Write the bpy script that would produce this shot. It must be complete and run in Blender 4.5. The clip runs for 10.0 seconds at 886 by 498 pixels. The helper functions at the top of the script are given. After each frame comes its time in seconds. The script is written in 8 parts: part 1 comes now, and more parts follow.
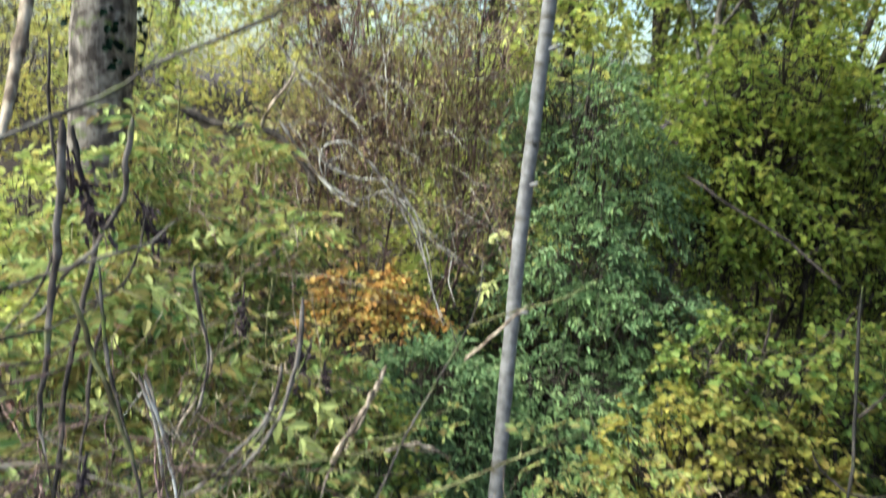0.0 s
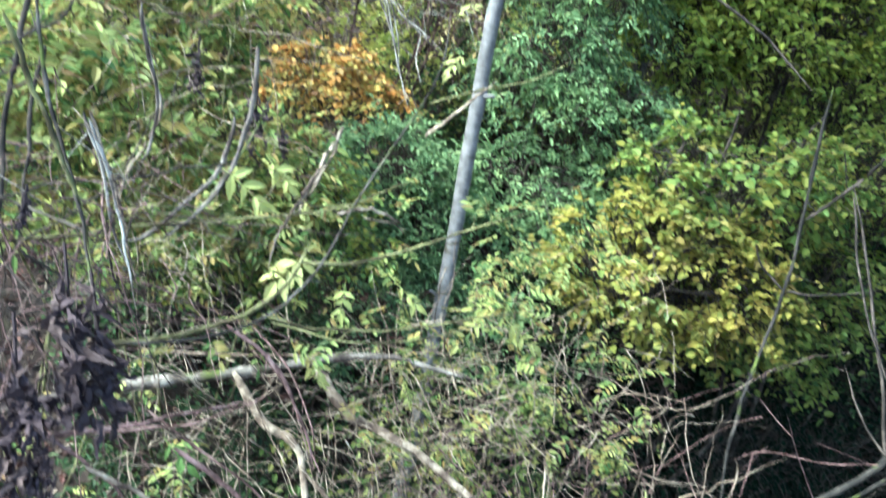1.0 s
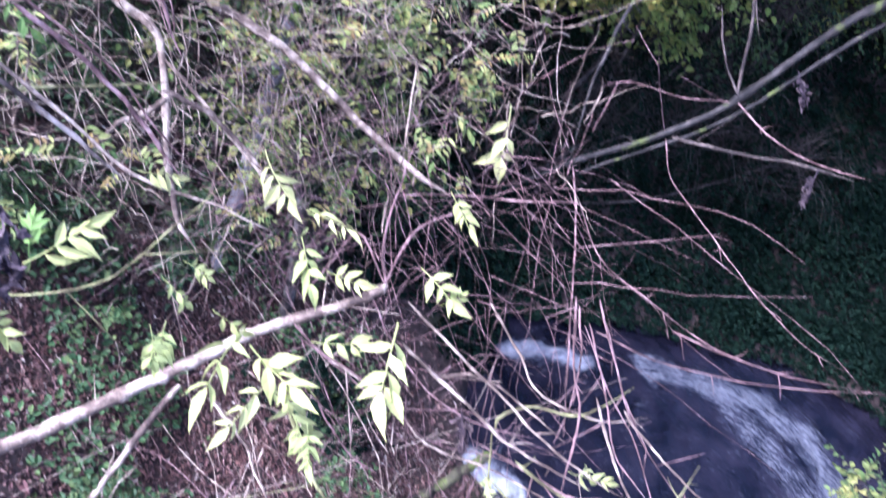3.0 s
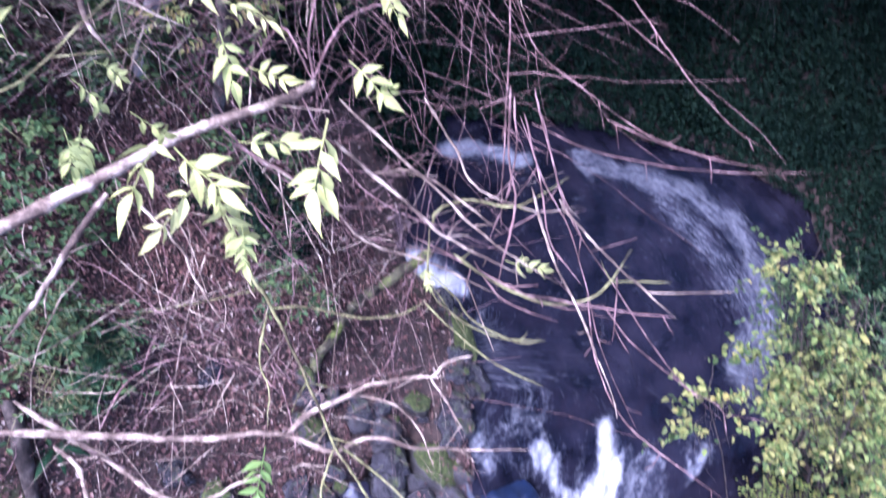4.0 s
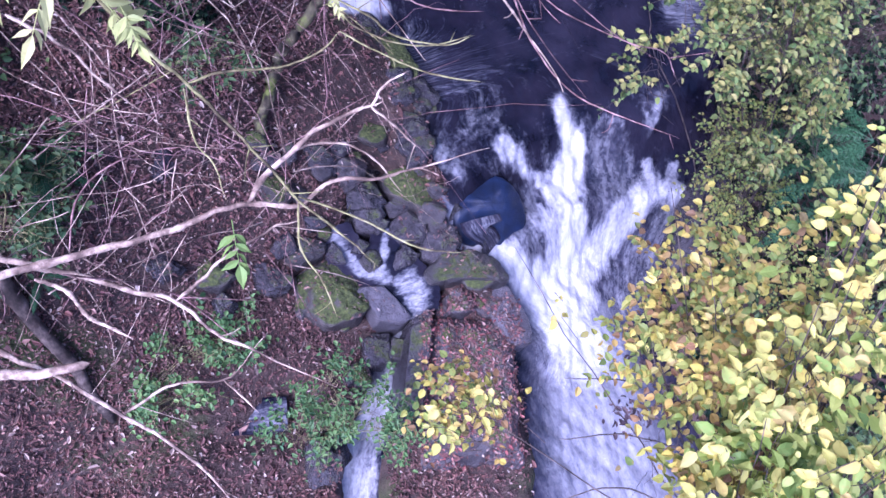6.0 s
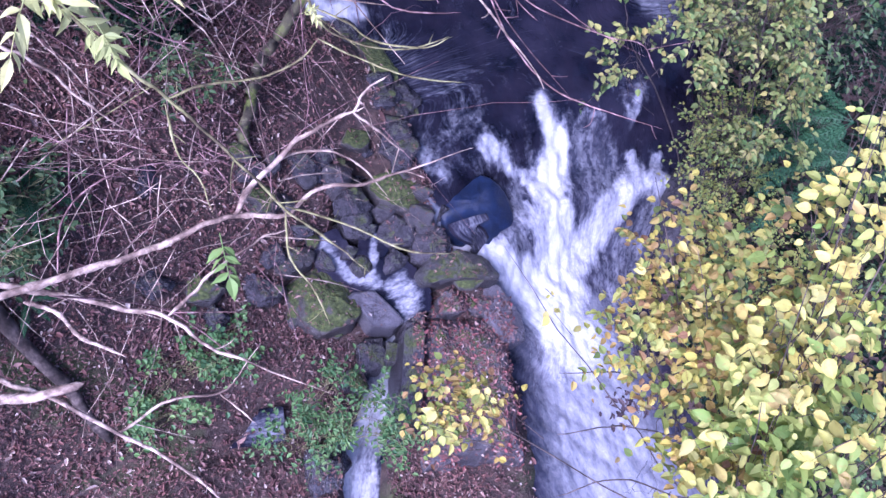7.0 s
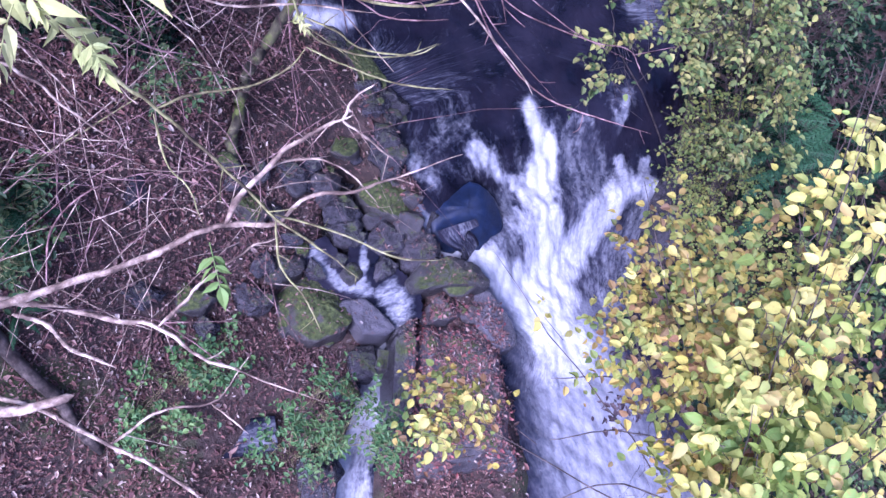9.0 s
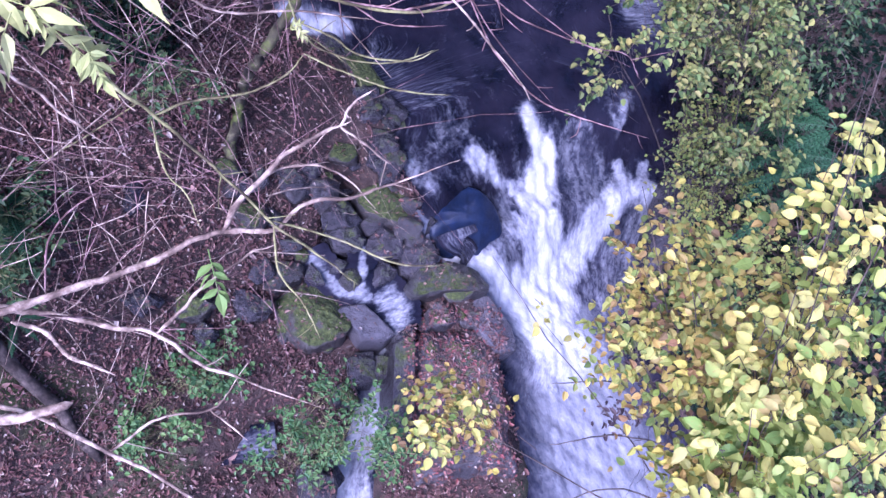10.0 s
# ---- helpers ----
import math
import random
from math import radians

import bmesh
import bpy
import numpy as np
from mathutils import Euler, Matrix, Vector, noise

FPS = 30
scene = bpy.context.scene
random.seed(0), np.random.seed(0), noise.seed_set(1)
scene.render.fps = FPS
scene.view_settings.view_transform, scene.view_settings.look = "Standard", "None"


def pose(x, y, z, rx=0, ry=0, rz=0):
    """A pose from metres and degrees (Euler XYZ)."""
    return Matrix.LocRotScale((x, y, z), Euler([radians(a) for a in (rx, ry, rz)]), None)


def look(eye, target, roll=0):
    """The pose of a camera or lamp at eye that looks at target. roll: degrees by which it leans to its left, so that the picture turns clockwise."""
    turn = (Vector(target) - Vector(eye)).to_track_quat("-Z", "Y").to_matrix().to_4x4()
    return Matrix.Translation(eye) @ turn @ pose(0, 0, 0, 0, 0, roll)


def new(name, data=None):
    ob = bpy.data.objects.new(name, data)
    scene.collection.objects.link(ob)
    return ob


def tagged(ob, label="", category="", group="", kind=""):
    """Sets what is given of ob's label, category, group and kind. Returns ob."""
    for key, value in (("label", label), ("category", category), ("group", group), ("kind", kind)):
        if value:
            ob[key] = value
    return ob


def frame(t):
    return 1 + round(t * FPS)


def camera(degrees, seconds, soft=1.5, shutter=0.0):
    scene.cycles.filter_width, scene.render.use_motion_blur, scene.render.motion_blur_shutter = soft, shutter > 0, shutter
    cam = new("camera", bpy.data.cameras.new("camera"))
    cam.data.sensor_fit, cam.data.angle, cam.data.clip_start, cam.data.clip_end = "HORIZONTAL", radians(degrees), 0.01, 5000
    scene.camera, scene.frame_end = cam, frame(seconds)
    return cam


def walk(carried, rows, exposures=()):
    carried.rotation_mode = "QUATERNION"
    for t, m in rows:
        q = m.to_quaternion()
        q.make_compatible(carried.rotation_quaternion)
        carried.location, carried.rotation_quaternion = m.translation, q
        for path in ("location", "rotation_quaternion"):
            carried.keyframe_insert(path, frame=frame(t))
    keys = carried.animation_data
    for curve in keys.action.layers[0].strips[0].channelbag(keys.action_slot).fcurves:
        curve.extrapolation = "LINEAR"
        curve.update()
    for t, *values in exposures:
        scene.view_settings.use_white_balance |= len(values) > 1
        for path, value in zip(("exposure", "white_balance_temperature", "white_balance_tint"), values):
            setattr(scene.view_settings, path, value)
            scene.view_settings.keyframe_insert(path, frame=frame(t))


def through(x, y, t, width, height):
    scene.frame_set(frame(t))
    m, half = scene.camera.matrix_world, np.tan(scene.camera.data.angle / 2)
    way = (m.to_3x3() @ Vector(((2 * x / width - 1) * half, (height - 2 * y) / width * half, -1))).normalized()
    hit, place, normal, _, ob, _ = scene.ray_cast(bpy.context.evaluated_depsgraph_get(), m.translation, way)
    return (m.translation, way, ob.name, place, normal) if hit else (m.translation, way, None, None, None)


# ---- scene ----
from mathutils.bvhtree import BVHTree

# ---- camera and walk ----
cam = camera(54.3, 10.0, soft=1.5, shutter=0.5)
PATH = [
    (0, (0.000, 0.000, 8.000), 80.00, -5.00, 0.00),
    (0.5, (0.028, 0.002, 7.942), 72.68, -7.12, 0.08),
    (1, (0.036, 0.037, 7.888), 66.59, -9.63, -1.03),
    (1.5, (0.066, 0.008, 7.817), 61.50, -11.78, -2.13),
    (2, (0.071, 0.004, 7.750), 56.11, -14.50, -2.98),
    (2.5, (0.078, -0.004, 7.697), 50.49, -16.69, -3.97),
    (3.8, (0.105, -0.003, 7.620), 35.70, -20.16, -8.50),
    (4, (0.122, -0.005, 7.612), 33.41, -20.10, -9.71),
    (4.5, (0.173, -0.002, 7.578), 27.56, -19.01, -12.67),
    (5, (0.187, 0.001, 7.552), 22.94, -17.35, -17.39),
    (5.5, (0.186, 0.003, 7.553), 20.43, -16.36, -22.32),
    (6, (0.188, 0.006, 7.559), 19.97, -15.36, -26.38),
    (7.5, (0.183, 0.006, 7.565), 21.15, -15.22, -29.76),
    (8, (0.184, 0.005, 7.564), 21.23, -15.37, -30.00),
    (8.5, (0.184, 0.005, 7.566), 21.37, -15.38, -30.23),
    (9, (0.182, 0.007, 7.566), 21.56, -15.41, -30.40),
    (9.5, (0.181, 0.008, 7.568), 21.74, -15.38, -30.57),
    (10, (0.184, 0.006, 7.568), 21.99, -15.35, -30.70),
]
EXPOSURES = [(0.0, 1.30, 6400, -6), (0.5, 1.80, 5800, -16), (1.0, 1.92, 5450, -12), (1.6, 1.98, 5250, 4), (2.5, 2.0, 4980, 22), (3.8, 1.76, 5000, 36), (4.5, 1.66, 5000, 38), (5.2, 1.53, 5000, 40), (6.0, 1.30, 4950, 45), (10.0, 1.22, 4900, 45)]
walk(cam, [(t, pose(*eye, rx, ry, rz)) for t, eye, rx, ry, rz in PATH], EXPOSURES)

# ---- daylight: thin cloud, high soft sun ----
SUN_ELEVATION, SUN_AZIMUTH = 50.0, 258.0          # degrees; azimuth clockwise from +y
world = bpy.data.worlds.new("sky")
scene.world = world
world.use_nodes = True
sky = world.node_tree.nodes.new("ShaderNodeTexSky")
sky.sky_type, sky.sun_disc = "NISHITA", False
sky.sun_elevation, sky.sun_rotation = radians(SUN_ELEVATION), radians(SUN_AZIMUTH)
sky.air_density, sky.dust_density = 1.0, 3.0
background = world.node_tree.nodes["Background"]
background.inputs["Strength"].default_value = 0.15
world.node_tree.links.new(sky.outputs[0], background.inputs["Color"])
sun = new("sun", bpy.data.lights.new("sun", "SUN"))
sun.data.energy, sun.data.angle, sun.data.color = 3.4, radians(25), (1.0, 0.95, 0.86)
_a, _e = radians(SUN_AZIMUTH), radians(SUN_ELEVATION)
sun.matrix_world = look((0, 0, 0), (-math.sin(_a) * math.cos(_e), -math.cos(_a) * math.cos(_e), -math.sin(_e)))

# ---- materials ----
MATS = {}


def shader(name, rough=0.7):
    m = bpy.data.materials.new(name)
    m.use_nodes = True
    MATS[name] = m
    nt = m.node_tree
    b = nt.nodes["Principled BSDF"]
    b.inputs["Roughness"].default_value = rough
    return m, nt, b


def ramp(nt, fac, colours, constant=False):
    r = nt.nodes.new("ShaderNodeValToRGB")
    cr = r.color_ramp
    while len(cr.elements) < len(colours):
        cr.elements.new(0.5)
    for n, (e, (at, c)) in enumerate(zip(cr.elements, colours)):
        e.position, e.color = at, (*c, 1)
    if constant:
        cr.interpolation = "CONSTANT"
    nt.links.new(fac, r.inputs["Fac"])
    return r.outputs["Color"]


def noise_tex(nt, scale, detail=4, stretch=(1, 1, 1), rough=0.55, space="Object"):
    tc, mp, nz = (nt.nodes.new("ShaderNode" + k) for k in ("TexCoord", "Mapping", "TexNoise"))
    mp.inputs["Scale"].default_value = stretch
    nz.inputs["Scale"].default_value, nz.inputs["Detail"].default_value, nz.inputs["Roughness"].default_value = scale, detail, rough
    nt.links.new(tc.outputs[space], mp.inputs["Vector"])
    nt.links.new(mp.outputs[0], nz.inputs["Vector"])
    return nz.outputs["Fac"]


def mixed(nt, fac, a, b, mode="MIX"):
    m = nt.nodes.new("ShaderNodeMix")
    m.data_type, m.blend_type = "RGBA", mode
    for v, s in ((fac, m.inputs[0]), (a, m.inputs[6]), (b, m.inputs[7])):
        if isinstance(v, (int, float)):
            s.default_value = v
        elif isinstance(v, tuple):
            s.default_value = (*v, 1)
        else:
            nt.links.new(v, s)
    return m.outputs[2]


def bump(nt, b, height, strength, distance=0.01):
    n = nt.nodes.new("ShaderNodeBump")
    n.inputs["Strength"].default_value, n.inputs["Distance"].default_value = strength, distance
    nt.links.new(height, n.inputs["Height"])
    nt.links.new(n.outputs[0], b.inputs["Normal"])


def leaf_material(name, colours, through=0.35, rough=0.5, single=False, blotch=(0.25, 0.14, 0.05), blotched=0.25, shine=0.18):
    """Leaves whose colour differs from leaf to leaf, with brown blotches, lit through from behind."""
    m, nt, b = shader(name, rough)
    if single:
        pick = nt.nodes.new("ShaderNodeObjectInfo").outputs["Random"]
    else:
        pick = nt.nodes.new("ShaderNodeNewGeometry").outputs["Random Per Island"]
    n = len(colours)
    col = ramp(nt, pick, [(i / max(1, n - 1), c) for i, c in enumerate(colours)])
    wide = ramp(nt, noise_tex(nt, 1.3, 2), [(0.3, (0.72, 0.78, 0.8)), (0.7, (1.12, 1.08, 1.0))])
    col = mixed(nt, 1.0, col, wide, "MULTIPLY")
    spots = ramp(nt, noise_tex(nt, 60 if not single else 4.5, 4, rough=0.7), [(0.54, (0, 0, 0)), (0.66, (1, 1, 1))])
    amount = mixed(nt, 1.0, spots, (blotched, blotched, blotched), "MULTIPLY")
    col = mixed(nt, amount, col, blotch)
    nt.links.new(col, b.inputs["Base Color"])
    b.inputs["Specular IOR Level"].default_value = shine
    tr, mx = nt.nodes.new("ShaderNodeBsdfTranslucent"), nt.nodes.new("ShaderNodeMixShader")
    mx.inputs[0].default_value = through
    nt.links.new(col, tr.inputs["Color"])
    nt.links.new(b.outputs[0], mx.inputs[1])
    nt.links.new(tr.outputs[0], mx.inputs[2])
    nt.links.new(mx.outputs[0], nt.nodes["Material Output"].inputs["Surface"])
    return m


def bark_material(name, dark, mid, light, moss=0.0, scale=18, stretch=(1, 1, 0.35), rough=0.85, depth=0.006):
    m, nt, b = shader(name, rough)
    f = noise_tex(nt, scale, 6, stretch, 0.65)
    col = ramp(nt, f, [(0.3, dark), (0.5, mid), (0.72, light)])
    patch = ramp(nt, noise_tex(nt, 8, 7, rough=0.6), [(0.38, (0.24, 0.20, 0.20)), (0.47, (0.55, 0.50, 0.49)), (0.53, (1.05, 1.05, 1.05)), (0.64, (1.5, 1.5, 1.5))])
    col = mixed(nt, 1.0, col, patch, "MULTIPLY")
    if moss:
        mask = ramp(nt, noise_tex(nt, 6, 5), [(0.62 - moss * 0.35, (0, 0, 0)), (0.72 - moss * 0.3, (1, 1, 1))])
        col = mixed(nt, mask, col, mixed(nt, noise_tex(nt, 90, 3), (0.04, 0.065, 0.012), (0.17, 0.2, 0.04)))
    nt.links.new(col, b.inputs["Base Color"])
    bump(nt, b, f, 0.7, depth)
    return m


bark_material("bark_pale", (0.11, 0.08, 0.062), (0.32, 0.25, 0.195), (0.54, 0.45, 0.36), scale=26)
bark_material("bark_red", (0.085, 0.043, 0.043), (0.20, 0.118, 0.115), (0.36, 0.25, 0.24), scale=30)
bark_material("bark_mottled", (0.06, 0.052, 0.046), (0.18, 0.155, 0.14), (0.40, 0.37, 0.34), moss=0.12, scale=14)
# near-black: the leaning tree's silhouette is put into its bark colour
bark_material("bark_wet", (0.008, 0.007, 0.007), (0.026, 0.022, 0.020), (0.075, 0.064, 0.058), moss=0.1, scale=22)
bark_material("bark_dark", (0.02, 0.016, 0.014), (0.055, 0.042, 0.036), (0.13, 0.10, 0.085), scale=24)
bark_material("twig_white", (0.20, 0.18, 0.17), (0.42, 0.39, 0.37), (0.62, 0.59, 0.56), scale=30)
bark_material("bark_grey", (0.034, 0.029, 0.027), (0.092, 0.080, 0.072), (0.20, 0.18, 0.165), moss=0.25, scale=22)
bark_material("twig_green", (0.09, 0.085, 0.035), (0.19, 0.185, 0.075), (0.33, 0.31, 0.17), scale=30)
bark_material("bark_moss", (0.03, 0.026, 0.018), (0.06, 0.055, 0.03), (0.12, 0.11, 0.06), moss=0.28, scale=20)
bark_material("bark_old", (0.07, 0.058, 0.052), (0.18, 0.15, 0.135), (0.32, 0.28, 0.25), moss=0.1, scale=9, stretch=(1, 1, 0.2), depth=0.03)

# smooth silvery bark with dark scars and rings
m, nt, b = shader("bark_silver", 0.6)
f = noise_tex(nt, 14, 5, (1, 1, 1.0), 0.6)
col = ramp(nt, f, [(0.3, (0.11, 0.10, 0.11)), (0.5, (0.20, 0.19, 0.20)), (0.75, (0.31, 0.30, 0.32))])
rings = ramp(nt, noise_tex(nt, 5.5, 3, (0.5, 0.5, 3.0)), [(0.60, (0, 0, 0)), (0.68, (1, 1, 1))])
col = mixed(nt, rings, col, (0.10, 0.085, 0.07))
scars = ramp(nt, noise_tex(nt, 9, 2, (1, 1, 1.4)), [(0.70, (0, 0, 0)), (0.74, (1, 1, 1))])
col = mixed(nt, scars, col, (0.035, 0.03, 0.025))
nt.links.new(col, b.inputs["Base Color"])
bump(nt, b, f, 0.5, 0.004)

leaf_material("leaf_yellow", [(0.36, 0.41, 0.10), (0.24, 0.35, 0.10), (0.18, 0.29, 0.09), (0.45, 0.42, 0.10), (0.10, 0.18, 0.06), (0.36, 0.31, 0.10), (0.30, 0.39, 0.11), (0.20, 0.31, 0.10)], through=0.45)
leaf_material("leaf_yellow_near", [(0.66, 0.59, 0.16), (0.60, 0.55, 0.14), (0.50, 0.51, 0.14), (0.62, 0.50, 0.15), (0.22, 0.35, 0.08), (0.70, 0.64, 0.21), (0.36, 0.44, 0.12), (0.52, 0.40, 0.16)], single=True, blotched=0.45, blotch=(0.36, 0.18, 0.07))
leaf_material("leaf_yellow_mid", [(0.552, 0.460, 0.101), (0.423, 0.405, 0.092), (0.184, 0.258, 0.074), (0.460, 0.313, 0.101), (0.331, 0.350, 0.083), (0.120, 0.193, 0.055), (0.221, 0.120, 0.074), (0.515, 0.423, 0.101)], blotched=0.5)
leaf_material("leaf_yellow_broad", [(0.66, 0.59, 0.16), (0.60, 0.55, 0.14), (0.50, 0.51, 0.14), (0.62, 0.50, 0.15), (0.22, 0.35, 0.08), (0.70, 0.64, 0.21), (0.36, 0.44, 0.12), (0.52, 0.40, 0.16)], blotched=0.4, blotch=(0.36, 0.18, 0.07))
leaf_material("leaf_gold", [(0.44, 0.40, 0.10), (0.38, 0.39, 0.10), (0.50, 0.43, 0.11), (0.24, 0.32, 0.09), (0.42, 0.32, 0.10), (0.52, 0.47, 0.13), (0.26, 0.19, 0.08)], through=0.45, blotched=0.4)
leaf_material("leaf_lime", [(0.40, 0.50, 0.12), (0.50, 0.55, 0.13), (0.28, 0.40, 0.10), (0.56, 0.53, 0.13), (0.18, 0.30, 0.08)], through=0.5)
# far leaves: paler copies of lime and yellow, sunlit haze put into them
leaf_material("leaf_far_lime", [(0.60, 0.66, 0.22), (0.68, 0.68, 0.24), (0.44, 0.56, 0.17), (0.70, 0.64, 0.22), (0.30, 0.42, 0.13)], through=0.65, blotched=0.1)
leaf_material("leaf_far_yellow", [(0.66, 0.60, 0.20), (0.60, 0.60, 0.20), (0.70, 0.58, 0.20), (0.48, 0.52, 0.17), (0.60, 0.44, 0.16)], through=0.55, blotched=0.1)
leaf_material("leaf_thorn", [(0.249, 0.310, 0.095), (0.146, 0.224, 0.069), (0.370, 0.370, 0.120), (0.069, 0.120, 0.043), (0.387, 0.353, 0.120), (0.103, 0.181, 0.056), (0.043, 0.077, 0.030), (0.224, 0.275, 0.095)], blotched=0.3)
leaf_material("leaf_ash", [(0.50, 0.55, 0.20), (0.38, 0.47, 0.17), (0.55, 0.53, 0.20), (0.14, 0.24, 0.08), (0.40, 0.30, 0.12), (0.20, 0.30, 0.10), (0.07, 0.13, 0.05), (0.46, 0.37, 0.14), (0.24, 0.15, 0.08)], through=0.42, blotched=0.15)
leaf_material("leaf_ash_near", [(0.56, 0.58, 0.23), (0.46, 0.51, 0.19), (0.62, 0.61, 0.27)], single=True, blotched=0.2)
leaf_material("leaf_ash_green", [(0.22, 0.34, 0.10), (0.17, 0.29, 0.09)], single=True, blotched=0.2)
leaf_material("leaf_green", [(0.05, 0.105, 0.05), (0.09, 0.165, 0.07), (0.03, 0.062, 0.032), (0.15, 0.22, 0.085)], through=0.3)
# leaf_green at half strength: shade below the pale tree put into the colour
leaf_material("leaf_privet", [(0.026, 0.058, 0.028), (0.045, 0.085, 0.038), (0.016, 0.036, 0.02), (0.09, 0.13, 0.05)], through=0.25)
leaf_material("leaf_bluegreen", [(0.17, 0.27, 0.13), (0.25, 0.37, 0.18), (0.10, 0.175, 0.085), (0.33, 0.43, 0.21)], through=0.25, blotched=0.1)
leaf_material("leaf_olive", [(0.22, 0.32, 0.09), (0.31, 0.39, 0.10), (0.38, 0.41, 0.11), (0.14, 0.22, 0.07), (0.46, 0.41, 0.11)], through=0.5)
leaf_material("leaf_orange", [(0.60, 0.30, 0.09), (0.68, 0.42, 0.14), (0.44, 0.20, 0.07), (0.68, 0.50, 0.18), (0.52, 0.48, 0.15), (0.30, 0.14, 0.07)])
leaf_material("leaf_brown", [(0.34, 0.23, 0.12), (0.46, 0.36, 0.18), (0.54, 0.46, 0.22), (0.24, 0.16, 0.09), (0.44, 0.48, 0.18), (0.60, 0.54, 0.26)], through=0.2)
leaf_material("leaf_dead", [(0.055, 0.040, 0.052), (0.10, 0.072, 0.085), (0.03, 0.022, 0.03), (0.13, 0.095, 0.10)], through=0.08, rough=0.8, blotched=0.8, blotch=(0.02, 0.014, 0.016), shine=0.15)
# ivy far darker than real leaves: the bank's shade is in the colour
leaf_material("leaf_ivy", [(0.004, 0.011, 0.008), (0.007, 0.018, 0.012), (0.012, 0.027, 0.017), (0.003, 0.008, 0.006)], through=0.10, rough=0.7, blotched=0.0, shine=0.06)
leaf_material("leaf_fern", [(0.022, 0.070, 0.034), (0.036, 0.100, 0.046), (0.015, 0.052, 0.027)], through=0.25, blotched=0.05)
leaf_material("leaf_litter", [(0.052, 0.031, 0.035), (0.118, 0.062, 0.062), (0.164, 0.087, 0.082), (0.067, 0.039, 0.043), (0.213, 0.112, 0.103), (0.110, 0.057, 0.064), (0.152, 0.079, 0.079), (0.067, 0.042, 0.043), (0.348, 0.226, 0.201), (0.052, 0.035, 0.036), (0.140, 0.073, 0.071), (0.079, 0.045, 0.047), (0.470, 0.397, 0.360)], through=0.08, rough=0.5)
leaf_material("leaf_litter_red", [(0.20, 0.055, 0.065), (0.28, 0.10, 0.10), (0.12, 0.04, 0.048), (0.36, 0.20, 0.18), (0.22, 0.06, 0.07)], through=0.1, rough=0.5)

leaf_material("leaf_elm_green", [(0.20, 0.29, 0.06), (0.30, 0.37, 0.08), (0.12, 0.20, 0.05), (0.36, 0.40, 0.10)], through=0.35, blotched=0.15)
leaf_material("leaf_fresh", [(0.07, 0.16, 0.055), (0.12, 0.23, 0.08), (0.035, 0.09, 0.04), (0.17, 0.28, 0.10), (0.055, 0.14, 0.07)], through=0.3, blotched=0.05)

# forest soil
m, nt, b = shader("soil", 0.9)
f = noise_tex(nt, 9, 8, rough=0.7)
col = ramp(nt, f, [(0.3, (0.016, 0.011, 0.010)), (0.5, (0.042, 0.027, 0.024)), (0.7, (0.09, 0.058, 0.048))])
mossy = ramp(nt, noise_tex(nt, 0.9, 5), [(0.60, (0, 0, 0)), (0.74, (1, 1, 1))])
col = mixed(nt, mossy, col, mixed(nt, noise_tex(nt, 40, 3), (0.02, 0.035, 0.01), (0.07, 0.085, 0.025)))
nt.links.new(col, b.inputs["Base Color"])
bump(nt, b, f, 1.0, 0.05)


def rock_material(name, dark, light, moss, rough, relief=1.0):
    """Wet stone, mossed where it faces up."""
    m, nt, b = shader(name, rough)
    f = noise_tex(nt, 9, 9, rough=0.74)
    col = ramp(nt, f, [(0.3, dark), (0.7, light)])
    if moss:
        g = nt.nodes.new("ShaderNodeNewGeometry")
        sep, add = nt.nodes.new("ShaderNodeSeparateXYZ"), nt.nodes.new("ShaderNodeMath")
        nt.links.new(g.outputs["Normal"], sep.inputs[0])
        nt.links.new(sep.outputs["Z"], add.inputs[0])
        nt.links.new(noise_tex(nt, 5, 7, rough=0.75), add.inputs[1])
        mask = ramp(nt, add.outputs[0], [(0.0, (0, 0, 0)), (1.0, (0, 0, 0))])
        r = mask.node.color_ramp
        add2 = nt.nodes.new("ShaderNodeMath")
        add2.operation = "MULTIPLY"
        add2.inputs[1].default_value = 0.6
        nt.links.new(add.outputs[0], add2.inputs[0])
        nt.links.new(add2.outputs[0], mask.node.inputs["Fac"])
        r.elements[0].position, r.elements[1].position = 0.92 - 0.4 * moss, 1.0 - 0.38 * moss
        r.elements[1].color = (1, 1, 1, 1)
        green = ramp(nt, noise_tex(nt, 35, 4), [(0.3, (0.016, 0.024, 0.008)), (0.55, (0.055, 0.075, 0.018)), (0.75, (0.13, 0.15, 0.04))])
        col = mixed(nt, mask, col, green)
        rr = mixed(nt, mask, (rough, rough, rough), (0.9, 0.9, 0.9))
        nt.links.new(rr, b.inputs["Roughness"])
    nt.links.new(col, b.inputs["Base Color"])
    bump(nt, b, f, relief, 0.05)
    return m


rock_material("rock_moss", (0.018, 0.016, 0.018), (0.075, 0.068, 0.07), 0.62, 0.5)
rock_material("rock_dark", (0.009, 0.009, 0.012), (0.075, 0.070, 0.085), 0.16, 0.24)
# blue of the reflected sky is put into the wet slab's base colour
rock_material("rock_wet_sheen", (0.003, 0.005, 0.013), (0.011, 0.023, 0.066), 0.0, 0.32, 0.4)
rock_material("rock_slick", (0.030, 0.028, 0.036), (0.13, 0.125, 0.15), 0.0, 0.28)
rock_material("rock_mossy", (0.012, 0.011, 0.012), (0.055, 0.052, 0.058), 0.24, 0.4)
rock_material("rock_grey", (0.012, 0.011, 0.014), (0.095, 0.088, 0.10), 0.20, 0.3)

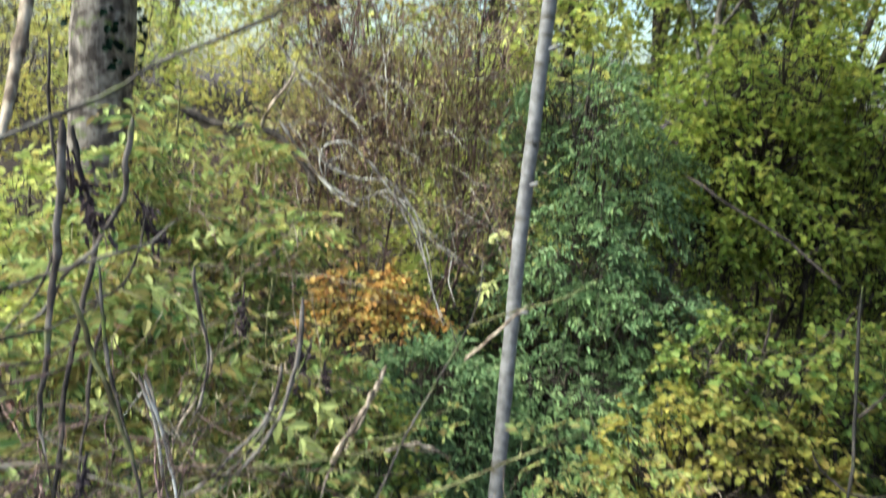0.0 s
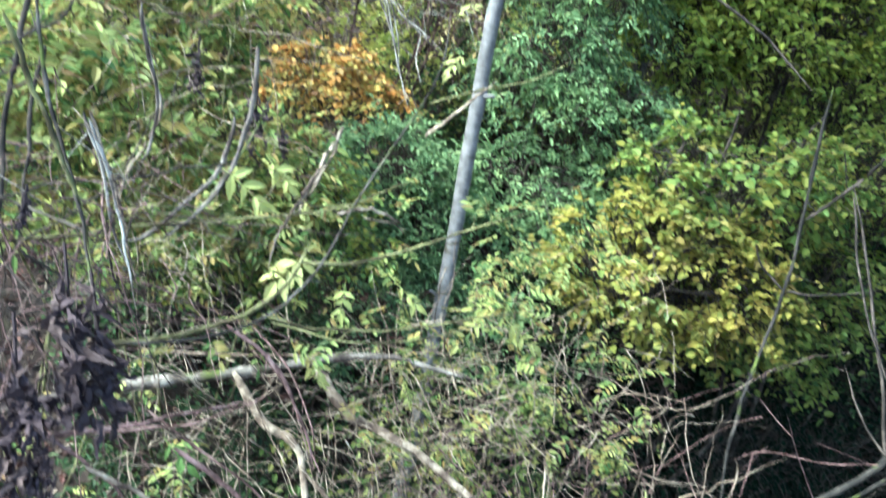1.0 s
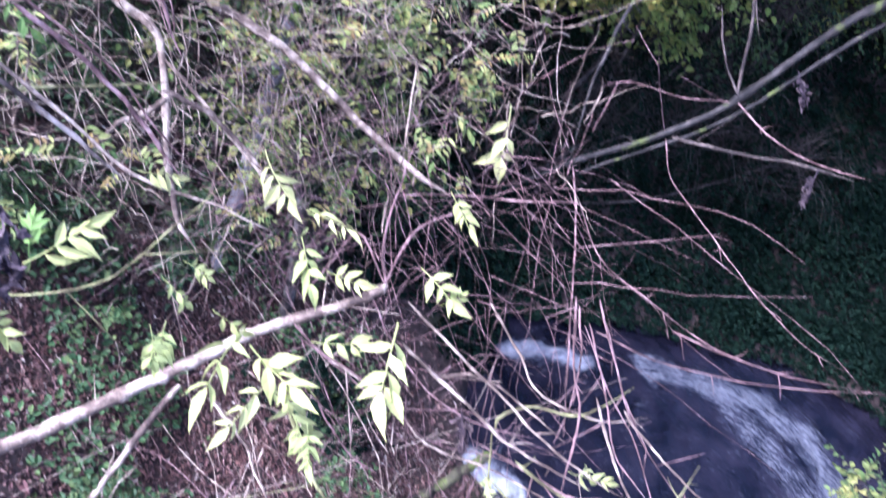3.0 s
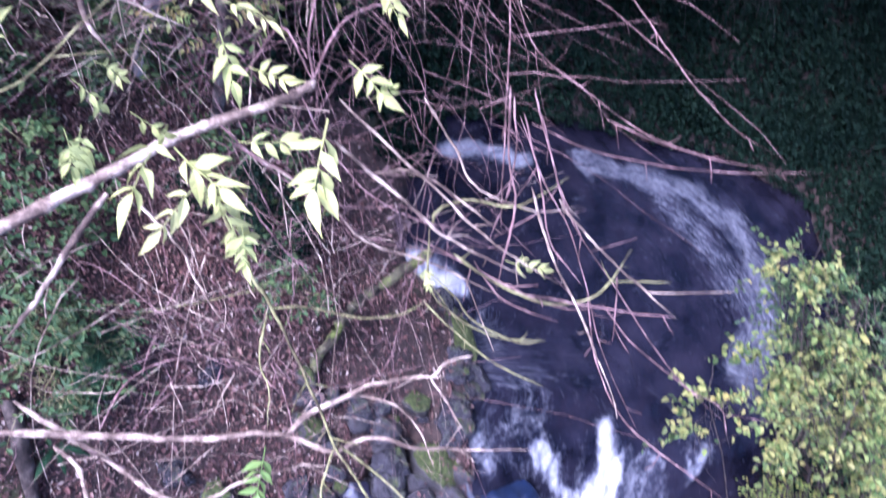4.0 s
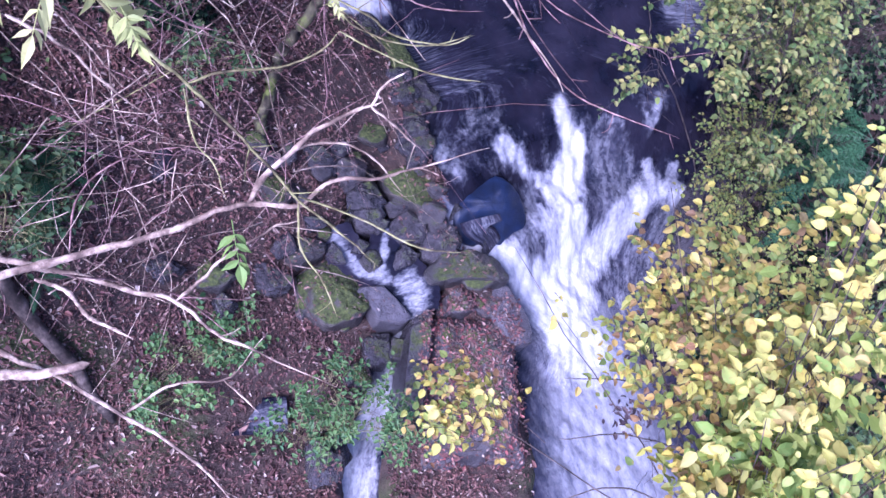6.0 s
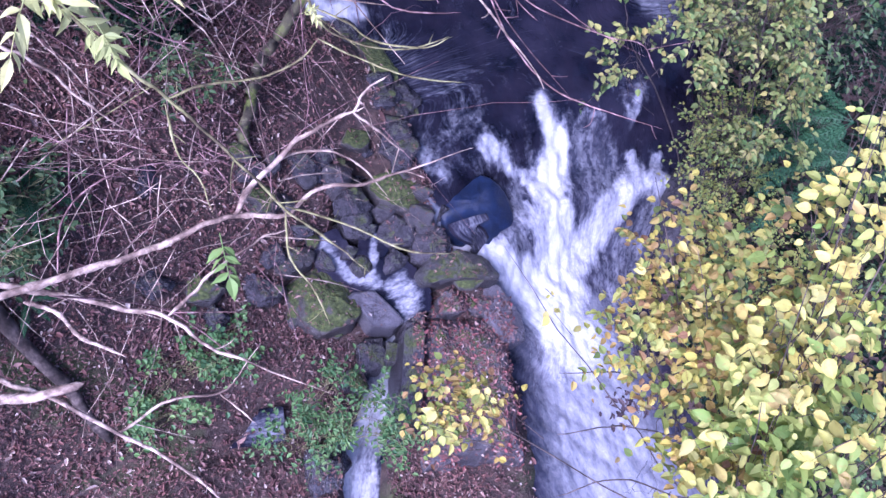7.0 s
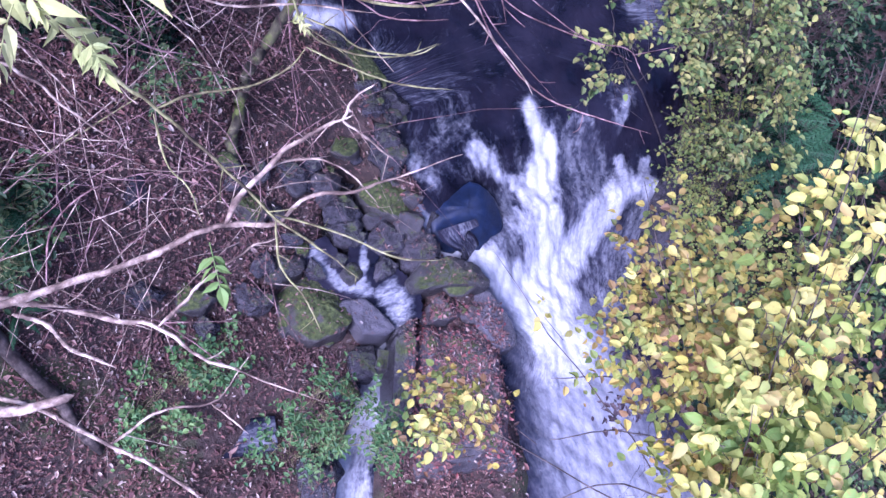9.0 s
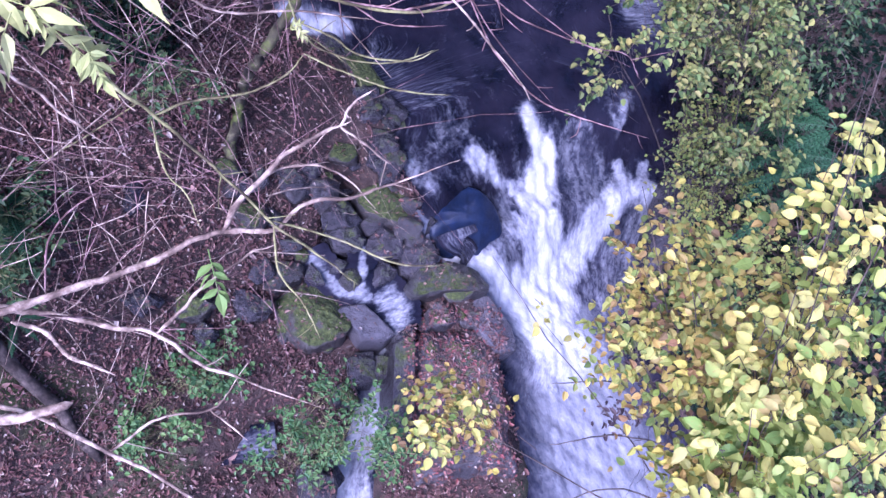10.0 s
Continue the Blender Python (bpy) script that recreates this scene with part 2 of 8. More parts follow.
# stream water: blue-black and glossy; white where it breaks, drawn out along the flow
m, nt, b = shader("water", 0.06)
b.inputs["IOR"].default_value = 1.33
attr, flow, churn = (nt.nodes.new("ShaderNodeAttribute") for _ in range(3))
attr.attribute_name, flow.attribute_name, churn.attribute_name = "foam", "flow", "churn"


def flow_noise(scale, stretch, detail=5, swirl=0.0):
    mp, nz = nt.nodes.new("ShaderNodeMapping"), nt.nodes.new("ShaderNodeTexNoise")
    mp.inputs["Scale"].default_value = stretch
    nz.inputs["Scale"].default_value, nz.inputs["Detail"].default_value, nz.inputs["Roughness"].default_value = scale, detail, 0.62
    nz.inputs["Distortion"].default_value = swirl
    nt.links.new(flow.outputs["Vector"], mp.inputs["Vector"])
    nt.links.new(mp.outputs[0], nz.inputs["Vector"])
    return nz.outputs["Fac"]


def arith(op, a, b, c=None):
    m = nt.nodes.new("ShaderNodeMath")
    m.operation = op
    for v, sock in zip((a, b, c), m.inputs):
        if isinstance(v, (int, float)):
            sock.default_value = v
        elif v is not None:
            nt.links.new(v, sock)
    return m.outputs[0]


streak, lumps = flow_noise(12, (0.34, 1.5, 1), 9, 0.35), flow_noise(4, (0.6, 1, 1), 10, 0.5)
spray = flow_noise(30, (0.7, 1.1, 1), 10, 0.6)
grain = arith("ADD", arith("MULTIPLY_ADD", spray, 0.75, -0.375), arith("ADD", arith("MULTIPLY_ADD", streak, 0.9, -0.45), arith("MULTIPLY_ADD", lumps, 0.7, -0.35)))
grain = arith("MULTIPLY", grain, churn.outputs["Fac"])
white = arith("ADD", attr.outputs["Fac"], grain)
mask = ramp(nt, white, [(0.20, (0, 0, 0)), (0.42, (0.25, 0.25, 0.25)), (0.70, (0.75, 0.75, 0.75)), (0.95, (1, 1, 1))])
# dark water with the violet-blue of the reflected sky put in
water_tint = ramp(nt, noise_tex(nt, 2.2, 5), [(0.35, (0.004, 0.0045, 0.010)), (0.7, (0.020, 0.018, 0.030))])
# thin veils let the dark water show through; thick froth is white
froth = ramp(nt, arith("ADD", arith("MULTIPLY", white, 0.55), arith("MULTIPLY_ADD", arith("ADD", streak, spray), 0.55, -0.35)), [(0.22, (0.07, 0.085, 0.15)), (0.50, (0.23, 0.24, 0.285)), (0.85, (0.38, 0.395, 0.43))])
col = mixed(nt, mask, water_tint, froth)
nt.links.new(col, b.inputs["Base Color"])
nt.links.new(mixed(nt, mask, (0.12, 0.12, 0.12), (0.75, 0.75, 0.75)), b.inputs["Roughness"])
wave = arith("MULTIPLY", arith("ADD", arith("MULTIPLY", grain, 0.4), flow_noise(16, (0.5, 1.2, 1), 6, 0.4)), churn.outputs["Fac"])
bump(nt, b, wave, 0.30, 0.04)

# ---- mesh helpers ----
RNG = np.random.default_rng(7)


def mesh_from(name, verts, quads, material, smooth=True):
    """A mesh of quads (rows of four corners; a corner named twice at the end makes a triangle) from arrays."""
    me = bpy.data.meshes.new(name)
    verts, quads = np.asarray(verts, np.float32).reshape(-1, 3), np.asarray(quads, np.int32).reshape(-1, 4)
    me.vertices.add(len(verts))
    me.vertices.foreach_set("co", verts.ravel())
    corner = np.ones(quads.shape, bool)
    corner[:, 3] = quads[:, 3] != quads[:, 2]
    flat = quads[corner]
    me.loops.add(len(flat))
    me.loops.foreach_set("vertex_index", flat)
    me.polygons.add(len(quads))
    me.polygons.foreach_set("loop_start", np.r_[0, np.cumsum(corner.sum(1))[:-1]].astype(np.int32))
    me.polygons.foreach_set("use_smooth", np.full(len(quads), smooth))
    me.update(calc_edges=True)
    me.materials.append(MATS[material])
    return me


def thing(name, label, category, group="", kind="", at=(0, 0, 0)):
    ob = new(name)
    ob.location = at
    ob.empty_display_size = 0.1
    return tagged(ob, label, category, group, kind)


def part(name, me, parent, label="", kind=""):
    """One mesh object under a thing, its mesh given in world coordinates."""
    ob = new(name, me)
    ob.parent = parent
    if parent.type == "EMPTY":
        ob.matrix_parent_inverse = Matrix.Translation(-Vector(parent.location))
    return tagged(ob, label, kind=kind)


def unit(v):
    return v / np.maximum(np.linalg.norm(v, axis=-1, keepdims=True), 1e-9)


def smooth_line(points, per=5, wiggle=0.0, rng=RNG):
    """A rounded line (Catmull-Rom) through control points, a little crooked."""
    p = np.asarray(points, float)
    p = np.vstack([2 * p[0] - p[1], p, 2 * p[-1] - p[-2]])
    out = []
    for i in range(1, len(p) - 2):
        t = np.linspace(0, 1, per, endpoint=False)[:, None]
        a, b, c, d = p[i - 1 : i + 3]
        out.append(0.5 * (2 * b + (c - a) * t + (2 * a - 5 * b + 4 * c - d) * t**2 + (3 * b - a - 3 * c + d) * t**3))
    line = np.vstack([*out, p[-2][None]])
    if wiggle:
        k = rng.normal(0, wiggle, line.shape)
        k[[0, -1]] = 0
        line += (k + np.roll(k, 1, 0) + np.roll(k, -1, 0)) / 2
    return line


def tubes(lines, radii, sides=5):
    """Tubes along lines (S, m, 3) with radii (S, m): vertices and quads."""
    lines, radii = np.asarray(lines, float), np.asarray(radii, float)
    s, m, _ = lines.shape
    way = unit(np.gradient(lines, axis=1))
    ref = np.where(np.abs(way[..., 2:3]) > 0.9, [1.0, 0, 0], [0, 0, 1.0])
    u = unit(np.cross(way, ref))
    v = np.cross(way, u)
    ang = np.arange(sides) * 2 * np.pi / sides
    ring = u[:, :, None] * np.cos(ang)[:, None] + v[:, :, None] * np.sin(ang)[:, None]
    verts = lines[:, :, None] + ring * radii[:, :, None, None]
    i = np.arange(s)[:, None, None] * m * sides + np.arange(m - 1)[None, :, None] * sides
    j = np.arange(sides)[None, None]
    k = (j + 1) % sides
    quads = np.stack([i + j, i + k, i + sides + k, i + sides + j], -1)
    return verts.reshape(-1, 3), quads.reshape(-1, 4)


def one_tube(points, r0, r1, sides=8, per=5, wiggle=0.0, knots=0.0, rng=RNG):
    line = smooth_line(points, per, wiggle, rng)
    n = len(line)
    r = r0 + (r1 - r0) * np.linspace(0, 1, n) ** 0.9
    if knots:
        r = r * (1 + knots * np.clip(rng.normal(0, 1, n), -0.5, 2.2))
    r[-1] *= 0.55
    v, q = tubes(line[None], r[None], sides)
    cap = np.arange(sides)
    base = len(v) - sides
    v = np.vstack([v, line[-1], line[0]])
    q = np.vstack([q, np.stack([base + cap, base + (cap + 1) % sides, np.full(sides, len(v) - 2), np.full(sides, len(v) - 2)], 1)])
    return v, q[:, :4]


def leaves(base, way, normal, length, width, fold=0.25, droop=0.15):
    """Leaves folded on their midrib: base points, directions, upper sides, lengths and widths in arrays."""
    way = unit(way)
    side = unit(np.cross(way, normal))
    up = np.cross(side, way)
    l, w = length[:, None], width[:, None]
    f = (fold * width)[:, None] * up
    d = (droop * length)[:, None] * up
    v = np.stack([base,
                  base + way * l * 0.30 - side * w * 0.46 + f,
                  base + way * l * 0.68 - side * w * 0.40 + f * 0.8 - d * 0.4,
                  base + way * l - d,
                  base + way * l * 0.68 + side * w * 0.40 + f * 0.8 - d * 0.4,
                  base + way * l * 0.30 + side * w * 0.46 + f], 1)
    i = np.arange(len(base))[:, None] * 6
    q = np.concatenate([i + [[0, 1, 2, 3]], i + [[0, 3, 4, 5]]], 0)
    return v.reshape(-1, 3), q


def fine_leaves(base, way, normal, length, width, fold=0.22, droop=0.2, rng=None, pointed=False):
    """As leaves(), with rounded outlines and a curved blade, for those seen close."""
    way = unit(way)
    side = unit(np.cross(way, normal))
    up = np.cross(side, way)
    l, w = length[:, None], width[:, None]
    rng = rng or np.random.default_rng(len(base))
    curl = rng.uniform(0.4, 1.6, (len(base), 1)) * droop
    rows = [base]
    for t, h in ((0.14, 0.26), (0.36, 0.50), (0.62, 0.38), (0.83, 0.14)) if pointed else ((0.16, 0.34), (0.38, 0.50), (0.64, 0.44), (0.86, 0.22)):
        mid = base + way * l * t - up * l * curl * t * t
        wob = rng.normal(0, 0.05, (len(base), 2, 1)) * w[:, None]
        rows += [mid - side * w * h + up * w * fold * h * 2 + up * wob[:, 0], mid, mid + side * w * h + up * w * fold * h * 2 + up * wob[:, 1]]
    rows.append(base + way * l - up * l * curl)
    v = np.stack(rows, 1)
    i = np.arange(len(base))[:, None] * 14
    faces = [(0, 1, 2, 2), (0, 2, 3, 3)]
    for r in range(3):
        a = 1 + 3 * r
        faces += [(a, a + 3, a + 4, a + 1), (a + 1, a + 4, a + 5, a + 2)]
    faces += [(10, 13, 11, 11), (11, 13, 12, 12)]
    return v.reshape(-1, 3), np.concatenate([i + [f] for f in faces], 0)


def merged(pieces):
    verts, quads, n = [], [], 0
    for v, q in pieces:
        verts.append(v)
        quads.append(np.asarray(q) + n)
        n += len(v)
    return np.vstack(verts), np.vstack(quads)


def tilted(n, rng, lean=0.45):
    """Upward normals, each leaning its own way."""
    v = rng.normal(0, lean, (n, 3))
    v[:, 2] = 1
    return unit(v)


def sprays(starts, ways, length, count, leaf, aspect, rng, droop=0.3, pinnate=0, lean=0.45, fold=0.25, fine=False):
    """Leafy twigs: from each start a drooping twig with leaves set left and right. pinnate: leaflet pairs on each leaf."""
    s = len(starts)
    ways = unit(ways)
    ln = length * rng.uniform(0.6, 1.3, s)
    t = np.linspace(0, 1, 5)
    line = starts[:, None] + ways[:, None] * (ln[:, None] * t)[..., None]
    line = line + rng.normal(0, 0.02, (s, 1, 3)) * (t**2)[None, :, None] * 3
    line[..., 2] -= droop * ln[:, None] * t**2
    at = (np.arange(count) + 0.7) / count
    at = np.clip(at[None] + rng.normal(0, 0.04, (s, count)), 0.05, 1)
    k = np.clip((at * 4).astype(int), 0, 3)
    f = (at * 4 - k)[..., None]
    rows = np.arange(s)[:, None]
    pos = line[rows, k] * (1 - f) + line[rows, k + 1] * f
    tang = unit(line[rows, k + 1] - line[rows, k])
    flat = unit(np.cross(tang, [0, 0, 1.0]) + rng.normal(0, 0.15, tang.shape))
    sign = np.where(np.arange(count) % 2, 1.0, -1.0)[None, :, None]
    way = tang * rng.uniform(0.3, 0.9, (s, count, 1)) + flat * sign + rng.normal(0, 0.25, tang.shape)
    pos, way = pos.reshape(-1, 3), unit(way.reshape(-1, 3))
    n = len(pos)
    size = leaf * rng.uniform(0.55, 1.25, n)
    nor = tilted(n, rng, lean)
    if not pinnate:
        return (fine_leaves if fine else leaves)(pos, way, nor, size, size * aspect, fold), line
    # leaf stalk with paired leaflets and one at the tip
    side = unit(np.cross(way, nor))
    stalk = size * (pinnate + 1) * 0.62
    P, W, L = [], [], []
    for j in range(pinnate):
        a = 0.25 + 0.68 * j / pinnate
        foot = pos + way * (stalk * a)[:, None]
        foot[:, 2] -= 0.18 * stalk * a * a
        for sg in (-1, 1):
            P.append(foot)
            W.append(way * 0.55 + side * sg + rng.normal(0, 0.12, way.shape))
            L.append(size * (1 - 0.25 * abs(a - 0.5)))
    P.append(pos + way * (stalk * 0.95)[:, None] - np.stack([0 * stalk, 0 * stalk, 0.17 * stalk], 1))
    W.append(way + [0, 0, -0.3])
    L.append(size)
    P, W, L = np.vstack(P), np.vstack(W), np.concatenate(L)
    nn = np.tile(nor, (2 * pinnate + 1, 1)) + rng.normal(0, 0.2, P.shape)
    return (fine_leaves if fine else leaves)(P, W, nn, L, L * aspect, fold), line


def in_lobe(rng, n, centre, radii, shell=0.45):
    """Points in an ellipsoid, more of them near its skin."""
    d = unit(rng.normal(0, 1, (n, 3)))
    r = rng.uniform(shell, 1, (n, 1)) ** 0.6
    return np.asarray(centre) + d * r * np.asarray(radii), d


def clump(rng, points, size):
    """Pushes points together into uneven clumps, leaving gaps."""
    seeds = points[rng.choice(len(points), max(4, len(points) // 9), replace=False)]
    near = np.array([np.argmin(((seeds - p) ** 2).sum(1)) for p in points])
    return points + (seeds[near] - points) * size


def shrub(name, label, category, base, lobes, leafmat, leaf, bark="bark_dark", per=8, twig=0.4, aspect=0.55, droop=0.3, pinnate=0, stem=0.03,
          seed=1, group="", lean=0.45, trunk=None, density=1.0, trunk_bark=None, shell=0.45, gather=0.55):
    """A shrub or tree: stems from its base into each lobe (centre, radii, twigs) of its crown, twigs and leaves."""
    rng = np.random.default_rng(seed)
    top = thing(name, label, category, group, at=base)
    base = np.array(base, float)
    fork = base
    if trunk:
        pts = [base - [0, 0, 0.3], *trunk]
        part("trunk", mesh_from("trunk", *one_tube(pts, stem * 1.15, stem * 0.6, 10, 6, 0.004, 0.03, rng), trunk_bark or bark), top)
        fork = np.array(trunk[max(0, len(trunk) // 2 - 1)], float)
    foliage, twigs = [], []
    for centre, radii, n in lobes:
        n = max(6, int(n * density))
        c = np.array(centre, float)
        bend = (fork + c) / 2 + rng.normal(0, 0.12, 3) * np.linalg.norm(c - fork) * 0.5
        tip = c + (c - fork) * 0.12
        part("stem", mesh_from("stem", *one_tube([fork - [0, 0, 0.15 if not trunk else 0], bend, c, tip], stem * 0.6, stem * 0.18, 6, 5, 0.01, 0.04, rng), bark), top)
        ends, out = in_lobe(rng, n, centre, radii, shell)
        ends = clump(rng, ends, gather)
        way = out * [1, 1, 0.55] + rng.normal(0, 0.45, out.shape)
        geo, line = sprays(ends, way, twig, per, leaf, aspect, rng, droop, pinnate, lean)
        foliage.append(geo)
        # each twig grows from the lobe's stem
        root = c + (fork - c) * rng.uniform(-0.1, 0.35, (n, 1)) + rng.normal(0, 0.3, (n, 3)) * np.asarray(radii)
        mid = (root + ends) / 2 + rng.normal(0, 0.05, (n, 3)) - [0, 0, 0.05]
        root = ends + (root - ends) * rng.uniform(0.35, 0.8, (n, 1))
        mid = (root + ends) / 2 + rng.normal(0, 0.03, (n, 3))
        full = np.concatenate([root[:, None], mid[:, None], line], 1)
        rad = np.linspace(min(stem * 0.14, 0.006), 0.0016, full.shape[1])[None] * rng.uniform(0.7, 1.3, (n, 1))
        twigs.append(tubes(full, np.maximum(rad, 0.0015), 3))
    part("brush", mesh_from("brush", *merged(twigs), bark), top, kind="stuff")
    part("crown", mesh_from("crown", *merged(foliage), leafmat, smooth=False), top, kind="stuff")
    return top

# ---- the valley floor ----
BANK = [(3.35, -9.0), (3.05, -2.5), (3.05, -0.8), (3.50, 0.2), (3.5, 0.9), (3.3, 1.5), (3.22, 2.3), (3.36, 2.8), (3.42, 3.1), (3.28, 3.6), (2.95, 4.0), (3.1, 5.2), (3.5, 5.9), (5.2, 6.0),
        (7.0, 5.8), (8.4, 5.2), (8.3, 3.6), (7.0, 2.4), (6.3, 1.5), (5.5, 0.7), (4.9, -0.6), (4.75, -2.5), (5.2, -9.0)]
BROOK = [(2.70, 2.25), (2.52, 1.90), (2.45, 1.68), (2.74, 1.42), (2.64, 1.12), (2.42, 0.86), (2.22, 0.58), (1.76, 0.18), (1.4, -0.6), (0.95, -2.0), (1.3, -3.6), (2.3, -4.8), (3.6, -5.4)]
RILL = [(1.3, 0.75), (0.75, 0.95), (0.2, 1.05), (-0.5, 0.9)]


def step(a, b, x):
    t = np.clip((x - a) / (b - a), 0, 1)
    return t * t * (3 - 2 * t)


def to_line(x, y, line):
    """Distance to a line and the way along it."""
    best, along, run = np.full(np.shape(x), 1e9), np.zeros(np.shape(x)), 0.0
    across = np.zeros(np.shape(x))
    for (ax, ay), (bx, by) in zip(line, line[1:]):
        dx, dy = bx - ax, by - ay
        ln = math.hypot(dx, dy)
        t = np.clip(((x - ax) * dx + (y - ay) * dy) / ln**2, 0, 1)
        d = np.hypot(x - ax - t * dx, y - ay - t * dy)
        sgn = np.sign((x - ax) * dy - (y - ay) * dx)
        near = d < best
        best = np.where(near, d, best)
        along = np.where(near, run + t * ln, along)
        across = np.where(near, d * sgn, across)
        run += ln
    return best, along, across


def rough_field(x, y, scale, seed=0.0):
    """Cheap smooth noise from crossed waves."""
    v = 0
    for k, (a, b, c) in enumerate(((1.0, 0.6, 0.3), (-0.7, 1.1, 1.9), (1.7, -0.9, 4.1), (0.4, 2.1, 2.2), (-2.3, 1.3, 0.7), (2.9, 2.2, 5.0))):
        v = v + np.sin((a * x + b * y) / scale + c + seed) / (1 + 0.45 * k)
    return v / 3


def off_water(x, y):
    """Distance to the stream's edge: below zero in the water."""
    d, _, _ = to_line(x, y, BANK + BANK[:1])
    inside = np.zeros(np.shape(x), bool)
    for (ax, ay), (bx, by) in zip(BANK, BANK[1:] + BANK[:1]):
        hit = ((ay > y) != (by > y)) & (x < (bx - ax) * (y - ay) / (by - ay + 1e-12) + ax)
        inside ^= hit
    return np.where(inside, -d, d) + 0.07 * rough_field(x, y, 0.28, 4) + 0.03 * rough_field(x, y, 0.09, 1)


def level(x, y):
    """The stream's surface: a lower run, a broken fall, an upper pool."""
    lip = 0.30 * np.sin(2.3 * x + 0.6) * 0.5
    return 0.82 * (0.55 * step(0.75, 1.35, y + lip) + 0.45 * step(1.55, 2.25, y + lip)) + 0.05 * np.clip(y - 2.2, 0, 4) + 0.015 * np.clip(y, -9, 0)


def ground(x, y):
    x, y = np.asarray(x, float), np.asarray(y, float)
    sd, lv = off_water(x, y), level(x, y)
    right, far = step(4.8, 6.2, x) * (1 - step(5.0, 6.4, y) * 0.4), step(5.2, 6.6, y)
    near_left = (1 - right) * (1 - step(1.0, 3.2, y))
    slope = 0.42 * (1 - right) * (1 - far) * (1 - near_left) + 0.10 * near_left + 1.15 * right * (1 - far) + 0.72 * far
    out = np.where(sd < 3, sd, 3 + (sd - 3) * 0.55)
    out = np.where(out < 9, out, 9 + (out - 9) * 0.02)
    rise = slope * np.clip(out, 0, None) + 0.10 * step(0, 0.15, sd)
    z = lv + np.where(sd > 0, rise, -0.10 - 0.22 * step(0, 0.5, -sd))
    z = z - 0.75 * np.clip(lv - 0.12, 0, None) * step(3.3, 2.7, x) * step(3.4, 1.6, y)
    z = z + 0.42 * (1 - far) * step(0.6, -1.6, x) * step(0.5, 2.5, y)
    z = z + (0.08 * rough_field(x, y, 0.45) + 0.035 * rough_field(x, y, 0.13, 2)) * step(-0.1, 0.6, sd) * (1 + 2.0 * far)
    z = z - 0.17 * np.exp(-((((x - 2.45) / 0.8) ** 2 + ((y - 1.4) / 0.85) ** 2) ** 2)) * step(0.0, 0.25, sd)
    for line, w, deep in ((BROOK, 0.17, 0.36), (RILL, 0.22, 0.16)):
        d, _, _ = to_line(x, y, line)
        z = z - deep * (1 - step(w * 0.6, w * 1.7, d)) * step(-0.05, 0.25, sd)
    return z


def spread(lo, hi, fine_lo, fine_hi, fine, grow=1.22):
    a = list(np.arange(fine_lo, fine_hi + fine / 2, fine))
    stepsize = fine
    while a[-1] < hi:
        stepsize *= grow
        a.append(a[-1] + stepsize)
    stepsize = fine
    while a[0] > lo:
        stepsize *= grow
        a.insert(0, a[0] - stepsize)
    return np.array(a)


def sheet(xs, ys, height):
    gx, gy = np.meshgrid(xs, ys)
    v = np.stack([gx, gy, height(gx, gy)], -1).reshape(-1, 3)
    nx, ny = len(xs), len(ys)
    i = (np.arange(ny - 1)[:, None] * nx + np.arange(nx - 1)[None]).ravel()
    return v, np.stack([i, i + 1, i + nx + 1, i + nx], 1)


v, q = sheet(spread(-900, 900, -3.2, 8.5, 0.06), spread(-900, 900, -2.5, 8.0, 0.06), ground)
soil = new("ground", mesh_from("ground", v, q, "soil"))
tagged(soil, "dark leaf-strewn woodland soil sloping down to a stream", "ground", kind="structure")

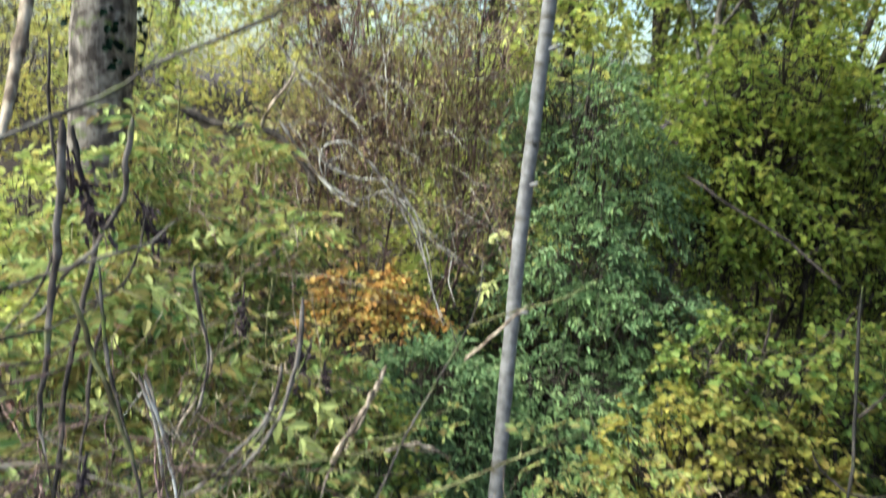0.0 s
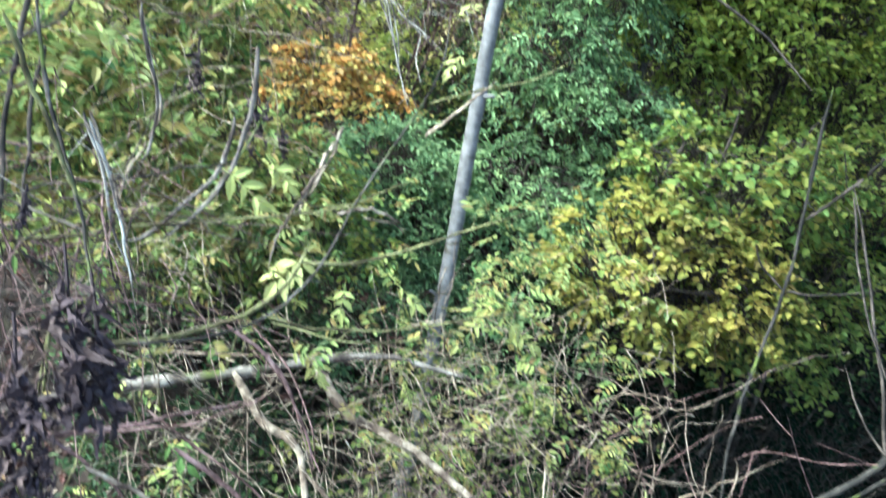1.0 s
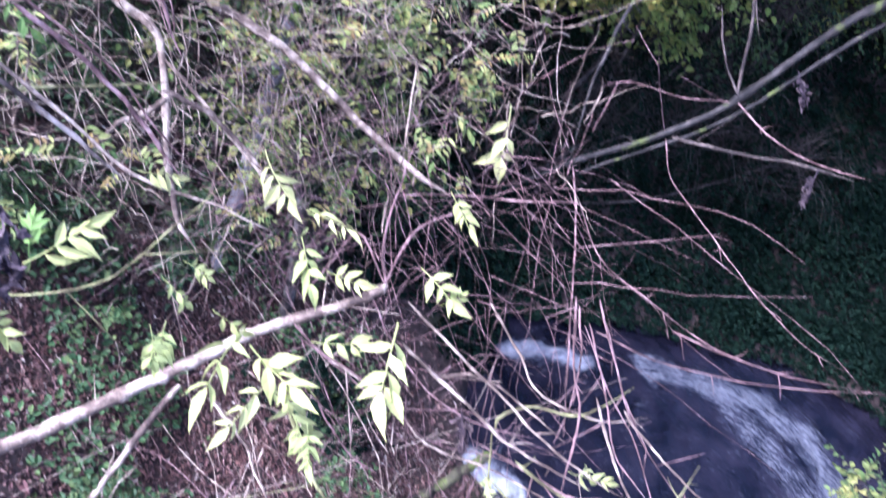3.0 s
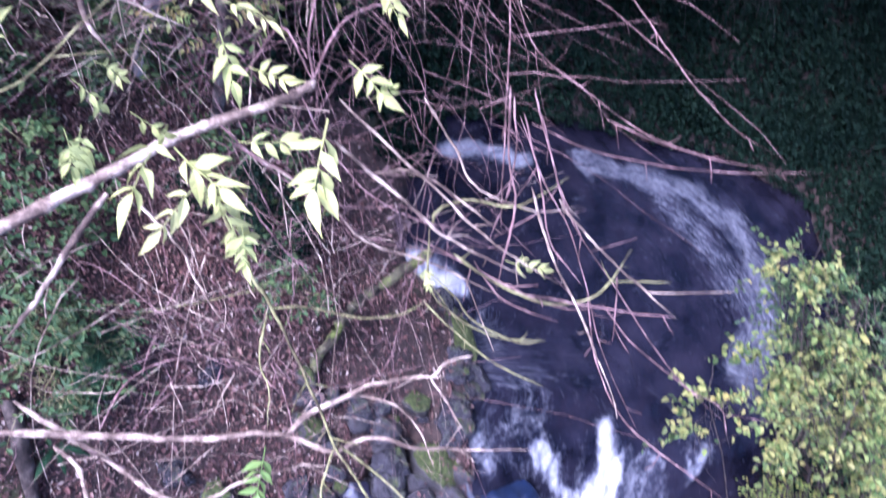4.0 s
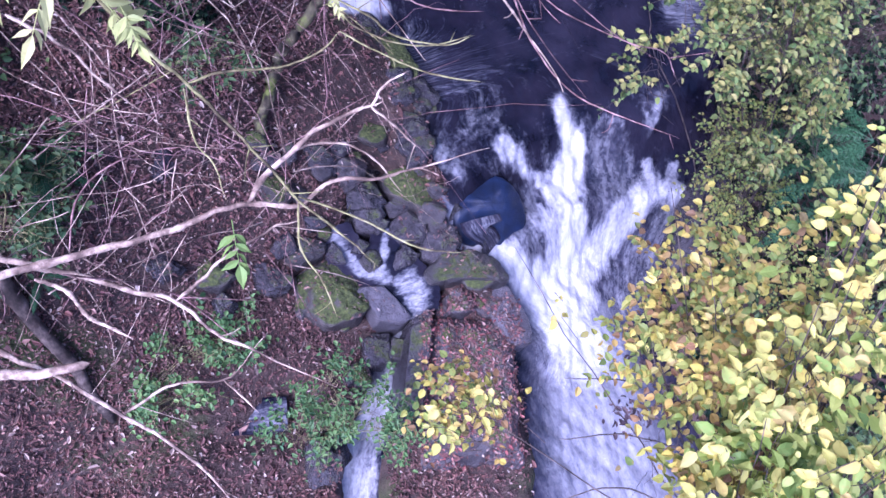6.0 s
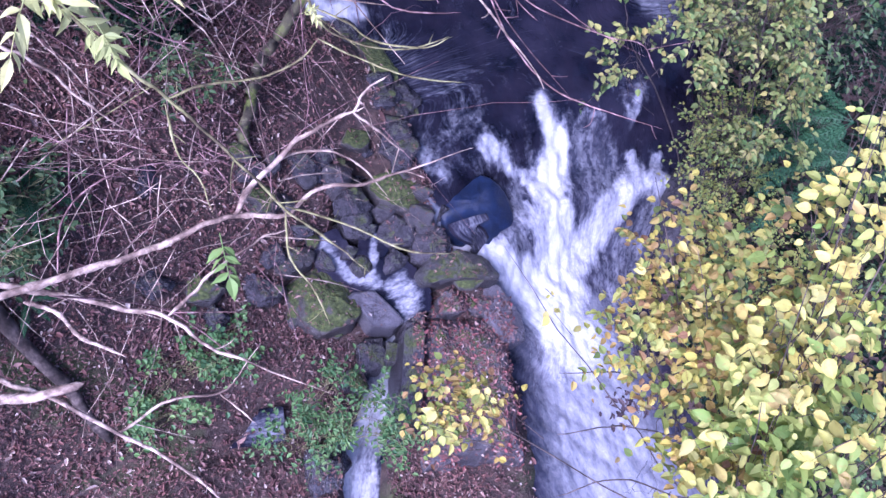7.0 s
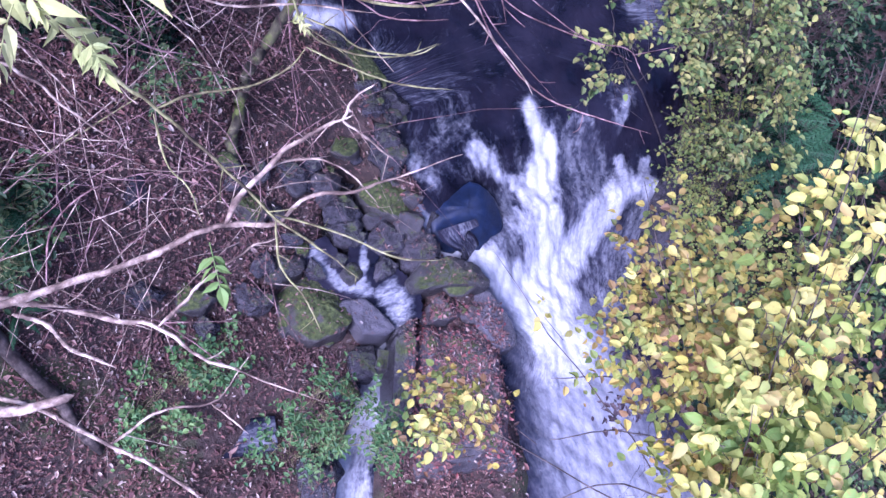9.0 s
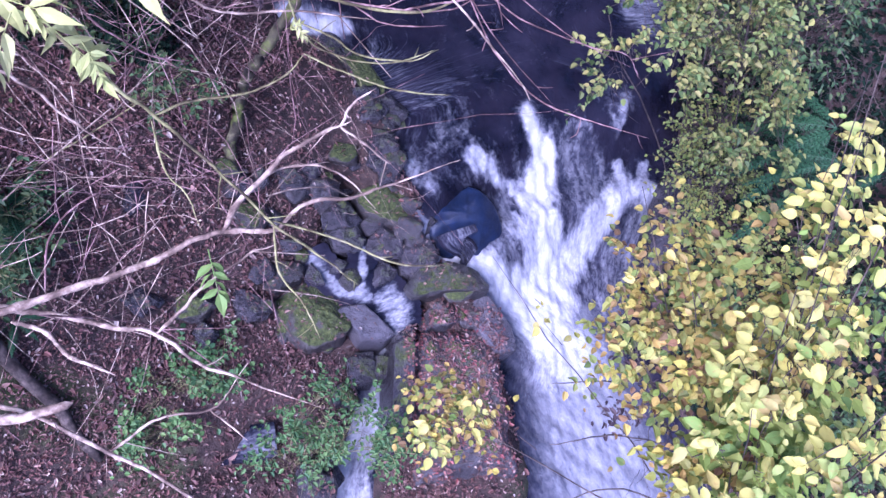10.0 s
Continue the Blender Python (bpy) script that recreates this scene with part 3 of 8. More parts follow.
# ---- water ----
# white water and pale sky streaks: a line, half widths at its ends, strength, and how broken it is
FALLS = [
    ([(5.0, 1.75), (5.15, 1.5), (4.95, 1.2)], 0.34, 0.26, 0.44, 0.6),
    ([(5.6, 0.95), (5.2, 0.80), (4.85, 0.5)], 0.24, 0.30, 0.46, 0.6),
    ([(4.15, 1.7), (4.0, 1.15)], 0.18, 0.20, 0.50, 0.6),
    ([(3.75, 1.28), (3.95, 1.15)], 0.12, 0.14, 0.55, 0.8),
    ([(4.70, 2.34), (4.75, 2.14), (4.76, 1.97), (4.68, 1.80), (4.50, 1.58), (4.46, 1.33), (4.46, 1.05)], 0.10, 0.22, 1.05, 0.75),
    ([(4.46, 1.10), (4.30, 0.77), (4.12, 0.52), (4.15, 0.20)], 0.26, 0.40, 1.0, 0.55),
    ([(5.87, 1.07), (5.68, 1.22), (5.44, 1.36), (5.14, 1.22), (4.92, 1.10), (4.70, 0.98), (4.45, 0.80)], 0.12, 0.20, 0.86, 0.8),
    ([(5.85, 1.50), (5.78, 1.40), (5.62, 1.28)], 0.05, 0.12, 0.70, 1.0),
    ([(5.50, 1.56), (5.42, 1.44), (5.34, 1.30)], 0.06, 0.12, 0.70, 1.0),
    ([(3.30, 1.58), (3.55, 1.38), (3.77, 1.14), (4.00, 0.92), (4.08, 0.67), (4.08, 0.42)], 0.12, 0.30, 1.1, 0.5),
    ([(3.96, 2.20), (4.05, 2.08), (4.14, 2.00)], 0.10, 0.10, 0.85, 0.9),
    ([(4.14, 1.98), (4.32, 1.88), (4.50, 1.74)], 0.06, 0.08, 0.66, 0.9),
    ([(4.22, 1.60), (4.20, 1.36), (4.30, 1.12), (4.30, 0.86)], 0.05, 0.14, 0.85, 0.8),
    ([(3.60, 1.50), (3.74, 1.40), (3.90, 1.36)], 0.06, 0.08, 0.62, 0.8),
    ([(5.76, 2.12), (5.62, 1.90)], 0.09, 0.06, 0.62, 0.8),
    ([(4.9, 1.98), (5.1, 2.05), (5.3, 2.0)], 0.05, 0.05, 0.45, 1.0),
]
RUN = [
    ([(4.18, 0.35), (4.12, 0.0), (4.0, -0.5), (3.85, -1.2), (3.9, -3.0)], 0.52, 0.98, 0.66, 0.17),
]
POOL = [
    ([(3.55, 5.45), (4.0, 5.45), (4.5, 5.40)], 0.11, 0.11, 0.75, 0.7),
    ([(5.2, 5.45), (5.9, 5.30), (6.6, 5.15), (7.1, 4.75), (7.25, 4.2), (7.1, 3.5), (6.6, 2.9)], 0.15, 0.28, 0.50, 0.6),
    ([(6.2, 5.0), (6.6, 4.5), (6.8, 3.9)], 0.22, 0.30, 0.38, 0.9),
    ([(2.98, 4.05), (3.22, 3.92), (3.42, 3.78)], 0.13, 0.10, 1.1, 0.5),
    # next four: sky reflections on the shallow pool, laid in as weak foam
    ([(3.55, 3.3), (3.60, 2.8), (3.62, 2.3)], 0.34, 0.30, 0.30, 0.9),
    ([(4.0, 2.9), (3.95, 2.5), (3.9, 2.2)], 0.30, 0.28, 0.26, 0.9),
    ([(4.6, 3.6), (4.6, 3.0), (4.6, 2.6)], 0.50, 0.40, 0.12, 1.0),
    ([(3.26, 2.40), (3.34, 2.22), (3.42, 2.12)], 0.08, 0.10, 0.50, 1.0),
    ([(3.18, 2.0), (3.22, 1.85), (3.30, 1.7)], 0.04, 0.05, 0.70, 0.8),
]
WHITE = FALLS + RUN + POOL


def foam_at(x, y):
    """How white the water is, how broken, and coordinates along and across the flow."""
    f, churned = np.zeros(np.shape(x)), np.full(np.shape(x), 0.85)
    x0, y0 = x, y
    x = x + 0.07 * rough_field(x, y * 0.5, 0.10, 2) + 0.045 * rough_field(x, y * 0.6, 0.045, 5) + 0.02 * rough_field(x, y, 0.018, 1)
    y = y + 0.07 * rough_field(x0, y, 0.12, 7) + 0.03 * rough_field(x0, y, 0.05, 3)
    for line, h0, h1, strength, broken in WHITE:
        d, run, _ = to_line(x, y, line)
        span = sum(math.dist(p, q) for p, q in zip(line, line[1:]))
        half = h0 + (h1 - h0) * run / span
        g = strength * (0.56 * np.exp(-((d / half) ** 4)) + 0.44 * np.exp(-((d / (half * 2.1)) ** 2)))
        churned = np.where(g > f, churned + (broken - churned) * np.clip(g * 3, 0, 1), churned)
        f = np.maximum(f, g)
    x, y = x0, y0
    r, a = np.hypot(x - 4.3, y + 0.3), np.arctan2(x - 4.3, y + 0.3)
    fan = step(0.0, 0.6, y) * (1 - step(2.4, 3.4, y))
    along, across = y + (r - y) * fan, x - 4.3 + (1.3 * a - (x - 4.3)) * fan
    bend = step(2.7, 3.5, y)
    along2, across2 = 1.8 * np.arctan2(x - 5.2, y - 3.2 + 1e-6), np.hypot(x - 5.2, y - 3.2)
    return f, churned, along + (along2 - along) * bend, across + (across2 - across) * bend


def surface(x, y):
    f, _, _, _ = foam_at(x, y)
    ripple = 0.010 * rough_field(x, y, 0.10) + 0.005 * rough_field(x, y, 0.04, 3)
    boil = 0.025 * f * (0.6 + rough_field(x * 3, y, 0.14, 1)) + 0.02 * f * rough_field(x, y, 0.035, 4)
    return level(x, y) + ripple + boil


def water_sheet(name, xs, ys, height, label):
    v, q = sheet(xs, ys, height)
    keep = off_water(v[:, 0], v[:, 1]) < 0.22
    q = q[keep[q].all(1)]
    me = mesh_from(name, v, q, "water")
    f, ch, a, c = foam_at(v[:, 0], v[:, 1])
    # the floor keeps faint streaks of reflected sky on the open pool
    me.attributes.new("foam", "FLOAT", "POINT").data.foreach_set("value", np.maximum(f, 0.10).astype(np.float32))
    me.attributes.new("churn", "FLOAT", "POINT").data.foreach_set("value", ch.astype(np.float32))
    me.attributes.new("flow", "FLOAT_VECTOR", "POINT").data.foreach_set("vector", np.stack([a, c, 0 * a], 1).astype(np.float32).ravel())
    return tagged(new(name, me), label, "water", kind="structure")


water_sheet("water", spread(2.4, 8.8, 3.0, 7.4, 0.02, 1.04), spread(-9.2, 6.6, -0.6, 5.7, 0.02, 1.04), surface, "dark stream breaking white over a low rocky fall")


def ribbon(name, line, half, drop, strength, label):
    """A narrow side stream that follows the ground, or lies at the heights that its line gives."""
    c = smooth_line([(*p, 0)[:3] for p in line], 14)
    way = unit(np.gradient(c, axis=0))
    side = np.stack([way[:, 1], -way[:, 0], 0 * way[:, 0]], 1)
    w = np.linspace(-1, 1, 9)
    v = c[:, None] + side[:, None] * (w * half)[None, :, None]
    bed = ground(c[:, 0], c[:, 1])
    bed = c[:, 2].copy() if len(line[0]) == 3 else np.minimum.accumulate(bed) + drop
    c[:, 2] = 0
    v[..., 2] = bed[:, None] + 0.012 * rough_field(v[..., 0], v[..., 1], 0.05)
    n, m = len(c), 9
    i = (np.arange(n - 1)[:, None] * m + np.arange(m - 1)[None]).ravel()
    me = mesh_from(name, v.reshape(-1, 3), np.stack([i, i + 1, i + m + 1, i + m], 1), "water")
    run = np.cumsum(np.r_[0, np.linalg.norm(np.diff(c, axis=0), axis=1)])
    fl = np.stack([np.repeat(run, m), np.tile(w * half, n), np.full(n * m, 0.0)], 1)
    f = np.tile(strength * (1 - 0.8 * w**4), n) * (1 + 0.35 * rough_field(v[..., 0], v[..., 1], 0.12, 6)).ravel()
    me.attributes.new("churn", "FLOAT", "POINT").data.foreach_set("value", np.full(n * m, 0.9, np.float32))
    me.attributes.new("foam", "FLOAT", "POINT").data.foreach_set("value", f.astype(np.float32))
    me.attributes.new("flow", "FLOAT_VECTOR", "POINT").data.foreach_set("vector", fl.astype(np.float32).ravel())
    tagged(new(name, me), label, "water", kind="structure")


# the brook's white also holds the pale sky it mirrors, put in as foam
ribbon("water_brook", BROOK, 0.21, 0.24, 0.85, "thin side stream running white between stones")
ribbon("water_veil", [(3.47, 1.62, 0.72), (3.46, 1.51, 0.7), (3.51, 1.44, 0.6), (3.55, 1.36, 0.5)], 0.20, 0.0, 0.42, "thin veil of water running off the slab")
STEP = [([(2.21, 1.95), (2.24, 1.74), (2.32, 1.57), (2.5, 1.47)], 0.085), ([(2.66, 1.39), (2.7, 1.24), (2.63, 1.14)], 0.13), ([(2.64, 1.81), (2.55, 1.68), (2.47, 1.56)], 0.05)]
v, q = sheet(np.arange(2.0, 2.95, 0.02), np.arange(1.05, 2.05, 0.02), lambda x, y: 0.50 + 0.18 * (y - 1.25) + 0.012 * rough_field(x, y, 0.05))
near = np.min([to_line(v[:, 0], v[:, 1], line)[0] - half for line, half in STEP], axis=0)
f = np.max([0.66 * np.exp(-((to_line(v[:, 0] + 0.05 * rough_field(v[:, 0], v[:, 1], 0.08, 3), v[:, 1] + 0.05 * rough_field(v[:, 0], v[:, 1], 0.08, 8), line)[0] / half) ** 4)) for line, half in STEP], axis=0)
me = mesh_from("water_step", v, q[(near < 0.10)[q].all(1)], "water")
me.attributes.new("foam", "FLOAT", "POINT").data.foreach_set("value", f.astype(np.float32))
me.attributes.new("churn", "FLOAT", "POINT").data.foreach_set("value", np.full(len(v), 1.0, np.float32))
me.attributes.new("flow", "FLOAT_VECTOR", "POINT").data.foreach_set("vector", (v * [1, 1, 0]).astype(np.float32).ravel())
tagged(new("water_step", me), "shallow white water spilling between stones", "water", kind="structure")
# pale glints on the rill are put in as weak foam
ribbon("water_rill", RILL, 0.15, 0.09, 0.42, "shallow dark rill at the foot of the bank")

# ---- stones in and beside the stream ----
STONE_LABELS = {"rock_moss": "rounded boulder thickly grown with green moss beside the stream", "rock_dark": "dark wet angular stone in the stream bed",
                "rock_wet_sheen": "smooth black rock with a film of running water", "rock_grey": "grey weathered stone with a little moss", "rock_mossy": "dark wet stone with a skin of moss"}
STONES = [0]


def boulder(at, size, turn, material, fine=4):
    """A split, water-worn stone: a ball cut by flat faces, roughened and rounded."""
    STONES[0] += 1
    rng = random.Random(STONES[0] * 17)
    bm = bmesh.new()
    bmesh.ops.create_icosphere(bm, subdivisions=fine, radius=1.0)
    cuts = [(Vector((rng.gauss(0, 1), rng.gauss(0, 1), rng.gauss(0, 0.7))).normalized(), rng.uniform(0.52, 0.80)) for _ in range(18 if material != "rock_moss" else 14)]
    cuts.append((Vector((rng.gauss(0, 0.3), rng.gauss(0, 0.3), 1)).normalized(), 0.70))
    off = Vector((rng.uniform(0, 50), rng.uniform(0, 50), 0))
    for v in bm.verts:
        p = v.co.copy()
        for n, d in cuts:
            over = p.dot(n) - d
            if over > 0:
                p -= n * over
        p += p.normalized() * (0.10 * noise.noise(p * 1.7 + off) + 0.08 * noise.noise(p * 4.5 + off) + 0.06 * noise.noise(p * 9 + off) + 0.035 * noise.noise(p * 19 + off))
        v.co = Vector((p.x * size[0] * 1.42, p.y * size[1] * 1.42, p.z * size[2] * 1.35))
    me = bpy.data.meshes.new("boulder")
    bm.to_mesh(me)
    bm.free()
    me.polygons.foreach_set("use_smooth", [True] * len(me.polygons))
    me.materials.append(MATS[material])
    ob = new("boulder", me)
    ob.matrix_world = pose(*at, rng.uniform(-9, 9), rng.uniform(-9, 9), turn)
    return tagged(ob, STONE_LABELS[material], "rock", "stones of the stream bed")


boulder((2.89, 1.80, 0.58), (0.15, 0.15, 0.15), -22, 'rock_dark')
boulder((2.53, 2.13, 0.75), (0.16, 0.11, 0.15), -17, 'rock_dark')
boulder((1.78, 2.37, 1.06), (0.16, 0.13, 0.15), -57, 'rock_moss')
boulder((2.25, 2.48, 0.98), (0.16, 0.11, 0.15), -27, 'rock_dark')
boulder((2.49, 2.37, 0.88), (0.14, 0.14, 0.15), -84, 'rock_grey')
boulder((1.11, 1.71, 0.66), (0.09, 0.09, 0.12), -27, 'rock_dark')
boulder((0.76, 2.06, 1.05), (0.16, 0.09, 0.12), -40, 'rock_dark')
boulder((1.12, 1.90, 0.84), (0.15, 0.13, 0.15), -23, 'rock_moss')
boulder((1.54, 1.77, 0.63), (0.14, 0.14, 0.15), -94, 'rock_dark')
boulder((1.40, 0.29, 0.35), (0.16, 0.22, 0.20), -27, 'rock_dark')
boulder((5.72, 0.92, 0.40), (0.18, 0.52, 0.40), -44, 'rock_dark')
boulder((2.87, 3.27, 0.95), (0.14, 0.13, 0.15), -24, 'rock_dark')
boulder((3.05, 1.83, 0.71), (0.13, 0.10, 0.15), -49, 'rock_grey')
boulder((3.32, 1.81, 0.55), (0.11, 0.14, 0.15), -27, 'rock_dark')
boulder((0.95, 2.63, 1.52), (0.09, 0.09, 0.15), -23, 'rock_dark')
boulder((2.84, 1.99, 0.64), (0.11, 0.10, 0.12), -22, 'rock_grey')
boulder((2.57, 1.93, 0.59), (0.10, 0.11, 0.12), -69, 'rock_dark')


def slab(corners, top, material, lean=(0.0, 0.0), dome=0.05, cuts=4, rough=1.0, label="", deep=0.0):
    """A flat-topped, split stone: its outline, the height of its top, the top's slope along x and y; its sides go down into the ground."""
    STONES[0] += 1
    rng = np.random.default_rng(STONES[0] * 31)
    c = np.array(corners, float)
    mid = c.mean(0)
    if np.cross(c[1] - c[0], c[2] - c[1]) < 0:
        c = c[::-1]
    n = 72
    edge = np.vstack([c, c[:1]])
    run = np.r_[0, np.cumsum(np.linalg.norm(np.diff(edge, axis=0), axis=1))]
    at = np.linspace(0, run[-1], n, endpoint=False)
    rim = np.stack([np.interp(at, run, edge[:, k]) for k in range(2)], 1)
    rim = (np.roll(rim, 1, 0) + 2 * rim + np.roll(rim, -1, 0)) / 4
    span = np.sqrt(np.ptp(c[:, 0]) * np.ptp(c[:, 1]))
    foot = min(float(ground(c[:, 0], c[:, 1]).min()), float(ground(*mid))) - 0.12 - deep
    # broad split faces: each falls away from the middle in one direction
    turn0 = rng.uniform(0, 6.28)
    planes = [(np.array([math.cos(a), math.sin(a)]), rng.uniform(0.02, 0.30) * span, rng.uniform(0.12, 0.75)) for a in turn0 + np.arange(cuts) * 6.28 / max(cuts, 1) + rng.uniform(-0.5, 0.5, cuts)]
    rings = []
    for t in (0.12, 0.26, 0.4, 0.53, 0.65, 0.76, 0.85, 0.92, 0.97, 1.0):
        p = mid + (rim - mid) * t
        q = p - mid
        z = top + q @ np.array(lean) + dome * span * (1 - np.clip((q**2).sum(1) / (0.5 * span) ** 2, 0, 1)) - 0.035 * span * max(0.0, (t - 0.93) / 0.07)
        for way, out, steep in planes:
            z = z - steep * np.clip(q @ way - out, 0, None)
        rings.append(np.column_stack([p, z]))
    low = rings[-1][:, 2]
    for t, grow in ((0.12, 1.015), (0.35, 1.03), (0.65, 1.04), (1.0, 1.02)):
        rings.append(np.column_stack([mid + (rim - mid) * grow, low + (foot - low) * t]))
    v = np.vstack([*rings, [[*mid, top + dome * span]], [[*mid, foot]]])
    for k, p in enumerate(v):
        o = Vector((p[0], p[1], p[2])) + Vector((STONES[0] * 3.7, 0, 0))
        h = span * rough * (0.07 * noise.noise(o * 3 / span) + 0.05 * abs(noise.noise(o * 7 / span)) + 0.03 * noise.noise(o * 14 / span) + 0.02 * noise.noise(o * 30 / span))
        v[k] += np.array([(p[0] - mid[0]) / span, (p[1] - mid[1]) / span, 0.9]) * h
    m = len(rings)
    i = (np.arange(m - 1)[:, None] * n + np.arange(n)[None]).ravel()
    j = (np.arange(m - 1)[:, None] * n + (np.arange(n)[None] + 1) % n).ravel()
    q = [np.stack([i, i + n, j + n, j], 1)]
    k = np.arange(n)
    q.append(np.stack([np.full(n, m * n), k, (k + 1) % n, (k + 1) % n], 1))
    q.append(np.stack([np.full(n, m * n + 1), (m - 1) * n + (k + 1) % n, (m - 1) * n + k, (m - 1) * n + k], 1))
    v[:, :2] -= mid
    v[:, 2] -= foot
    ob = new("boulder", mesh_from("boulder", v, np.vstack(q), material))
    ob.matrix_world = pose(mid[0], mid[1], foot)
    return tagged(ob, label or STONE_LABELS[material], "rock", "stones of the stream bed")


slab([(1.65, 1.51), (1.78, 1.75), (1.97, 1.79), (2.16, 1.79), (2.23, 1.51), (2.25, 1.31), (2.16, 1.23), (1.86, 1.26)], 0.62, 'rock_moss', (0.10, 0.12), 0.05, 4, 1.10)
slab([(2.18, 1.44), (2.25, 1.46), (2.43, 1.41), (2.56, 1.06), (2.46, 1.04), (2.28, 1.14), (2.25, 1.3)], 0.56, 'rock_slick', (0.05, 0.15), 0.00, 1, 0.50, "smooth wet grey slab tilted beside the brook")
slab([(2.51, 1.0), (2.64, 1.0), (2.68, 0.91), (2.41, 0.44), (2.2, 0.15), (2.05, 0.23), (2.29, 0.61)], 0.50, 'rock_dark', (0.15, 0.1), 0.00, 1, 0.60, "straight-edged dark stone lining the brook")
slab([(2.14, 1.08), (2.27, 1.1), (2.39, 1.05), (2.28, 0.8), (2.09, 0.86)], 0.30, 'rock_dark', (0.1, 0.1), 0.00, 2, 1.00)
slab([(2.39, 0.99), (2.51, 0.91), (2.42, 0.78), (2.29, 0.85)], 0.30, 'rock_grey', (0.0, 0.1), 0.00, 2, 1.00)
slab([(2.56, 1.05), (2.75, 1.07), (2.72, 0.95), (2.53, 0.93)], 0.52, 'rock_dark', (0.0, 0.0), 0.00, 3, 1.00)
slab([(2.81, 1.38), (3.02, 1.45), (3.28, 1.41), (3.48, 1.27), (3.56, 1.02), (3.43, 1.02), (3.14, 1.17), (2.85, 1.26)], 0.66, 'rock_mossy', (0.0, 0.15), 0.02, 2, 1.00, "long flat dark stone with a skin of moss beside the fall")
slab([(2.94, 1.12), (3.11, 1.15), (3.2, 1.04), (3.18, 0.92), (3.03, 0.91), (2.9, 0.98)], 0.54, 'rock_grey', (0.0, 0.1), 0.06, 4, 1.00)
slab([(3.39, 1.06), (3.56, 1.02), (3.65, 0.67), (3.57, 0.45), (3.33, 0.51), (3.31, 0.81)], 0.42, 'rock_slick', (-0.2, 0.1), 0.00, 2, 0.60, "smooth grey rock sloping into the white water")
slab([(2.94, 1.67), (3.08, 1.73), (3.22, 1.64), (3.25, 1.49), (3.16, 1.41), (2.96, 1.41), (2.87, 1.52)], 0.70, 'rock_dark', (0.05, 0.1), 0.03, 4, 1.10)
slab([(2.79, 2.29), (3.06, 2.26), (3.19, 2.1), (3.22, 1.93), (3.0, 1.85), (2.85, 1.97), (2.75, 2.15)], 0.84, 'rock_moss', (0.05, 0.05), 0.05, 3, 1.00)
slab([(2.71, 1.9), (2.92, 1.93), (3.0, 1.8), (2.92, 1.67), (2.74, 1.67), (2.65, 1.82)], 0.66, 'rock_dark', (0.0, 0.1), 0.03, 4, 1.00)
slab([(2.98, 1.93), (3.18, 1.92), (3.22, 1.72), (3.08, 1.75), (2.97, 1.83)], 0.68, 'rock_grey', (0.0, 0.0), 0.02, 3, 1.00)
slab([(2.56, 1.62), (2.75, 1.67), (2.88, 1.55), (2.79, 1.49), (2.59, 1.49)], 0.60, 'rock_dark', (0.0, 0.1), 0.02, 3, 1.00)
slab([(2.31, 1.68), (2.44, 1.74), (2.55, 1.7), (2.5, 1.58), (2.36, 1.55)], 0.62, 'rock_mossy', (0.0, 0.1), 0.03, 3, 1.00)
slab([(2.06, 1.82), (2.16, 1.91), (2.19, 1.81), (2.19, 1.69), (2.12, 1.72)], 0.66, 'rock_dark', (0.0, 0.0), 0.02, 3, 1.00)
slab([(2.27, 1.77), (2.38, 1.85), (2.47, 1.78), (2.37, 1.72)], 0.66, 'rock_dark', (0.0, 0.0), 0.02, 2, 1.00)
slab([(1.74, 1.98), (1.93, 2.01), (2.11, 1.9), (2.02, 1.81), (1.8, 1.8), (1.71, 1.88)], 0.74, 'rock_mossy', (0.0, 0.1), 0.04, 4, 1.00)
slab([(2.43, 2.08), (2.62, 2.11), (2.69, 1.96), (2.57, 1.83), (2.4, 1.93)], 0.72, 'rock_dark', (0.0, 0.1), 0.03, 4, 1.00)
slab([(2.5, 2.26), (2.68, 2.24), (2.69, 2.09), (2.52, 2.09)], 0.84, 'rock_mossy', (0.0, 0.1), 0.03, 4, 1.00)
slab([(3.24, 3.46), (3.40, 3.40), (3.46, 3.07), (3.40, 2.95), (3.20, 3.05)], 1.02, "rock_moss", (0.0, 0.0), 0.08, 2)
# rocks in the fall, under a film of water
slab([(3.38, 2.11), (3.51, 2.14), (3.69, 2.11), (3.86, 1.93), (4.0, 1.72), (4.03, 1.48), (3.97, 1.35), (3.72, 1.32), (3.41, 1.44), (3.25, 1.56), (3.29, 1.82)], 0.70, 'rock_wet_sheen', (0.02, 0.16), 0.02, 3, 0.30, "smooth black slab under a film of water, the sky's blue put into its colour")

# smaller stones packed between them
for k in range(64):
    rng = random.Random(900 + k)
    x, y = rng.uniform(1.7, 3.35), rng.uniform(0.7, 2.7)
    if float(off_water(np.array(x), np.array(y))) < 0.04 or float(to_line(np.array(x), np.array(y), BROOK)[0]) < 0.12:
        continue
    s = rng.uniform(0.045, 0.12)
    boulder((x, y, float(ground(x, y)) + s * 0.25), (s, s * rng.uniform(0.6, 1.0), s * 0.7), rng.uniform(0, 180), rng.choice(("rock_dark", "rock_dark", "rock_moss", "rock_grey")), 3)

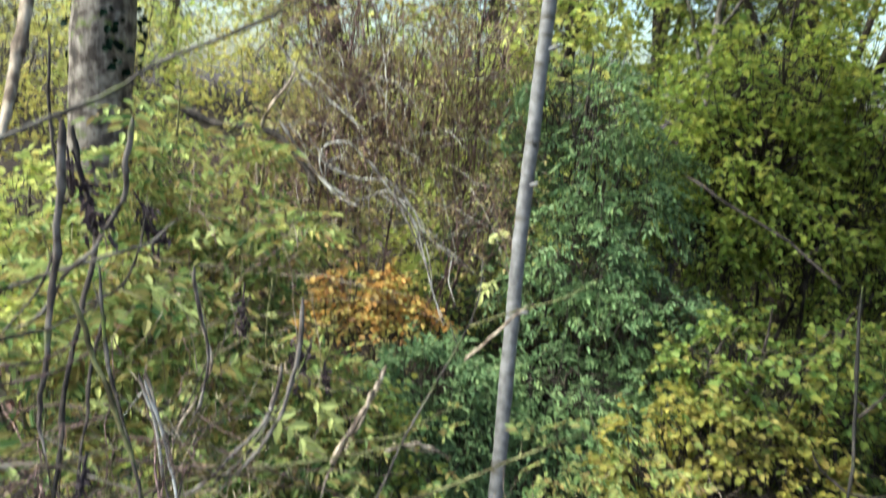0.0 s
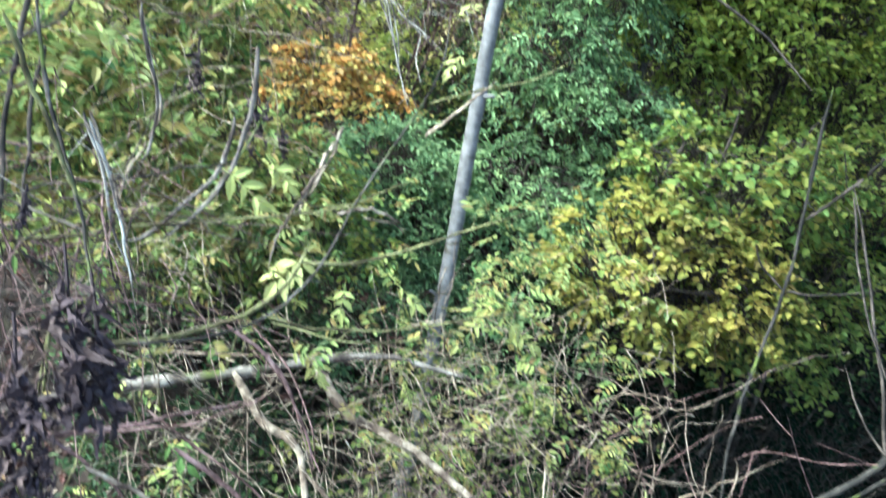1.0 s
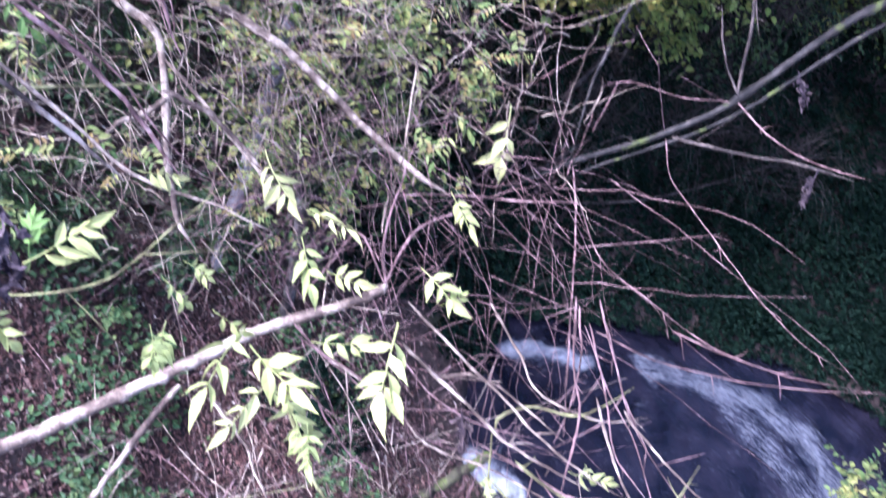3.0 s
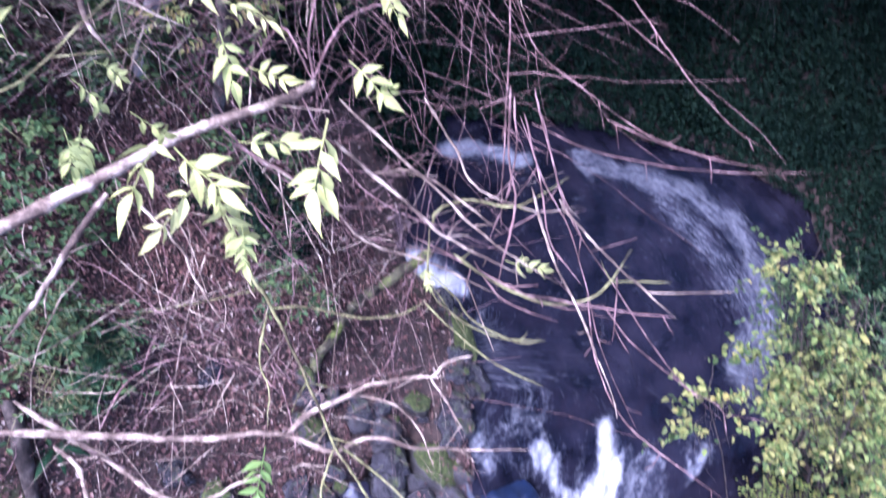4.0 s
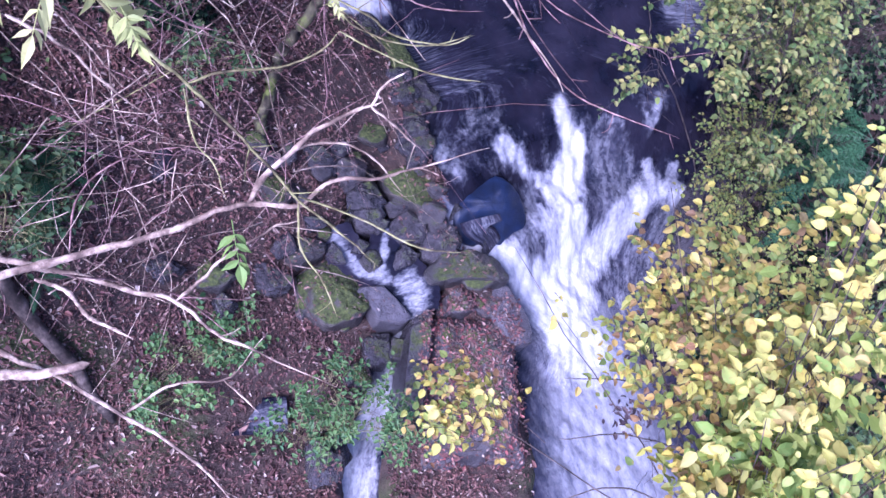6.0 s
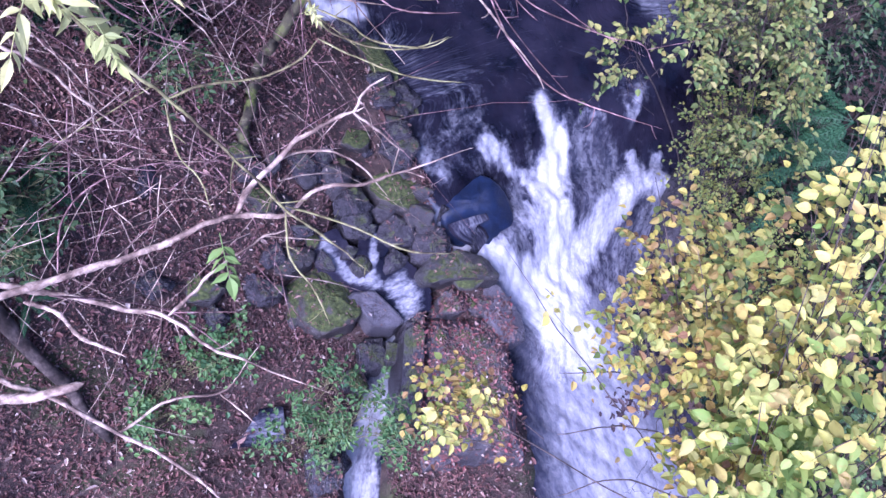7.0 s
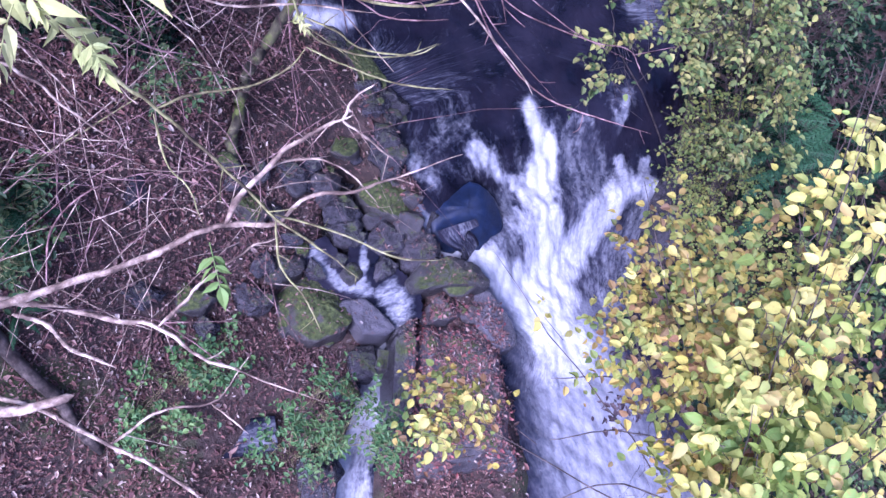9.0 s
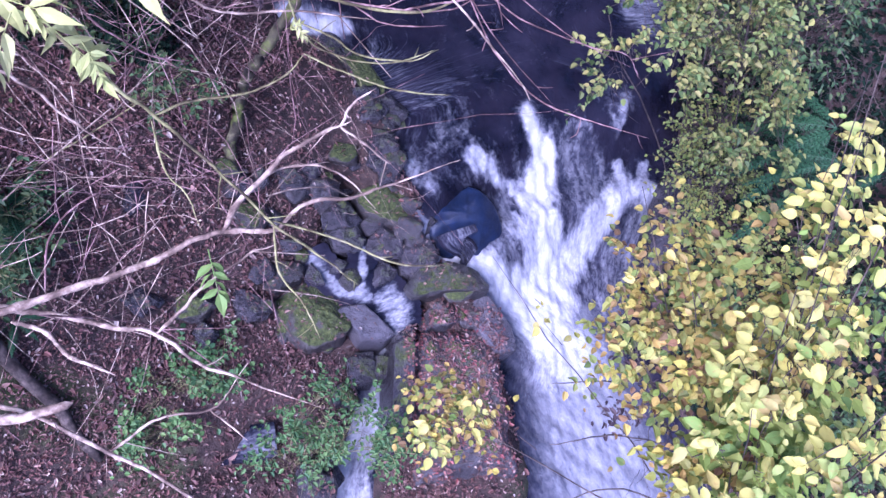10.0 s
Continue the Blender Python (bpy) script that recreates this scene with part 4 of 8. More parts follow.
# wet stones where the bank meets the pool
for k in range(34):
    rng = random.Random(1300 + k)
    f = rng.random()
    x, y = np.interp(f, (0, 0.35, 0.6, 1), (3.22, 3.36, 3.42, 3.26)) + rng.gauss(-0.04, 0.09), 2.25 + 1.4 * f + rng.gauss(0, 0.05)
    s = rng.uniform(0.05, 0.13)
    boulder((float(x), y, float(max(ground(x, y), level(x, y) - 0.06)) + s * 0.1), (s * 1.3, s, s * 0.55), rng.uniform(0, 180), rng.choice(("rock_dark", "rock_dark", "rock_mossy", "rock_grey")), 3)
slab([(1.36, 0.42), (1.62, 0.46), (1.66, 0.20), (1.40, 0.10)], 0.30, "rock_dark", (0.0, 0.0), 0.12, 3)

# the low ledge of bedrock between the brook and the stream
bm = bmesh.new()
bmesh.ops.create_grid(bm, x_segments=44, y_segments=60, size=1.0)
for v in bm.verts:
    x, y = v.co.x, v.co.y
    edge = max(abs(x), abs(y)) ** 6
    h = 0.44 - 0.50 * edge + 0.05 * noise.noise(Vector((x * 3, y * 4, 1))) + 0.02 * noise.noise(Vector((x * 9, y * 11, 3)))
    v.co = Vector((x * 0.50 * (1 + 0.10 * noise.noise(Vector((y * 3, 0, 5)))), y * 0.76 * (1 + 0.08 * noise.noise(Vector((x * 3, 7, 5)))), h))
me = bpy.data.meshes.new("rock_ledge")
bm.to_mesh(me)
bm.free()
me.polygons.foreach_set("use_smooth", [True] * len(me.polygons))
me.materials.append(MATS["rock_grey"])
ledge = new("rock_ledge", me)
ledge.matrix_world = pose(2.86, 0.32, 0.0, 0, 3, -22)
tagged(ledge, "flat bedrock ledge strewn with red-brown fallen leaves", "rock")

# ---- woodland beyond the stream ----
def rooted(x, y, dip=0.05):
    return (x, y, float(ground(x, y)) - dip)


# silvery young tree on the bank
birch = thing("birch_tree", "slender pale-barked tree with dark scars on its trunk", "tree", at=rooted(0.30, 4.72))
line = [(0.30, 4.72, 1.0), (0.42, 4.93, 2.6), (0.50, 5.10, 3.6), (0.55, 5.22, 4.15), (0.57, 5.37, 4.64), (0.60, 5.62, 5.95), (0.60, 5.74, 7.1), (0.64, 5.84, 8.7), (0.72, 5.95, 11.5)]
part("trunk", mesh_from("trunk", *one_tube(line, 0.058, 0.046, 14, 14, 0.003, 0.03), "bark_silver"), birch)
for z, (dx, dy, dz) in ((6.6, (0.10, -0.05, 0.03)), (7.45, (0.07, -0.07, 0.05)), (8.35, (0.09, -0.05, 0.04)), (5.2, (-0.10, -0.05, 0.06)), (9.5, (0.6, 0.2, 0.9)), (10.2, (-0.5, 0.3, 0.8))):
    foot = np.array([np.interp(z, [p[2] for p in line], [p[k] for p in line]) for k in range(3)])
    part("branch", mesh_from("branch", *one_tube([foot, foot + np.array([dx, dy, dz]) * 0.6, foot + [dx, dy, dz]], 0.022, 0.008, 7, 4, 0.002), "bark_silver"), birch)

# crown above the view, added to keep the sun off the far bank
rng = np.random.default_rng(32)
foliage, fine = [], []
for centre, radii, n in (((0.9, 6.4, 10.7), (1.0, 1.0, 0.5), 150), ((1.8, 7.2, 11.0), (1.0, 0.9, 0.6), 150), ((0.4, 5.2, 11.2), (0.9, 0.8, 0.6), 110), ((2.0, 5.8, 11.3), (0.9, 0.9, 0.6), 130), ((0.7, 7.6, 11.6), (1.0, 1.0, 0.7), 120), ((1.0, 6.3, 12.3), (1.1, 1.1, 0.7), 120)):
    p, d = in_lobe(rng, n, centre, radii)
    geo, twig_line = sprays(p, d * [1, 1, 0.5] + [0, 0, -0.2], 0.45, 10, 0.10, 0.7, rng, 0.5)
    foliage.append(geo), fine.append(tubes(twig_line, np.full(twig_line.shape[:2], 0.003), 3))
    part("limb", mesh_from("limb", *one_tube([(0.72, 5.9, 9.6), tuple((np.array((0.72, 5.95, 10.4)) + centre) / 2), centre], 0.03, 0.008, 7, 5, 0.01), "bark_silver"), birch)
part("brush", mesh_from("brush", *merged(fine), "bark_silver"), birch, kind="stuff")
part("crown", mesh_from("crown", *merged(foliage), "leaf_yellow", False), birch, "small yellowing leaves, unseen, that shade the far bank", "stuff")

stump = thing("broken_stem", "grey broken stem leaning among the undergrowth", "branch", at=rooted(1.05, 4.55))
part("trunk", mesh_from("trunk", *one_tube([(1.05, 4.55, 1.0), (0.95, 4.72, 2.9), (0.80, 4.88, 3.35), (0.68, 5.00, 3.75)], 0.055, 0.045, 10, 8, 0.004, 0.04), "bark_grey"), stump)

# broad old trunk wrapped in ivy
old = thing("oak_tree", "broad old tree with dark furrowed bark and ivy", "tree", at=rooted(-3.15, 8.4))
line = [(-3.15, 8.4, 2.5), (-3.2, 8.4, 5.0), (-3.26, 8.4, 8.0), (-3.1, 8.5, 11.0), (-3.0, 8.6, 14.0)]
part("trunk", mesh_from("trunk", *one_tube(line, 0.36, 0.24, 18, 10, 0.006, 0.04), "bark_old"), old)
rng = np.random.default_rng(31)
n = 1500
z = rng.uniform(4.0, 10.5, n)
a = rng.uniform(0, 2 * np.pi, n)
p = np.stack([-3.2 + 0.36 * np.cos(a), 8.42 + 0.36 * np.sin(a), z], 1)
out = np.stack([np.cos(a), np.sin(a), 0.3 + 0 * a], 1)
keep = np.sin(3 * a + z * 1.3) + 0.5 * np.sin(z * 4) > 1.05
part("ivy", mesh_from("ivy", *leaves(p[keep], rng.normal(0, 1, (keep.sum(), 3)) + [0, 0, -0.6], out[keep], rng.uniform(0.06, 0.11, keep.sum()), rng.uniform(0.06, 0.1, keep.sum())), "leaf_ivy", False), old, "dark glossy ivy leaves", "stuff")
for tip in ((-4.6, 8.0, 11.5), (-1.6, 8.9, 12.0), (-3.8, 9.5, 13.0)):
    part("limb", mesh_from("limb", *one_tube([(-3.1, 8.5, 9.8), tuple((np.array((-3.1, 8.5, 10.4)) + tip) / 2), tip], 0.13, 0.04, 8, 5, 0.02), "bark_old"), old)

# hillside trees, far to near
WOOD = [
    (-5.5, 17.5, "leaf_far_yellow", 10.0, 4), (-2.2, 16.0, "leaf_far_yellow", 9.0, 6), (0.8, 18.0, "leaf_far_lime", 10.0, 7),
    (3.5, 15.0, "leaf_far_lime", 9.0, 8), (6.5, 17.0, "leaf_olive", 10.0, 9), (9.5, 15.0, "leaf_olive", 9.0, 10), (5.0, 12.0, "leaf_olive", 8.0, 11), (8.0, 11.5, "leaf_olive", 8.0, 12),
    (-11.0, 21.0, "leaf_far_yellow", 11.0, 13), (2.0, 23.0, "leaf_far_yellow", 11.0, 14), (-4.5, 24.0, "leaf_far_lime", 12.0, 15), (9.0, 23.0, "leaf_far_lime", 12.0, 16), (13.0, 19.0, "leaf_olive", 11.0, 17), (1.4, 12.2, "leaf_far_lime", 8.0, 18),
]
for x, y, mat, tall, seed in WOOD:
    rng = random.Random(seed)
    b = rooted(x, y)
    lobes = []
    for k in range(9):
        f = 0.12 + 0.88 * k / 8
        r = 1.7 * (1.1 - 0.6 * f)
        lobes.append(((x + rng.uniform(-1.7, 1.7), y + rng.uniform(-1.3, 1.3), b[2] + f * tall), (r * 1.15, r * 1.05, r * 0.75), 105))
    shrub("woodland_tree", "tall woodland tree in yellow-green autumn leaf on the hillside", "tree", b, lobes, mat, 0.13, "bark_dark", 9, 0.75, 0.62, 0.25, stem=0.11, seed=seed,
          group="trees of the hillside", trunk=[(x + 0.1, y, b[2] + tall * 0.3), (x - 0.1, y + 0.1, b[2] + tall * 0.65), (x + 0.1, y, b[2] + tall)])

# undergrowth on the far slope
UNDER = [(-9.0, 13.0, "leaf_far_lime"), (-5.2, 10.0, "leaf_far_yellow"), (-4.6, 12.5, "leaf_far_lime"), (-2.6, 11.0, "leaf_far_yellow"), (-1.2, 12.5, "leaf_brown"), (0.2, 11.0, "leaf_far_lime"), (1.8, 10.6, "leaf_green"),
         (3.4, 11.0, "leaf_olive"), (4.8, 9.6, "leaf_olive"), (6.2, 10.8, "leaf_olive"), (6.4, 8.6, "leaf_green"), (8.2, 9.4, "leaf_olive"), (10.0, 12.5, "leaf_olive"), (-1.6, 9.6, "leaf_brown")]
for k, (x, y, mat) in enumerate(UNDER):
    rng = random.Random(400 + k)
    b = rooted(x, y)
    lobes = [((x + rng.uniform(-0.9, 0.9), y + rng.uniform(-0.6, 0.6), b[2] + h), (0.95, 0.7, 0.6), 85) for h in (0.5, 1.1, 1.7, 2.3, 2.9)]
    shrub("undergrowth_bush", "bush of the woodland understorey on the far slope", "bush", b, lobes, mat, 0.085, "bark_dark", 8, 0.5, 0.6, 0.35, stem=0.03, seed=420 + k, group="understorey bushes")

# slim grey tree between the olive bushes
slim = thing("young_tree", "slim grey woodland tree leaning over the bushes", "tree", at=rooted(2.2, 8.4))
part("trunk", mesh_from("trunk", *one_tube([(2.2, 8.4, 2.4), (2.3, 8.5, 5.0), (2.45, 8.6, 6.7), (2.8, 9.4, 8.0), (3.15, 10.5, 9.2), (3.4, 11.2, 11.5)], 0.075, 0.04, 9, 8, 0.006, 0.05), "bark_grey"), slim)
for z0, tip in ((7.6, (3.4, 9.6, 8.8)), (8.4, (2.4, 9.8, 9.6)), (9.0, (3.9, 10.3, 10.0))):
    f = (z0 - 6.7) / 2.5
    foot = (2.45 + 0.7 * f, 8.6 + 1.9 * f, z0)
    part("branch", mesh_from("branch", *one_tube([foot, tuple((np.array(foot) + tip) / 2 + [0, 0, 0.1]), tip], 0.03, 0.01, 6, 5, 0.01), "bark_grey"), slim)

# ---- bushes across the valley ----
def bush(name, label, xy, lobes, mat, leaf, seed, bark="bark_dark", **more):
    return shrub(name, label, "bush", rooted(*xy), lobes, mat, leaf, bark, seed=seed, **more)


bush("hazel_bush", "spreading hazel bush with bright yellow-green leaves", (2.7, 7.0), [((2.66, 6.5, 6.15), (0.75, 0.6, 0.30), 190), ((3.3, 6.6, 6.2), (0.6, 0.5, 0.28), 120), ((2.6, 6.4, 4.9), (0.7, 0.5, 0.3), 80)], "leaf_yellow", 0.082, 41, density=0.7, per=9, twig=0.30, aspect=0.72, stem=0.045)
bush("hazel_bush", "rounded hazel bush turned golden yellow", (2.35, 6.9), [((2.15, 6.0, 5.45), (0.75, 0.5, 0.55), 360), ((2.72, 6.1, 5.35), (0.62, 0.5, 0.5), 280)], "leaf_gold", 0.069, 56, density=0.75, per=10, twig=0.26, aspect=0.75, stem=0.04, gather=0.6)
bush("hazel_bush", "olive-green hazel bush in deep shade", (3.9, 7.3), [((3.6, 6.8, 5.6), (0.55, 0.5, 0.35), 120), ((3.2, 6.5, 4.9), (0.7, 0.5, 0.25), 110), ((4.2, 7.0, 5.1), (0.7, 0.5, 0.35), 150), ((4.4, 7.2, 6.1), (0.6, 0.5, 0.4), 110), ((3.7, 6.9, 4.4), (0.7, 0.5, 0.25), 70)], "leaf_olive", 0.079, 42, per=8, twig=0.32, aspect=0.7, stem=0.04)
bush("elder_bush", "tall bush with dull blue-green leaves hanging in tiers", (1.5, 8.8), [((1.35, 8.2, 8.0), (0.55, 0.6, 0.5), 170), ((1.75, 8.3, 7.3), (0.7, 0.6, 0.45), 220), ((1.35, 8.0, 6.7), (0.55, 0.6, 0.4), 170), ((1.9, 7.8, 6.2), (0.6, 0.6, 0.45), 200), ((1.3, 7.2, 5.6), (0.55, 0.5, 0.4), 190), ((1.0, 6.8, 5.0), (0.7, 0.5, 0.45), 200), ((1.9, 7.2, 5.2), (0.45, 0.5, 0.4), 130), ((1.4, 6.7, 4.4), (0.7, 0.5, 0.4), 150)],
     "leaf_bluegreen", 0.066, 43, per=5, twig=0.42, aspect=0.42, droop=0.7, stem=0.05, pinnate=3, density=0.6)
bush("elder_bush", "low rounded bush with fresh green leaves", (0.1, 7.2), [((0.15, 6.7, 5.75), (0.45, 0.45, 0.3), 170), ((0.45, 6.6, 5.3), (0.4, 0.4, 0.35), 120), ((-0.2, 6.7, 5.2), (0.4, 0.4, 0.35), 110), ((0.2, 6.4, 4.6), (0.8, 0.5, 0.5), 190)], "leaf_bluegreen", 0.059, 44, per=5, twig=0.28, aspect=0.45, stem=0.03, pinnate=2, density=0.75)
bush("hawthorn_bush", "thin dark bush behind with small olive leaves", (3.6, 9.2), [((3.1, 8.5, 7.7), (0.8, 0.6, 0.5), 330), ((3.8, 8.4, 7.2), (0.8, 0.6, 0.45), 330), ((2.7, 8.6, 6.9), (0.55, 0.5, 0.4), 200), ((3.4, 9.2, 7.9), (1.3, 0.5, 0.9), 420), ((4.3, 8.2, 8.2), (0.7, 0.6, 0.45), 170), ((3.3, 8.6, 8.5), (0.9, 0.6, 0.4), 170), ((4.4, 8.2, 6.6), (0.6, 0.5, 0.4), 110)], "leaf_lime", 0.086, 45, per=9, twig=0.4, aspect=0.6, stem=0.045)
bush("beech_bush", "small beech with glowing orange autumn leaves", (-0.5, 8.0), [((-0.62, 7.5, 6.30), (0.38, 0.35, 0.13), 60), ((-0.35, 7.45, 6.12), (0.42, 0.35, 0.10), 70), ((-0.15, 7.4, 6.05), (0.25, 0.25, 0.07), 30), ((-0.85, 7.4, 5.98), (0.35, 0.3, 0.09), 34)], "leaf_orange", 0.069, 46, per=8, twig=0.22, aspect=0.68, stem=0.018, lean=0.3, density=0.9)
bush("bramble_bush", "leggy bush with browned leaves and fine bare twigs", (-0.4, 9.4), [((-0.3, 8.6, 8.0), (0.9, 0.5, 0.45), 200), ((0.35, 8.5, 7.5), (0.55, 0.5, 0.45), 130), ((-1.0, 8.5, 7.6), (0.7, 0.5, 0.4), 150), ((0.3, 8.5, 8.6), (0.7, 0.5, 0.5), 160), ((-0.9, 8.6, 8.6), (0.9, 0.5, 0.45), 170), ((0.5, 8.2, 6.9), (0.45, 0.4, 0.4), 90), ((-1.9, 8.4, 7.1), (0.6, 0.4, 0.35), 90)], "leaf_brown", 0.05, 47, "bark_red", per=8, twig=0.5, aspect=0.45, droop=0.5, stem=0.035)
bush("ash_sapling", "ash sapling with pale yellow-green feathery leaves", (-1.9, 6.4), [((-1.75, 5.8, 7.55), (0.55, 0.4, 0.28), 44), ((-1.2, 5.7, 7.15), (0.45, 0.4, 0.25), 40), ((-2.2, 5.7, 7.1), (0.5, 0.4, 0.3), 44), ((-1.55, 5.6, 6.75), (0.5, 0.4, 0.25), 40)], "leaf_ash", 0.099, 48, "twig_green", density=0.62, per=5, twig=0.25, aspect=0.36, droop=0.5, pinnate=4, stem=0.025)
bush("ash_sapling", "ash sapling with lime-yellow feathery leaves in the light", (-1.2, 5.6), [((-0.95, 5.1, 6.45), (0.42, 0.35, 0.25), 38), ((-0.6, 5.0, 6.15), (0.35, 0.3, 0.25), 30), ((-1.35, 5.0, 6.1), (0.4, 0.35, 0.3), 38), ((-0.8, 4.9, 5.8), (0.5, 0.35, 0.25), 40), ((-1.6, 5.1, 5.6), (0.5, 0.35, 0.3), 40)], "leaf_ash", 0.083, 49, "twig_green", density=0.55, per=5, twig=0.22, aspect=0.36, droop=0.5, pinnate=4, stem=0.022)
bush("ash_sapling", "ash sapling with bright pale leaves catching the light", (-2.0, 4.9), [((-1.95, 4.35, 6.75), (0.35, 0.3, 0.25), 30), ((-1.6, 4.7, 6.9), (0.35, 0.3, 0.2), 26), ((-2.1, 4.3, 6.3), (0.35, 0.3, 0.25), 26), ((-1.5, 4.5, 6.45), (0.3, 0.3, 0.2), 20)], "leaf_ash", 0.099, 55, "twig_green", density=0.62, per=5, twig=0.22, aspect=0.38, droop=0.5, pinnate=4, stem=0.02)
bush("hazel_bush", "yellowing bush in the undergrowth", (-0.6, 5.9), [((-0.45, 5.5, 5.85), (0.4, 0.35, 0.25), 100), ((-0.2, 5.4, 5.55), (0.35, 0.35, 0.2), 70), ((-0.95, 5.6, 5.35), (0.5, 0.4, 0.3), 110), ((-1.5, 5.6, 5.2), (0.5, 0.4, 0.3), 110)], "leaf_yellow", 0.059, 50, per=8, twig=0.24, aspect=0.65, stem=0.02)
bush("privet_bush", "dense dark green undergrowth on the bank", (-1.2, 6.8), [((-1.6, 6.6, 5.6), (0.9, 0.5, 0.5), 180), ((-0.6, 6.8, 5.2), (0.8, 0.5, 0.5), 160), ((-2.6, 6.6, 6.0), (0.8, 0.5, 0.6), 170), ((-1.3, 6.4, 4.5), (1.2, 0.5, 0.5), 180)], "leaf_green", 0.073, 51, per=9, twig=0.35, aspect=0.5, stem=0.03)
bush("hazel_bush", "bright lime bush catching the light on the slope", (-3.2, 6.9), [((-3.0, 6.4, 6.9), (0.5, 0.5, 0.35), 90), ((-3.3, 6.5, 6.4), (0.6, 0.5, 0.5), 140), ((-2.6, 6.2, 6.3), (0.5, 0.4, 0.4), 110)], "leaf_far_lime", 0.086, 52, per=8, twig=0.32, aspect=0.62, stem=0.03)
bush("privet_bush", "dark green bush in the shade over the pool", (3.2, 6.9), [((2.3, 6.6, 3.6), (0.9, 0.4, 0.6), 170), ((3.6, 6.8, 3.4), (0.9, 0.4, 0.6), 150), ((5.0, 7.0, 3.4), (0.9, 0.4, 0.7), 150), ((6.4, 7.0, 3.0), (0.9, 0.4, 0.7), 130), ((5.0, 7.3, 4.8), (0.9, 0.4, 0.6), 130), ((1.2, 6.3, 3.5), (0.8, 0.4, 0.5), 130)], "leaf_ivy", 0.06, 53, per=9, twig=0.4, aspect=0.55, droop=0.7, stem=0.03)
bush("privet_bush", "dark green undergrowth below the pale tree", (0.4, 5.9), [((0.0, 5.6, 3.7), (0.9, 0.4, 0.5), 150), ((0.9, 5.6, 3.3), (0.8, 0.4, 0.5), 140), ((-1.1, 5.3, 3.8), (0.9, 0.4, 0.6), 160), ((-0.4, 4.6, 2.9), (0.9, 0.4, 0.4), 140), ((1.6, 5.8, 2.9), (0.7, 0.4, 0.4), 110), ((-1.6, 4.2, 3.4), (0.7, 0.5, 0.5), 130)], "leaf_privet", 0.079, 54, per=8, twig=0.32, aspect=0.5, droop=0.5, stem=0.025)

bush("hawthorn_bush", "dull green bush behind the bare thicket", (0.9, 5.1), [((0.85, 4.85, 4.75), (0.5, 0.3, 0.35), 80), ((1.45, 4.85, 4.5), (0.45, 0.3, 0.35), 70), ((0.25, 4.75, 4.3), (0.45, 0.3, 0.35), 60), ((1.0, 4.6, 3.9), (0.6, 0.3, 0.3), 70)], "leaf_thorn", 0.06, 57, per=7, twig=0.26, aspect=0.62, droop=0.4, stem=0.02)

# ---- bushes over the right bank ----
bush("hawthorn_bush", "leafy bush overhanging the fall, green turning yellow", (5.7, 0.55), [((4.25, 1.25, 3.95), (0.55, 0.40, 0.30), 230), ((4.55, 1.7, 3.7), (0.6, 0.45, 0.35), 200), ((4.5, 0.85, 3.45), (0.40, 0.35, 0.35), 130), ((3.75, 1.55, 3.45), (0.28, 0.22, 0.16), 34), ((4.15, 2.0, 4.1), (0.35, 0.35, 0.22), 80), ((4.75, 1.35, 3.75), (0.35, 0.35, 0.3), 60)], "leaf_thorn", 0.047, 61, per=9, density=0.55, gather=0.74, twig=0.17, aspect=0.72, droop=0.3, stem=0.013, shell=0.1)
bush("hawthorn_bush", "small-leaved dark bush on the steep bank", (5.9, 0.5), [((4.75, 0.75, 2.45), (0.35, 0.3, 0.35), 150), ((5.0, 0.35, 2.0), (0.45, 0.35, 0.3), 130), ((4.6, 1.05, 2.85), (0.3, 0.25, 0.3), 90), ((5.2, -0.3, 1.8), (0.45, 0.4, 0.35), 110)], "leaf_olive", 0.030, 62, per=9, twig=0.18, aspect=0.75, stem=0.018, shell=0.1)
bush("privet_bush", "deep green foliage in shade above the fern", (6.6, 1.2), [((5.4, 1.4, 3.3), (0.5, 0.5, 0.4), 140), ((5.0, 2.0, 3.6), (0.5, 0.5, 0.4), 120), ((5.9, 1.9, 3.0), (0.6, 0.5, 0.5), 110)], "leaf_green", 0.05, 63, per=9, twig=0.28, aspect=0.55, stem=0.025)

bush("bramble_bush", "dark green bramble low on the steep bank", (5.6, -0.9), [((5.0, -0.35, 1.3), (0.45, 0.4, 0.25), 70), ((5.2, -1.1, 1.4), (0.5, 0.5, 0.3), 80), ((5.7, -0.5, 1.9), (0.5, 0.5, 0.3), 70), ((5.3, -1.9, 1.5), (0.5, 0.5, 0.3), 60)], "leaf_green", 0.055, 65, per=8, twig=0.22, aspect=0.65, stem=0.012)

# ---- ground cover at the foot of the left bank ----
bush("bramble_bush", "low bright green plants beside the brook", (0.85, 1.35), [((0.7, 1.4, 0.75), (0.40, 0.26, 0.14), 60), ((1.1, 1.45, 0.7), (0.25, 0.22, 0.12), 36), ((0.5, 1.15, 0.65), (0.3, 0.2, 0.12), 30)], "leaf_fresh", 0.046, 71, "twig_green", per=6, twig=0.15, aspect=0.8, stem=0.008, lean=0.25)
bush("bramble_bush", "leafy green sapling leaning over the brook", (1.35, 0.6), [((1.55, 0.75, 1.05), (0.28, 0.2, 0.2), 40), ((1.75, 0.45, 0.9), (0.28, 0.25, 0.2), 44), ((1.25, 0.45, 0.9), (0.35, 0.25, 0.2), 46), ((1.95, 0.25, 0.8), (0.2, 0.2, 0.15), 34)], "leaf_fresh", 0.046, 72, "twig_green", per=7, twig=0.2, aspect=0.6, stem=0.01, lean=0.3)
